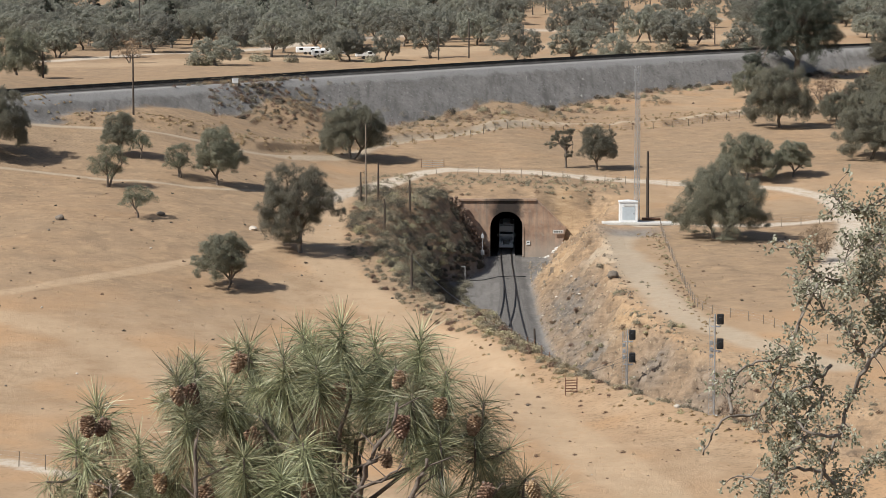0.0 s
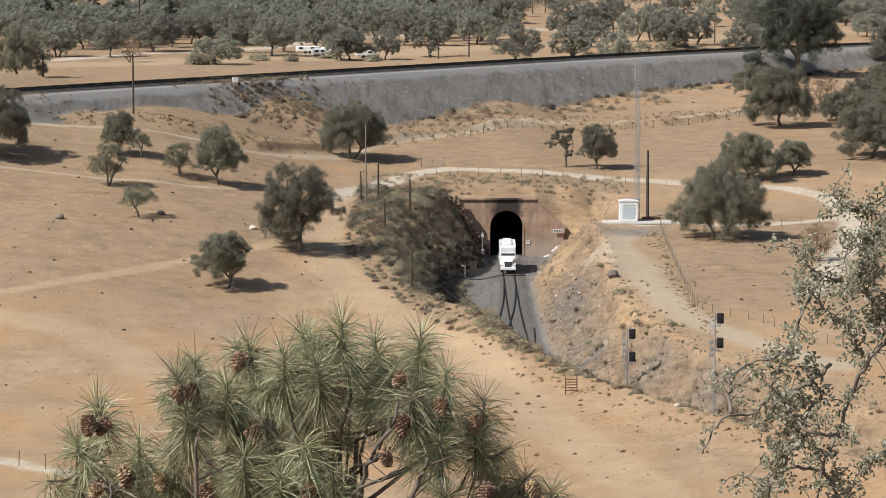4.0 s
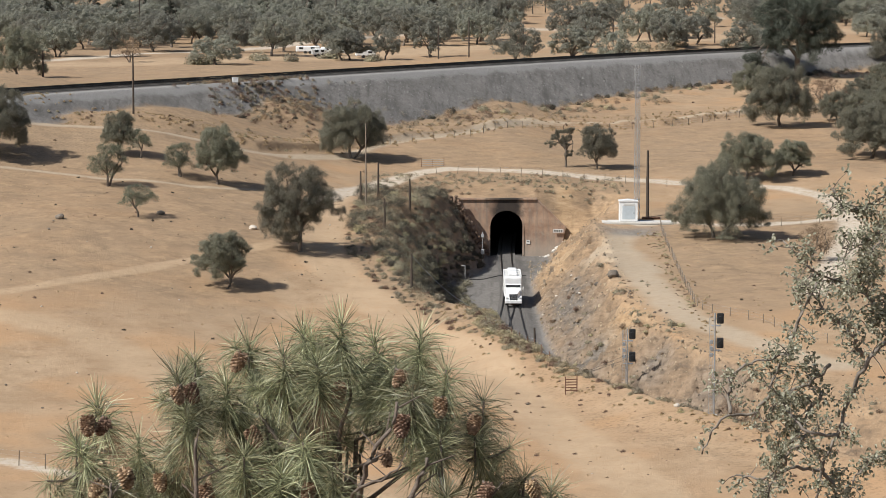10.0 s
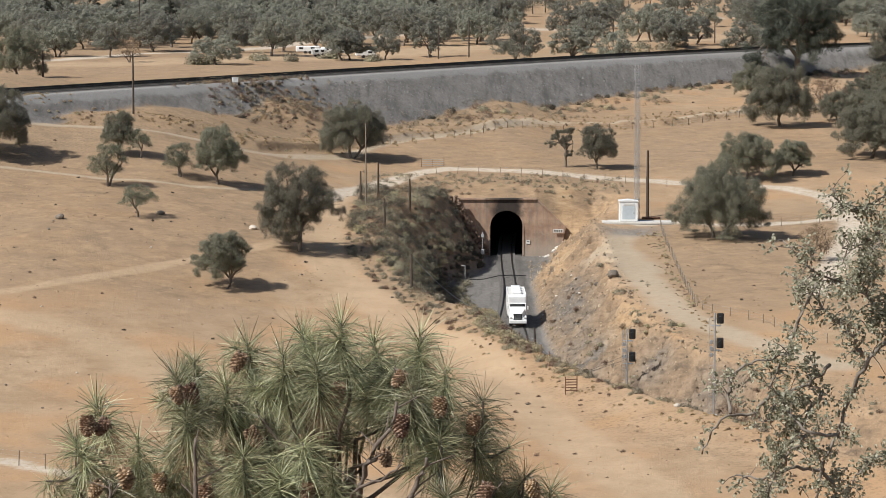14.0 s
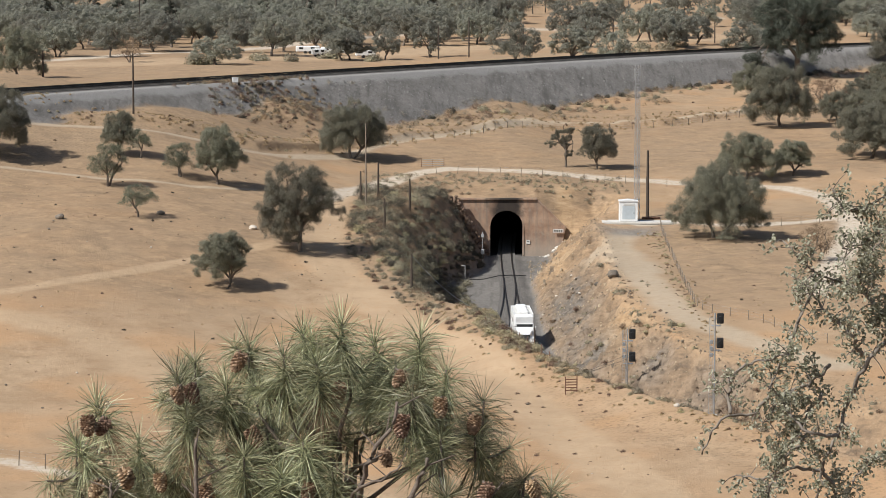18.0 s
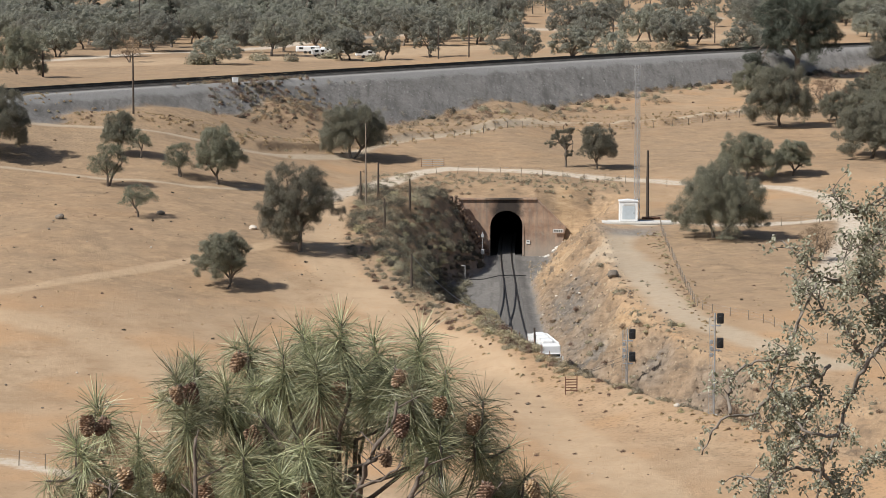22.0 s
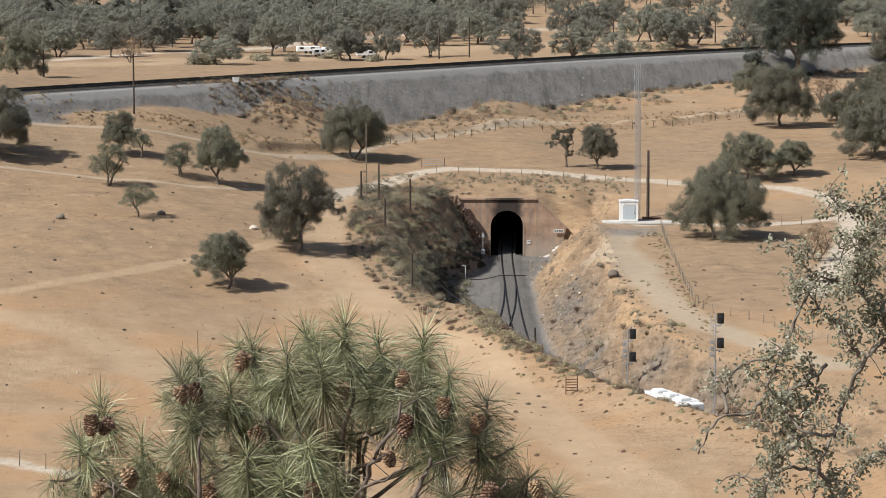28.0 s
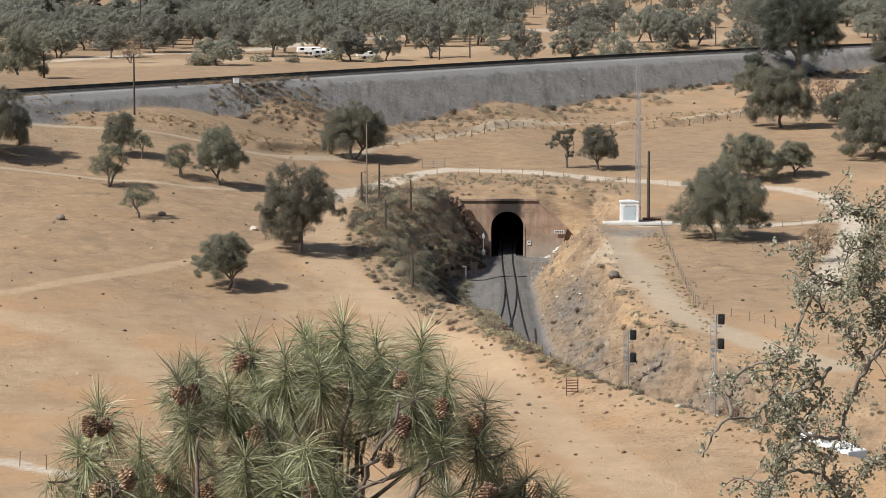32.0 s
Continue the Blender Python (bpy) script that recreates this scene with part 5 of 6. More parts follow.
def lattice(t, w, h, step, bar=0.03):
    """Three-legged lattice tower: every leg and every bay is a part."""
    ring = [(w * math.cos(a), w * math.sin(a)) for a in (0.5, 2.6, 4.7)]
    for x, y in ring:
        part("leg", Geo().tube([(x, y, 0), (x * 0.75, y * 0.75, h)], bar, 5), M_STEEL, t)
    z, k = 0.0, 0
    while z < h - step:
        g = Geo()
        for i in range(3):
            a, b = ring[i], ring[(i + 1) % 3]
            s0, s1 = 1 - 0.25 * z / h, 1 - 0.25 * (z + step) / h
            g.tube([(a[0] * s0, a[1] * s0, z), (b[0] * s1, b[1] * s1, z + step)], bar * 0.6, 4)
            g.tube([(b[0] * s0, b[1] * s0, z), (a[0] * s1, a[1] * s1, z + step)], bar * 0.6, 4)
            g.tube([(a[0] * s1, a[1] * s1, z + step), (b[0] * s1, b[1] * s1, z + step)], bar * 0.6, 4)
        part("bracing", g, M_STEEL, t)
        z += step


tower = thing("radio_tower", on_ground(26.4, 348.6), "slender galvanised three-legged lattice radio tower", "tower")
lattice(tower, 0.46, 21.3, 1.0, 0.036)
for z in (19.2, 16.9):
    part("antenna", Geo().tube([(-0.5, 0, z), (-0.5, 0, z + 1.6)], 0.04, 6).tube([(-0.5, 0, z + 0.3), (0, 0, z + 0.3)], 0.02, 4), M_STEEL, tower)

hut = thing("equipment_hut", on_ground(25.2, 348.4), "white sheet-metal railway equipment hut on a concrete pad", "hut")
part("pad", Geo().box(1.2, -0.3, 0.02, 9.5, 3.6, 0.3, 0.03), M_PAD, hut, "pale concrete pad")
body = part("body", Geo().box(0, 0, 1.55, 2.45, 1.9, 2.7, 0.02), M_WHITE, hut)
part("roof", Geo().prism([(-1.32, 0), (1.32, 0), (1.28, 0.1), (0, 0.22), (-1.28, 0.1)], 2.1, pose(0, -1.05, 2.9)), M_WHITE, hut)
d = part("door", Geo().box(0, -0.97, 1.4, 1.7, 0.05, 1.75, 0.01), M_SKYLIGHT, hut, "pale blue-grey door panel")
part("handle", Geo().box(0.7, -1.01, 1.35, 0.06, 0.05, 0.2), M_BLACK, d)
part("vent", Geo().box(0.05, -0.97, 2.5, 1.5, 0.04, 0.3, 0.01), M_WHITE_DULL, hut)
pipe = thing("pipe", on_ground(28.1, 350.4), "dark steel pipe lying beside the pole", "pipe")
part("barrel", Geo().tube([(-0.9, 0, 0.15), (1.6, -0.2, 0.15)], 0.15, 10), M_RUST, pipe)


def signal_mast(x, y, h, heads, arms=False):
    t = thing("signal_mast", on_ground(x, y, 0, 0.2), "galvanised railway signal mast with black signal heads", "railway signal", "signals in the cutting")
    part("shaft", Geo().tube([(0, 0, 0), (0, 0, h + 0.2)], 0.075, 8), M_STEEL, t)
    part("base", Geo().box(0, 0, 0.2, 0.7, 0.7, 0.5, 0.04), M_PAD, t)
    for z in heads:
        hd = part("signal_head", Geo().box(0.48, -0.1, z, 0.66, 0.12, 1.02, 0.1), M_BLACK, t, "black signal backing plate")
        part("hood", Geo().tube([(0.48, -0.12, z + 0.05), (0.48, -0.42, z + 0.02)], [0.17, 0.2], 10), M_BLACK, hd)
        part("lens", Geo().tube([(0.48, -0.16, z + 0.05), (0.48, -0.18, z + 0.05)], 0.11, 12), M_GLASS, hd)
        part("bracket", Geo().box(0.2, 0, z, 0.4, 0.07, 0.07), M_STEEL, t)
        part("platform", Geo().box(0.1, 0.25, z - 0.75, 0.9, 0.5, 0.05), M_STEEL, t)
        for sx in (-0.34, 0.54):
            part("guard_rail", Geo().tube([(sx, 0.5, z - 0.75), (sx, 0.5, z + 0.3), (sx, 0.05, z + 0.3)], 0.018, 5), M_STEEL, t)
    for sx in (-0.17, 0.17):
        part("ladder_rail", Geo().tube([(sx - 0.32, 0.25, 0.3), (sx - 0.32, 0.25, h)], 0.018, 5), M_STEEL, t)
    for k in range(int((h - 0.4) / 0.33)):
        part("rung", Geo().tube([(-0.49, 0.25, 0.5 + 0.33 * k), (-0.15, 0.25, 0.5 + 0.33 * k)], 0.012, 4), M_STEEL, t)
    for k in range(3):
        box_z = h * 0.62 + 0.62 * k
        part("junction_box", Geo().box(-0.34, -0.06, box_z, 0.26, 0.2, 0.36, 0.02), M_STEEL, t)
        part("bracket", Geo().box(-0.15, 0, box_z, 0.3, 0.05, 0.05), M_STEEL, t)
    if arms:
        for dz in (0, 0.45):
            part("stay", Geo().tube([(0, 0, h * 0.58 + dz), (-3.6, 0.8, h * 0.58 - 1.4 + dz * 0.4)], 0.022, 5), M_RAIL, t)
    return t


signal_mast(18.5, 255.4, 6.8, (6.5, 4.2), True)
signal_mast(25.8, 241.6, 10.0, (9.7, 7.35))


# ---- fences, gates ----
def fence(way, gap, label, group, wires=3, height=1.25, mat=None):
    x, y, tx, ty = along(smooth_line(way, 6), gap)
    t = thing("fence", pose(0, 0, 0), label, "fence", group)
    rng = random.Random(len(x))
    z = ground_z(x, y)
    post = Geo().tube([(0, 0, -0.2), (0.02, 0, height)], [0.05, 0.042], 6).mesh("post", mat or M_WOOD_GREY)
    for i in range(len(x)):
        part("post", post, None, t, "", False, pose(x[i], y[i], z[i], rng.uniform(-4, 4), rng.uniform(-4, 4), rng.uniform(0, 360)))
    for k in range(wires):
        hh = height * (0.35 + 0.3 * k)
        part("wire", Geo().tube([(x[i], y[i], z[i] + hh) for i in range(len(x))], 0.006, 3), M_STEEL, t)
    return t


fence([(-1, 386.8), (10, 386.4), (22.6, 383.5), (35, 379.0), (44, 376)], 3.2, "wire fence on grey posts along the dirt road", "wire fences")
fence([(-8.6, 417.5), (3.4, 426), (15.2, 443), (39, 452), (55.6, 471)], 4.2, "old wire fence on dark posts below the embankment", "wire fences", mat=M_WOOD)
fence([(29.4, 346.8), (28.6, 328), (28.1, 305), (27.6, 286), (27.9, 275), (29.9, 271.6), (33.1, 268.3), (35.8, 261.7), (39, 256)], 2.4, "wire fence on short grey posts beside the track road", "wire fences", height=1.0)
fence([(40, 344.2), (47.4, 346.5), (55, 350), (62, 352)], 3.0, "wire fence along the gravel drive", "wire fences")
fence([(-42, 209.5), (-34, 206.6), (-26, 202), (-18, 197)], 2.6, "wire fence on grey posts along the pale ditch", "wire fences")
fence([(4.5, 270.5), (8.2, 259.5), (10.6, 250)], 2.6, "low wire fence at the lip of the cutting", "wire fences", height=0.9, mat=M_RUST)

gate = thing("gate", on_ground(-1.6, 394.6, 4), "open grey tubular steel field gate", "gate")
for zz in (0.25, 0.55, 0.85, 1.2):
    part("rail", Geo().tube([(-1.7, 0, zz), (1.7, 0, zz)], 0.025, 6), M_STEEL, gate)
for xx in (-1.75, 0, 1.75):
    part("upright", Geo().tube([(xx, 0, -0.1), (xx, 0, 1.45 if xx else 1.2)], 0.05 if xx else 0.025, 6), M_RUST, gate)

frame_gate = thing("wooden_gate", on_ground(12.0, 237.6, 10), "small rusty slatted gate panel leaning in the brush", "gate")
for k in range(5):
    part("slat", Geo().box(0, 0, 0.3 + 0.26 * k, 1.15, 0.05, 0.1, 0.01), M_RUST, frame_gate)
for xx in (-0.55, 0.55):
    part("upright", Geo().box(xx, 0.05, 0.75, 0.09, 0.09, 1.7, 0.01), M_RUST, frame_gate)


M_FACING = foliage("broken_grey_stone", (0.08, 0.075, 0.069), (0.16, 0.15, 0.137), (0.30, 0.285, 0.262), 0.0, 0.95, 0.0)
M_SCREE = foliage("broken_rock", (0.11, 0.085, 0.065), (0.22, 0.165, 0.115), (0.38, 0.29, 0.20), 0.0, 0.95, 0.0)


# ---- stones, stumps and trackside boxes ----
def stone_mesh(seed, mat, rough=0.25, fine=2):
    b = bmesh.new()
    bmesh.ops.create_icosphere(b, subdivisions=fine, radius=0.5)
    for v in b.verts:
        k = 1 + rough * noise.noise(v.co * 2.3 + Vector((seed * 7, 0, 0))) + 0.12 * noise.noise(v.co * 6 + Vector((seed, 3, 0)))
        v.co = Vector((v.co.x * k * 1.2, v.co.y * k, max(v.co.z * k * 0.8, -0.3)))
    me = bpy.data.meshes.new("stone")
    b.to_mesh(me)
    b.free()
    me.materials.append(mat)
    return me


STONES = [stone_mesh(s, M_STONE) for s in (1, 2, 3)]
PALE_STONES = [stone_mesh(s, M_PALE_STONE) for s in (4, 5)]


def stone(x, y, size, pale=False, label="", tall=1.0):
    ob = new("boulder", random.choice(PALE_STONES if pale else STONES))
    ob.matrix_basis = on_ground(x, y, random.uniform(0, 360)) @ Matrix.Diagonal((size, size, size * tall, 1))
    ob.location.z += 0.2 * size
    return tagged(ob, label or ("pale loose field stone" if pale else "dark weathered boulder on dry grass"), "stone", "loose stones")


stone(19.9, 298.6, 1.4, False, "dark boulder at the edge of the track road")
stone(18.2, 299.5, 0.8)
stone(-46.7, 311.8, 1.0, False, "dark old stump-like boulder in the pasture", 1.1)
stone(-23.6, 317.6, 0.9, True)
stone(-35.2, 319.3, 0.9)
stone(20.8, 225.8, 0.5, True, "small white stone beside the bank")
stone(3.7, 271.1, 0.45, True, "small white stone beside the bank")
for _ in range(70):
    x, y = random.uniform(-58, 58), random.uniform(205, 330)
    d = float(beside(np.array([x]), np.array([y]), LOWER)[0][0])
    if abs(d) > 8:
        stone(x, y, random.uniform(0.10, 0.32), random.random() < 0.4)
lx, ly, ltx, lty = along(LOWER, 0.5)
for _ in range(36):
    i = random.randrange(180, 440)
    o = random.uniform(3.2, 12)
    stone(lx[i] - lty[i] * o, ly[i] + ltx[i] * o, random.uniform(0.15, 0.4), random.random() < 0.35, "angular rock fallen on the cut slope")


for x, y, r in ((15.2, 369.9, 0.5), (15.8, 370.1, 0.42), (16.4, 369.8, 0.55), (17.0, 370.2, 0.4), (14.5, 370.1, 0.34), (17.5, 369.7, 0.45), (16.0, 369.3, 0.3), (14.0, 370.0, 0.26)):
    stone(x, y, r, True, "pale broken rubble below the wing wall", 0.8)


def scree(name, label, mat, x, y, small, large, seed):
    """Small angular stones lying on the ground, one object."""
    g = np.random.default_rng(seed)
    n = len(x)
    z = ground_z(x, y)
    s = g.uniform(small, large, n) * (1 + (g.uniform(0, 1, n) > 0.95))
    corner = np.array([(1, 0, -0.3), (-0.4, 0.9, -0.3), (-0.6, -0.8, -0.3), (0.1, 0.1, 1.0), (0.7, 0.6, 0.4), (-0.5, 0.2, 0.7)])
    face = np.array([(0, 4, 3), (4, 1, 5), (4, 5, 3), (1, 2, 5), (2, 3, 5), (2, 0, 3), (0, 1, 4)])
    a = g.uniform(0, 6.28, n)
    c = corner[None] * (1 + g.uniform(-0.3, 0.3, (n, 6, 3))) * s[:, None, None]
    vx = c[:, :, 0] * np.cos(a)[:, None] - c[:, :, 1] * np.sin(a)[:, None] + x[:, None]
    vy = c[:, :, 0] * np.sin(a)[:, None] + c[:, :, 1] * np.cos(a)[:, None] + y[:, None]
    v = np.stack([vx, vy, c[:, :, 2] + z[:, None]], axis=2).reshape(-1, 3)
    f = (np.arange(n)[:, None, None] * 6 + face[None]).reshape(-1, 3)
    tagged(new(name, quads_mesh(name, v, f, mat)), label, "stones", "", "stuff")


def strew():
    g = np.random.default_rng(12)
    i, o = g.integers(150, 450, 2600), 3.0 + 9.5 * g.uniform(0, 1, 2600) ** 1.3
    scree("scree", "loose angular brown stones on the cut slope", M_SCREE, lx[i] - lty[i] * o, ly[i] + ltx[i] * o, 0.04, 0.17, 13)
    # broken stone facing of the embankment
    ux, uy, utx, uty = along(UPPER, 0.5)
    i, o = g.integers(350, 980, 5200), g.uniform(6.5, 17, 5200)
    x, y = ux[i] + uty[i] * o, uy[i] - utx[i] * o
    high = base_z(x, y) < UPPER_Z - 0.55 - (o - 5.2) / 1.5
    scree("embankment_stones", "loose grey broken stones facing the embankment", M_FACING, x[high], y[high], 0.06, 0.16, 14)


strew()


def crags():
    """Rock outcrops standing out of the cut slope."""
    meshes = [stone_mesh(s, M_CRAG, 1.0, 2) for s in (21, 22, 23, 24)]
    g = random.Random(31)
    for _ in range(16):
        i = g.randrange(150, 455)
        o = 3.4 + 8.0 * g.random()
        x, y = lx[i] - lty[i] * o, ly[i] + ltx[i] * o
        s = g.uniform(0.4, 1.1)
        ob = new("rock_outcrop", g.choice(meshes))
        ob.matrix_basis = pose(x, y, gz(x, y) - 0.12 * s, g.uniform(-30, 30), g.uniform(-40, 10), g.uniform(0, 360)) @ Matrix.Diagonal((s * 1.3, s, s * 0.9, 1))
        tagged(ob, "craggy brown rock standing out of the cut slope", "rock", "outcrops in the cutting")


crags()

box = thing("trackside_box", on_ground(-34.1, 422.4, 12), "small white trackside equipment box on a stand", "equipment box")
part("cabinet", Geo().box(0, 0, 0.75, 0.95, 0.6, 0.75, 0.05), M_WHITE, box)
part("stand", Geo().box(0, 0, 0.2, 0.8, 0.4, 0.5), M_PAD, box)
part("lid", Geo().box(0, 0, 1.16, 1.05, 0.7, 0.08, 0.02), M_WHITE_DULL, box)

sign = thing("trackside_sign", on_ground(10.0 - 7.0, 372.5 - 26), "bent white pipe standard beside the track", "pipe standard")
part("pipe", Geo().tube([(0, 0, 0), (0, 0, 1.9), (-0.5, 0, 1.9)], 0.05, 6), M_WHITE_DULL, sign)
ms = thing("trackside_marker", on_ground(5.6, 362.0), "slim grey trackside signal post with boxes", "railway marker")
part("post", Geo().tube([(0, 0, 0), (0, 0, 4.2)], 0.07, 6), M_STEEL, ms)
part("box", Geo().box(0, -0.15, 1.4, 0.5, 0.35, 0.7, 0.03), M_GREY_PAINT, ms)
part("box", Geo().box(0, -0.15, 3.7, 0.35, 0.3, 0.5, 0.03), M_GREY_PAINT, ms)
plate = thing("sign_plate", pose(12.35, 370.88, 1.7), "small white sign plate on the portal wall", "sign")
part("plate", Geo().box(0, 0, 0, 0.55, 0.04, 0.6, 0.01), M_WHITE_DULL, plate)
part("bar", Geo().box(0, -0.026, 0.05, 0.3, 0.01, 0.1), M_BLACK, plate)
board = thing("sign_board", pose(16.7, 370.6, 3.35, 0, 0, 0), "white board with dark lettering bars on the wing wall", "sign")
part("plate", Geo().box(0, 0, 0, 1.5, 0.05, 0.5, 0.01), M_WHITE_DULL, board)
for k in range(4):
    part("bar", Geo().box(-0.5 + 0.33 * k, -0.03, 0, 0.2, 0.01, 0.24), M_BLACK, board)
for x, y, z, w in ((16.9, 370.2, 2.5, 1.5), (15.0, 370.0, 1.6, 0.9), (16.2, 369.9, 1.9, 0.9)):
    s = thing("concrete_slab", pose(x, y, gz(x, y) + 0.1, 8, -22, 10), "broken pale concrete slab below the wing wall", "slab")
    part("slab", Geo().box(0, 0, 0, w, 0.6, 0.25, 0.05), M_PAD, s)


# rubble retaining wall beside the portal's shaded edge
def rubble_wall():
    t = thing("rubble_wall", pose(0, 0, 0), "steep red-brown rubble retaining wall edging the tunnel portal", "retaining wall")
    rng = random.Random(4)
    meshes = [stone_mesh(s, M_RUBBLE, 0.9, 1) for s in (11, 12, 13)]
    for k in range(250):
        f = rng.random()
        x = 1.5 + 4.8 * f + rng.uniform(-0.6, 0.4)
        y = 370.5 - rng.uniform(0, 1.6)
        z = 8.2 - 8.0 * f + rng.uniform(-0.4, 0.4)
        s = rng.uniform(0.35, 0.8)
        part("stone", rng.choice(meshes), None, t, "", False, pose(x, y, z, rng.uniform(0, 90), rng.uniform(0, 90), rng.uniform(0, 360)) @ Matrix.Diagonal((s, s, s, 1)))


rubble_wall()


# ---- parked vehicles and trailers beyond the line ----
def trailer(x, y, length, turn, label="white parked travel trailer among the oaks"):
    t = thing("trailer", on_ground(x, y, turn), label, "trailer", "parked trailers")
    part("body", Geo().box(0, 0, 1.25, length, 2.1, 1.5, 0.25), M_WHITE, t)
    for s in (-0.28, 0.2):
        part("window", Geo().box(length * s, -1.065, 1.45, 1.0, 0.03, 0.5, 0.02), M_GLASS, t)
    part("door", Geo().box(length * 0.38, -1.065, 1.2, 0.7, 0.03, 1.2, 0.02), M_WHITE_DULL, t)
    for s in (-0.6, 0.6):
        part("wheel", Geo().tube([(s, -1.1, 0.38), (s, -0.85, 0.38)], 0.38, 14), M_RUBBER, t)
        part("wheel", Geo().tube([(s, 0.85, 0.38), (s, 1.1, 0.38)], 0.38, 14), M_RUBBER, t)
    part("drawbar", Geo().box(length * 0.5 + 0.5, 0, 0.5, 1.0, 0.1, 0.1), M_BLACK, t)


trailer(-34, 648, 6.0, 5)
trailer(-27.0, 644, 7.0, -4)
trailer(-19, 634, 5.0, 8)
trailer(-30.5, 634, 3.4, 20, "small white parked utility trailer")


def bare_rail_wire():
    t = thing("overhead_wire", pose(0, 0, 0), "thin pale cable strung across the cutting", "cable")
    a, b = Vector((-3.5, 292.5, gz(-3.6, 292.5) + 3.6)), Vector((5.6, 300, 0.6))
    pts = [a.lerp(b, k / 12) - Vector((0, 0, 1.0 * math.sin(math.pi * k / 12))) for k in range(13)]
    part("cable", Geo().tube(pts, 0.03, 4), M_STEEL, t)


bare_rail_wire()
hose = thing("track_cable", pose(0, 0, 0), "dark cable lying across the rails", "cable")
part("cable", Geo().tube([(3.6, 345.5, -0.72), (5.5, 346, -0.7), (7.6, 346.6, -0.3), (9.5, 347.2, -0.3), (11.3, 348.2, -0.5)], 0.06, 6), M_BLACK, hose)


# ---- pine whose top rises before the camera ----
def tuft_mesh(seed, mat, count=250, length=0.24, spread_down=1.0):
    """A brush of long bent needles round a shoot that points along +z."""
    rng = np.random.default_rng(seed)
    s = rng.uniform(0, 1, count)
    th = np.radians(8 + 74 * spread_down * rng.uniform(0, 1, count) ** 0.8 + 62 * (1 - s) ** 1.1)
    ph = rng.uniform(0, 2 * math.pi, count)
    p0 = np.stack([0 * s, 0 * s, -0.20 + 0.21 * s], axis=1)
    d = np.stack([np.sin(th) * np.cos(ph), np.sin(th) * np.sin(ph), np.cos(th)], axis=1)
    L = length * rng.uniform(0.72, 1.1, count)[:, None]
    sag = rng.uniform(0.02, 0.11, count)[:, None] * np.array([0, 0, -1.0]) * (np.sin(th)[:, None] + 0.15)
    side = np.cross(d, rng.normal(size=d.shape))
    side /= np.linalg.norm(side, axis=1, keepdims=True)
    w = 0.0021
    p1, p2 = p0 + d * L * 0.5 + sag * 0.3, p0 + d * L + sag
    v = np.stack([p0 - side * w * 0.8, p0 + side * w * 0.8, p1 + side * w, p1 - side * w, p2 + side * w * 0.4, p2 - side * w * 0.4], axis=1).reshape(-1, 3)
    k = np.arange(count)[:, None] * 6
    f = np.concatenate([k + np.array([0, 1, 2, 3]), k + np.array([3, 2, 4, 5])])
    return quads_mesh("needle_tuft", v, f, mat)


def cone_mesh(seed):
    """An egg-shaped open cone with its spiral of thick-tipped scales."""
    rng = random.Random(seed)
    g = Geo()
    g.tube([(0, 0, -0.06), (0, 0, -0.02), (0, 0, 0.03), (0, 0, 0.062)], [0.012, 0.036, 0.034, 0.012], 8)
    n = 100
    for k in range(n):
        u = (k + 0.5) / n
        z = -0.064 + 0.128 * u
        r = 0.043 * math.sqrt(max(0.02, 1 - ((z + 0.012) / 0.078) ** 2))
        a = k * 2.39996
        m = pose(0, 0, z, 0, 0, math.degrees(a)) @ pose(r, 0, 0, 0, 62 * (0.5 - u) + rng.uniform(-8, 8), 0)
        tip = [(-0.02, -0.008, -0.002), (-0.02, 0.008, -0.002), (0.006, 0.011, 0.0), (0.015, 0, 0.002), (0.006, -0.011, 0.0), (0.0, 0, 0.008), (0.004, 0, -0.007)]
        g.add([tuple(m @ Vector(q)) for q in tip], [(0, 1, 2, 5), (0, 5, 4), (5, 2, 3), (5, 3, 4), (0, 6, 2, 1), (0, 4, 6), (6, 3, 2), (6, 4, 3)])
    return g.mesh("cone", M_CONE)


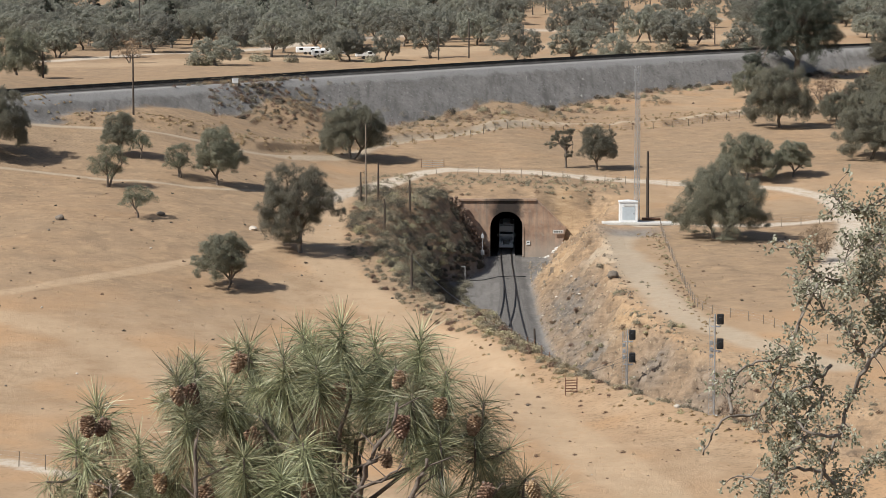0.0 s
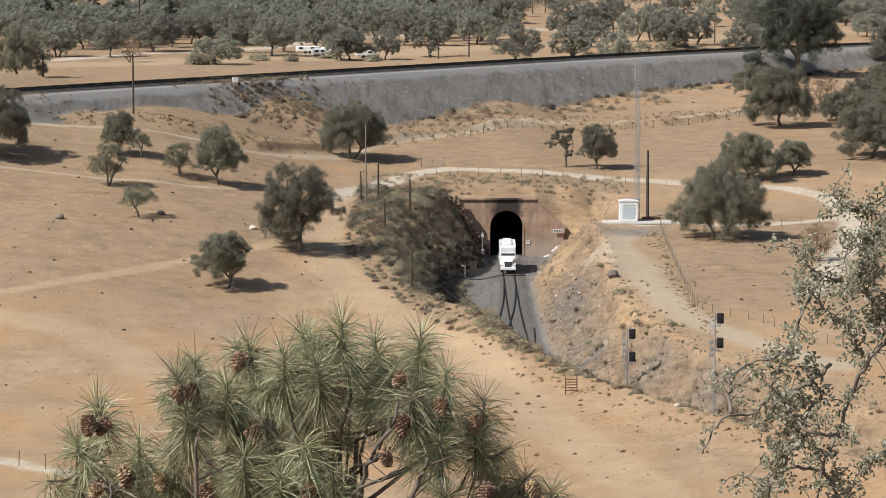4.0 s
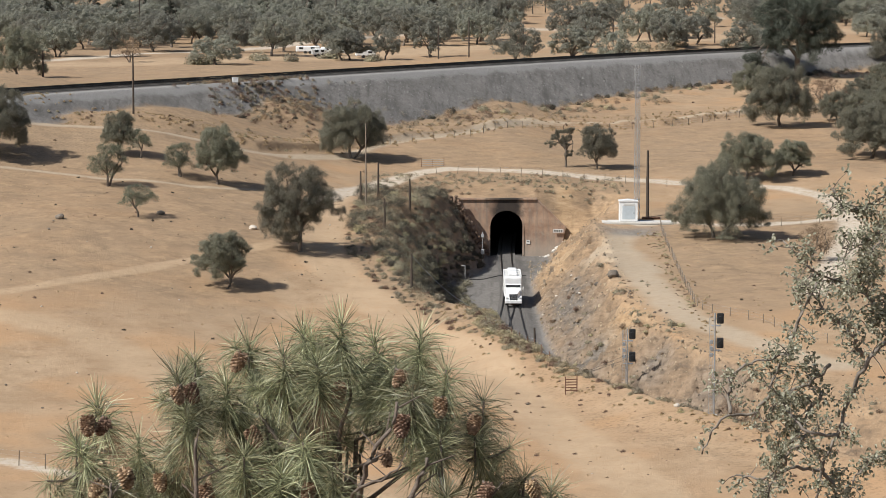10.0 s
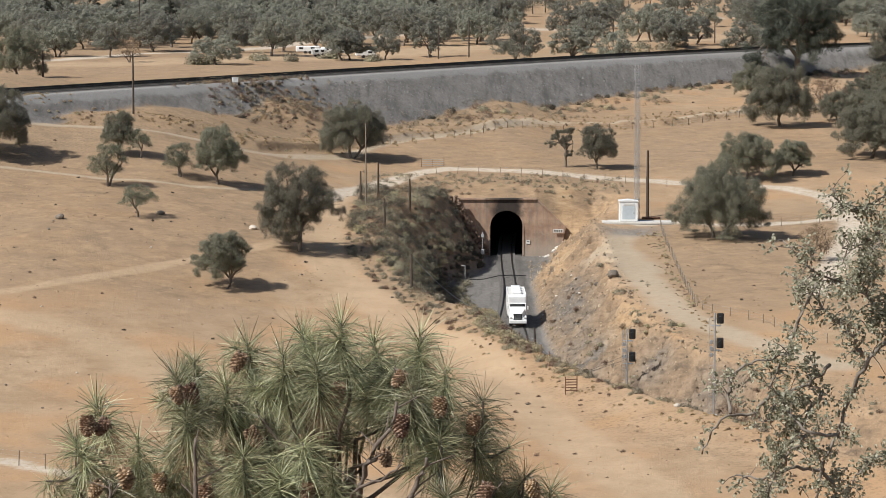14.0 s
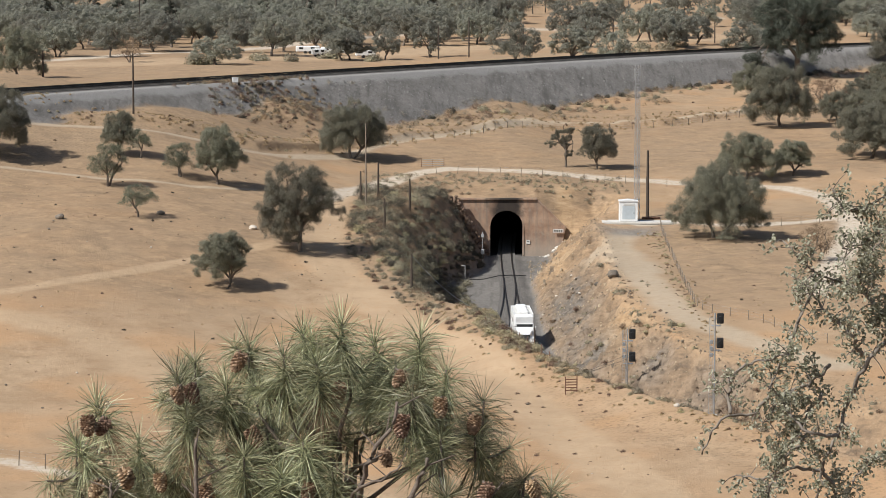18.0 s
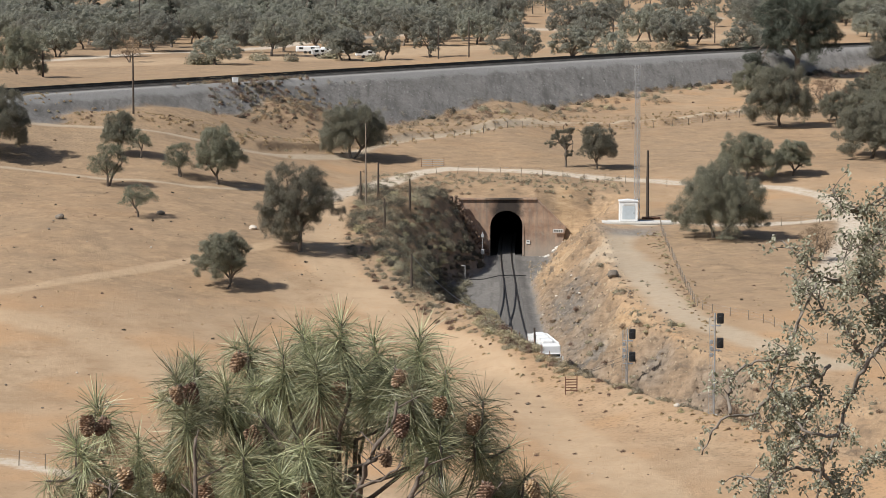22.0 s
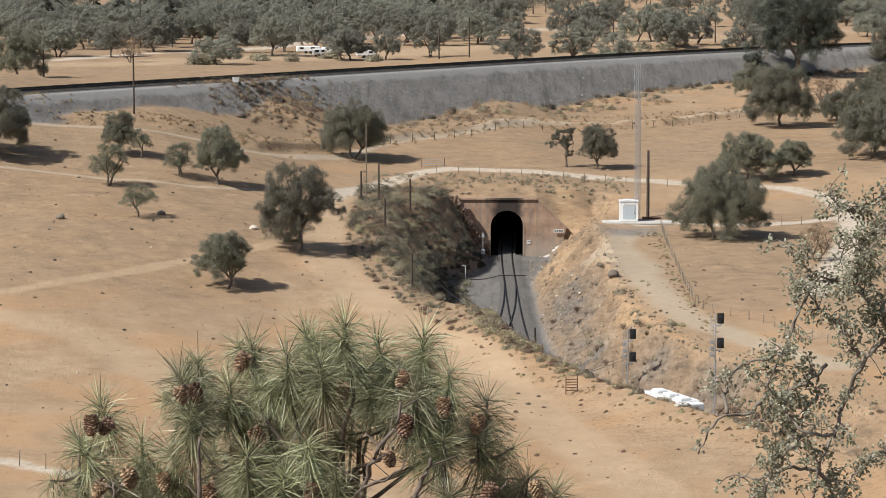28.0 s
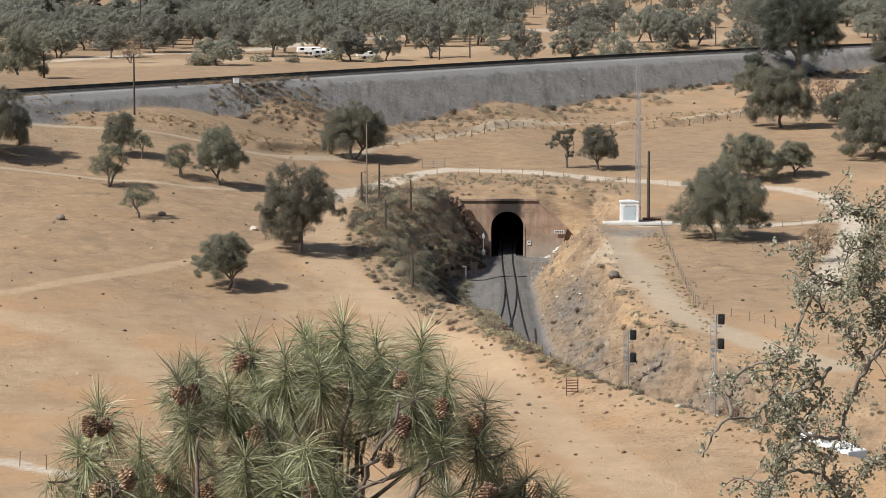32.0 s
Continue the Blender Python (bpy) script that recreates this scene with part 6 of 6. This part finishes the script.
PINE_FOOT = Vector((-0.75, 18.1, 0))
PINE_FOOT.z = gz(-0.75, 18.1)
WHORLS = [
    [(-0.70, 17.61, 39.04), (-0.16, 18.07, 38.90), (-0.98, 17.80, 38.94), (-0.50, 18.16, 38.84), (-1.39, 18.19, 38.80), (-1.09, 17.35, 38.86), (-0.86, 17.27, 38.81), (-0.67, 18.51, 38.62), (-0.33, 17.64, 38.75), (0.02, 17.60, 38.72), (-1.83, 18.74, 38.60), (-1.89, 17.96, 38.62), (-2.53, 18.50, 38.33), (-2.60, 17.96, 38.12), (-2.19, 18.21, 38.13), (-1.77, 17.48, 38.48)],
    [(-1.55, 18.20, 38.52), (-1.30, 18.55, 38.42), (-0.98, 18.03, 38.45), (-0.75, 18.36, 38.39), (-0.50, 18.26, 38.49), (-0.21, 17.35, 38.60), (-0.04, 18.39, 38.37), (0.29, 18.14, 38.41), (0.22, 17.70, 38.23), (-0.02, 17.30, 38.30), (-0.87, 18.33, 38.07), (-1.18, 18.57, 38.09), (-1.44, 18.32, 38.17), (-1.72, 18.63, 37.99)],
    [(-1.93, 17.84, 38.10), (-2.24, 18.45, 37.84), (-2.38, 17.92, 37.88), (-2.72, 18.65, 37.69), (-1.88, 18.57, 37.71), (-1.45, 17.40, 37.99), (-1.18, 17.45, 37.94), (-0.88, 17.58, 37.95), (-0.60, 18.70, 37.72), (-0.10, 18.19, 37.91), (0.14, 17.70, 38.01), (0.35, 18.01, 37.96), (0.58, 17.83, 37.92), (0.76, 17.78, 37.85), (0.47, 18.13, 37.74)],
    [(-0.85, 17.5, 38.02), (-0.65, 17.4, 37.9), (-1.05, 17.6, 37.85), (-0.45, 17.6, 37.85), (-0.2, 17.6, 37.8), (-1.3, 17.5, 37.8), (0.1, 17.5, 37.78), (-1.35, 17.15, 38.2), (-1.1, 17.1, 38.08), (-0.95, 17.15, 38.3), (-1.2, 17.1, 37.93), (-0.75, 17.1, 38.1), (-0.55, 17.2, 38.25), (-0.35, 17.2, 38.03)],
]
CONES = [(-1.81, 17.55, 38.56), (-1.73, 17.74, 38.54), (-1.40, 17.61, 38.78), (-1.15, 17.76, 38.52), (-1.30, 17.71, 38.24), (-1.46, 17.79, 38.11), (-1.23, 17.60, 37.98), (-0.91, 17.30, 37.94), (-2.19, 17.72, 37.95), (-2.41, 17.78, 37.86), (-0.77, 17.74, 38.49), (-0.71, 17.54, 38.58), (-0.30, 17.63, 38.66), (-0.28, 17.33, 38.39), (0.21, 17.70, 38.33), (-0.02, 17.54, 38.48), (-0.39, 17.37, 38.16), (0.28, 17.24, 37.95), (-2.45, 17.71, 38.32), (-2.36, 17.79, 38.30), (0.61, 17.25, 37.97), (-1.95, 17.68, 37.93), (-1.61, 17.45, 37.89)]


def near_pine():
    rng = random.Random(17)
    t = thing("pine_tree", Matrix.Translation(PINE_FOOT), "long-needled pine with brown cones, its top before the camera", "tree")
    live = [tuft_mesh(s, M_NEEDLE) for s in range(6)] + [tuft_mesh(20 + s, M_NEEDLE, 200, 0.26, 1.35) for s in range(3)]
    skirt = [tuft_mesh(60 + s, M_NEEDLE, 180, 0.25, 1.75) for s in range(3)]
    dry = [tuft_mesh(40 + s, M_NEEDLE_DRY, 130, 0.22, 1.5) for s in range(2)]
    top = Vector((0.05, -0.1, 38.55 - PINE_FOOT.z))
    g = Geo()
    g.tube([(0.3, 0.3, -0.5), (0.25, 0.2, 3.0), (0.1, 0.1, top.z - 3), (0.05, 0.05, top.z - 1.9), (0.0, 0.0, top.z - 1.45)], [0.24, 0.20, 0.13, 0.09, 0.05], 10)
    part("trunk", g, M_PINE_BARK, t, "", True)

    def tuft(at, axis, dead=False, size=1.0, hanging=False):
        q = axis.normalized().to_track_quat("Z", "Y").to_matrix().to_4x4()
        part("dead_needles" if dead else "needle_tuft", rng.choice(dry if dead else skirt if hanging else live), None, t, "brown dead needles" if dead else "", False,
             Matrix.Translation(at) @ q @ pose(0, 0, 0, 0, 0, rng.uniform(0, 360)) @ Matrix.Diagonal((size, size, size, 1)), "stuff")
    for level, tips in enumerate(WHORLS):
        for p in (tips if level < 3 else [q for q in tips if q[0] < -0.7]):
            if -1.0 < p[0] < 0.2 and p[2] < 38.15 and level < 3:  # thin under the top
                continue
            tip = Vector(p) - PINE_FOOT
            out = Vector((tip.x, tip.y, 0))
            start = Vector((out.x * 0.22, out.y * 0.22, tip.z - 0.55 - 0.28 * out.length - rng.uniform(0, 0.4)))
            bend = start.lerp(tip, 0.55) + Vector((out.x * 0.2 + rng.uniform(-0.1, 0.1), out.y * 0.2 + rng.uniform(-0.1, 0.1), -0.14))
            g = Geo()
            pts = [Vector((0.05, 0.05, top.z - 2.2)).lerp(start, 0.3), start, start.lerp(bend, 0.5) + Vector((rng.uniform(-0.07, 0.07), 0, -0.05)), bend, bend.lerp(tip, 0.6) + Vector((out.x * 0.05, 0, -0.03)), tip]
            g.tube([tuple(q) for q in pts], [0.020 + 0.006 * out.length, 0.018, 0.016, 0.013, 0.010, 0.008], 6)
            b = part("branch", g, M_PINE_BARK, t, "", True)
            axis = (tip - bend).normalized() + Vector((rng.uniform(-0.5, 0.5), rng.uniform(-0.5, 0.5), 0.55))
            tuft(tip, axis, False, rng.uniform(0.98, 1.2))
            tuft(tip - axis.normalized() * 0.10, axis, False, rng.uniform(0.85, 1.0), True)
            if rng.random() < 0.3:
                tuft(tip - axis.normalized() * 0.24, axis, True, rng.uniform(0.8, 1.0))
            for _ in range(rng.choice((1, 1, 2, 2))):
                f = rng.uniform(0.35, 0.85)
                root = bend.lerp(tip, f)
                off = Vector((rng.uniform(-0.34, 0.34), rng.uniform(-0.3, 0.3), rng.uniform(-0.22, 0.12)))
                part("twig", Geo().tube([tuple(root - off * 0.1), tuple(root + off * 0.6 + Vector((0, 0, -0.03))), tuple(root + off)], [0.011, 0.009, 0.007], 5), M_PINE_BARK, t)
                tuft(root + off, off + Vector((0, 0, 0.2)), False, rng.uniform(0.7, 1.0))
    # bare limbs that show between the tufts
    for way, r in (([(-1.66, 16.95, 38.36), (-1.65, 16.98, 38.12), (-1.62, 17.0, 37.86), (-1.3, 17.5, 37.3), (-0.7, 18.0, 36.9)], 0.022),
                   ([(-0.30, 17.0, 38.60), (-0.36, 16.97, 38.42), (-0.47, 16.96, 38.26), (-0.55, 17.0, 38.02), (-0.62, 17.4, 37.5), (-0.7, 18.0, 37.0)], 0.023),
                   ([(-0.10, 16.95, 38.22), (-0.18, 16.96, 38.05), (-0.24, 17.0, 37.86), (-0.4, 17.5, 37.3), (-0.65, 18.0, 36.9)], 0.025),
                   ([(-0.28, 16.92, 38.18), (-0.42, 16.94, 38.08), (-0.60, 17.0, 37.98), (-0.66, 17.4, 37.6), (-0.7, 18.0, 37.1)], 0.014),
                   ([(-2.25, 17.1, 38.02), (-2.2, 17.1, 37.86), (-1.7, 17.6, 37.2), (-0.8, 18.0, 36.8)], 0.018),
                   ([(0.32, 17.0, 37.98), (0.22, 17.05, 37.82), (-0.1, 17.6, 37.2), (-0.65, 18.0, 36.8)], 0.020)):
        line = smooth_line([tuple(Vector(q) - PINE_FOOT) for q in way], 4)
        crook = [(q[0] + rng.uniform(-0.012, 0.012), q[1], q[2] + rng.uniform(-0.01, 0.01)) for q in line]
        part("branch", Geo().tube(crook, [r * (0.45 + 0.75 * i / len(crook)) for i in range(len(crook))], 7), M_PINE_BARK, t, "", True)
        for i in range(1, len(crook) // 2, 2):
            tip = Vector(crook[i]) + Vector((rng.uniform(-0.22, 0.22), rng.uniform(0, 0.1), rng.uniform(0.02, 0.16)))
            part("twig", Geo().tube([crook[i], tuple(tip)], [r * 0.3, 0.004], 5), M_PINE_BARK, t)
    cones = [cone_mesh(s) for s in (1, 2)]
    for p in CONES:
        s = rng.uniform(0.85, 1.1)
        at = Vector(p) - PINE_FOOT + Vector((0, -0.24, 0.03))
        part("cone", rng.choice(cones), None, t, "brown open pine cone", False, Matrix.Translation(at) @ pose(0, 0, 0, rng.uniform(150, 215), rng.uniform(-25, 25), rng.uniform(0, 360)) @ Matrix.Diagonal((s, s, s * 1.1, 1)))
        part("twig", Geo().tube([tuple(at + Vector((0, 0.02, 0.05))), tuple(at + Vector((rng.uniform(-0.03, 0.03), 0.14, 0.05))), tuple(at + Vector((0, 0.5, -0.10)))], [0.006, 0.008, 0.01], 5), M_PINE_BARK, t)
    return t


PINE = near_pine()

# ---- oak boughs that hang in beside the camera's view ----
OAK_FOOT = Vector((5.6, 17.2, 0))
OAK_FOOT.z = gz(5.6, 17.2)
BOUGHS = [
    [(3.15, 16.64, 39.67), (2.83, 16.48, 39.54), (2.63, 16.59, 39.47), (2.39, 16.48, 39.54), (2.21, 16.61, 39.72)],
    [(3.15, 16.21, 39.29), (2.88, 16.23, 39.14), (2.69, 16.13, 39.01), (2.59, 16.23, 38.75), (2.50, 16.09, 38.54), (2.40, 16.05, 38.33), (2.37, 16.15, 38.05)],
    [(2.63, 15.97, 39.06), (2.53, 15.81, 39.23), (2.36, 15.85, 39.39), (2.22, 15.76, 39.56)],
    [(2.47, 15.92, 38.57), (2.27, 15.81, 38.61), (2.17, 15.93, 38.73), (2.08, 15.92, 38.86)],
    [(2.37, 16.17, 39.51), (2.23, 16.18, 39.20), (2.15, 16.21, 38.96), (2.07, 16.20, 38.81)],
    [(2.14, 16.38, 38.78), (2.00, 16.45, 38.61), (1.84, 16.36, 38.62), (1.74, 16.35, 38.52), (1.68, 16.40, 38.37)],
]
BOUGHS_FINE = [
    [(1.80, 16.00, 38.69), (1.82, 16.13, 38.83), (1.86, 16.04, 38.98), (2.00, 16.05, 39.02), (2.18, 15.94, 39.09)],
    [(3.13, 16.23, 40.11), (2.79, 16.12, 40.05), (2.60, 16.24, 39.95), (2.46, 16.24, 40.09)],
    [(3.07, 15.89, 39.90), (2.79, 15.85, 39.90), (2.62, 15.90, 39.79), (2.47, 15.83, 39.76)],
    [(2.48, 16.55, 38.23), (2.26, 16.41, 38.26), (2.07, 16.42, 38.20), (1.91, 16.54, 38.20)],
    [(3.26, 16.71, 38.39), (2.97, 16.75, 38.31), (2.79, 16.78, 38.19), (2.68, 16.73, 38.05)],
    [(2.87, 16.13, 39.15), (2.78, 16.14, 39.33), (2.67, 16.18, 39.43), (2.56, 16.12, 39.52)],
    [(2.34, 16.23, 38.53), (2.21, 16.08, 38.43), (2.12, 16.19, 38.23), (2.05, 16.22, 38.04)],
    [(2.40, 16.05, 38.33), (2.51, 16.17, 38.16), (2.46, 16.06, 38.00)],
    [(3.10, 16.3, 39.95), (2.85, 16.2, 39.86), (2.70, 16.1, 39.70), (2.62, 16.1, 39.55)],
    [(3.12, 16.4, 39.62), (2.92, 16.3, 39.50), (2.80, 16.2, 39.32), (2.70, 16.2, 39.2)],
    [(2.47, 16.3, 38.95), (2.36, 16.2, 38.87), (2.22, 16.25, 38.80), (2.12, 16.2, 38.70), (2.05, 16.2, 38.6)],
    [(2.44, 16.3, 38.78), (2.33, 16.2, 38.66), (2.26, 16.2, 38.52), (2.18, 16.25, 38.42), (2.12, 16.2, 38.27)],
]


def leaf_shape(rng):
    """One oval leaf folded along the midrib."""
    L, W, c = rng.uniform(0.022, 0.036), rng.uniform(0.0065, 0.010), rng.uniform(0.002, 0.009)
    return [(0, 0, 0), (L * 0.3, W, c), (L * 0.7, W * 0.95, c), (L, 0, -c), (L * 0.7, -W * 0.95, c), (L * 0.3, -W, c), (L * 0.5, 0, 0)], [(0, 6, 2, 1), (6, 3, 2), (0, 5, 4, 6), (6, 4, 3)]


def near_oak():
    rng = random.Random(23)
    t = thing("oak_tree", Matrix.Translation(OAK_FOOT), "oak with small olive-green leaves on thin twisting boughs before the camera", "tree")
    part("trunk", Geo().tube([(0, 0, -0.5), (0.1, 0, 3), (-0.1, 0, 7), (-0.5, -0.3, 38.9 - OAK_FOOT.z), (-0.6, -0.4, 41.6 - OAK_FOOT.z)], [0.3, 0.26, 0.2, 0.14, 0.08], 10), M_BARK, t, "", True)
    singles = [Geo().add(*leaf_shape(rng)).mesh("leaf", M_LEAF_NEAR) for _ in range(8)]
    mass = Geo()
    made = [0]

    def spray(at, size=1.0):
        tilt = pose(0, 0, 0, rng.uniform(5, 60), rng.uniform(-45, 15), 0)
        for _ in range(rng.randint(9, 15)):
            m = Matrix.Translation(at) @ tilt @ pose(rng.uniform(-0.038, 0.038), rng.uniform(-0.038, 0.038), rng.uniform(-0.038, 0.045), rng.uniform(-42, 42), rng.uniform(-42, 42), rng.uniform(0, 360)) @ Matrix.Diagonal((size, size, size, 1))
            made[0] += 1
            if made[0] % 14 == 0 and made[0] < 4200:
                part("leaf", rng.choice(singles), None, t, "", False, m)
            else:
                v, f = leaf_shape(rng)
                mass.add([tuple(m @ Vector(q)) for q in v], f)
    for k, way in enumerate(BOUGHS + BOUGHS_FINE):
        p = [Vector(q) - OAK_FOOT for q in way]
        if way[0][0] > 3.0:  # carried by the trunk outside the view
            p = [Vector((-0.45, -0.3, p[0].z + 0.5)), p[0].lerp(Vector((-0.45, -0.3, p[0].z + 0.3)), 0.5)] + p
        r0 = 0.020 if k == 1 else 0.011
        crooked = []
        line = smooth_line([tuple(q) for q in p], 5)
        for i, q in enumerate(line):
            crooked.append((q[0] + rng.uniform(-0.012, 0.012), q[1] + rng.uniform(-0.012, 0.012), q[2] + rng.uniform(-0.012, 0.012)))
        n = len(crooked)
        part("bough", Geo().tube(crooked, [r0 * (1 - 0.72 * i / n) + 0.002 for i in range(n)], 6), M_TWIG, t, "", True)
        for i in range(2, n):
            base = Vector(crooked[i])
            thick = 1.0 if k not in (5, 9) else (0.15 if i < n - 5 else 0.9)
            for _ in range(3):
                if rng.random() > (0.8 if k in (0, 2, 7, 8, 11, 14, 15) else 0.5) * thick:
                    continue
                off = Vector((rng.uniform(-1, 1), rng.uniform(-1, 1), rng.uniform(-0.8, 1.0)))
                off = off.normalized() * rng.uniform(0.04, 0.17)
                if base.x + off.x + OAK_FOOT.x < 1.93 and 38.28 < base.z + OAK_FOOT.z and rng.random() < 0.62:
                    continue
                part("twig", Geo().tube([tuple(base), tuple(base + off * 0.5 + Vector((0, 0, 0.012))), tuple(base + off)], [0.004, 0.003, 0.002], 4), M_TWIG, t)
                spray(base + off, rng.uniform(0.8, 1.15))
                if rng.random() < 0.4:
                    spray(base + off * 0.55, rng.uniform(0.7, 1.0))
    part("foliage", mass, M_LEAF_NEAR, t, "", False, None, "stuff")
    return t


OAK = near_oak()



def motions():
    # the truck rolls out of the tunnel and down the line
    run = np.concatenate([[0], np.cumsum(np.hypot(*(LOWER[1:] - LOWER[:-1]).T))])
    times_s = [0, 0.5, 1, 2, 3, 4.5, 6, 8, 10, 12, 14, 16.5, 18, 20, 22, 23, 24, 25, 26.5, 28, 29, 30.5, 32]
    front = [64.1, 68.4, 72.3, 79.3, 84.8, 92.5, 100.5, 111.2, 120.9, 129.4, 137.1, 146.4, 152.7, 162.3, 173.2, 180.0, 186.7, 192.3, 200.4, 208.3, 214.4, 224.0, 232.2]

    def at(s):
        return float(np.interp(s, run, LOWER[:, 0])), float(np.interp(s, run, LOWER[:, 1]))

    def way(t):
        s = float(np.interp(t, times_s, front)) - 4.75
        (x0, y0), (x1, y1) = at(s - 3.2), at(s + 3.9)
        x, y = (x0 * 3.9 + x1 * 3.2) / 7.1, (y0 * 3.9 + y1 * 3.2) / 7.1
        z0, z1 = float(lower_z(y0)), float(lower_z(y1))
        head = math.degrees(math.atan2(-(x1 - x0), y1 - y0))
        return pose(x, y, (z0 + z1) / 2, 0, 0, head) @ pose(0, 0, 0, math.degrees(math.atan2(z1 - z0, 7.1)), 0, 0), s
    walk(TRUCK, [(k * 0.5, way(k * 0.5)[0]) for k in range(65)])
    s0 = way(0)[1]
    for w in TRUCK_WHEELS:
        spot = w.matrix_basis.translation.copy()
        walk(w, [(k * 0.1, pose(*spot, -math.degrees((way(k * 0.1)[1] - s0) / 0.51), 0, 0)) for k in range(321)])
    # light wind in the near trees
    sway = [(0, 0.3), (1, 1), (2, 2.4), (3, 1), (5.5, 1.3), (6.5, 2), (8, 1.6), (10, 0.5), (12, 0.3), (13, 0), (14.5, -0.6), (17, 0.7), (19, 0.4), (21, 0), (22.5, -0.8), (24, -1.5), (25, -3.2), (25.5, -4),
            (26.5, -1), (27.5, -3), (28, 6), (28.5, -2), (29, -6), (29.5, 5), (30, 5), (30.5, -1.5), (31, 2.8), (31.5, 2), (32, 1.5)]
    k = 18.0 / 4551 / 11.5
    walk(PINE, [(t, Matrix.Translation(PINE_FOOT) @ pose(0, 0, 0, 0, math.degrees(d * k), 0)) for t, d in sway])
    stir = [(0, 2, 0), (2, 1.5, -1), (5.5, 0.5, 0), (13, 0, 0), (20, 0, 0.6), (22, 0, 1.2), (24, -2, 4.5), (25.5, -1.5, 1.5), (27.5, -3, 1), (28, -7, 0), (29, -3, 1), (30, 0, 0), (31, 0, 1), (32, 0, 4)]
    k = 16.3 / 4551
    walk(OAK, [(t, Matrix.Translation(OAK_FOOT + Vector((a * k, 0, -b * k)))) for t, a, b in stir])


motions()
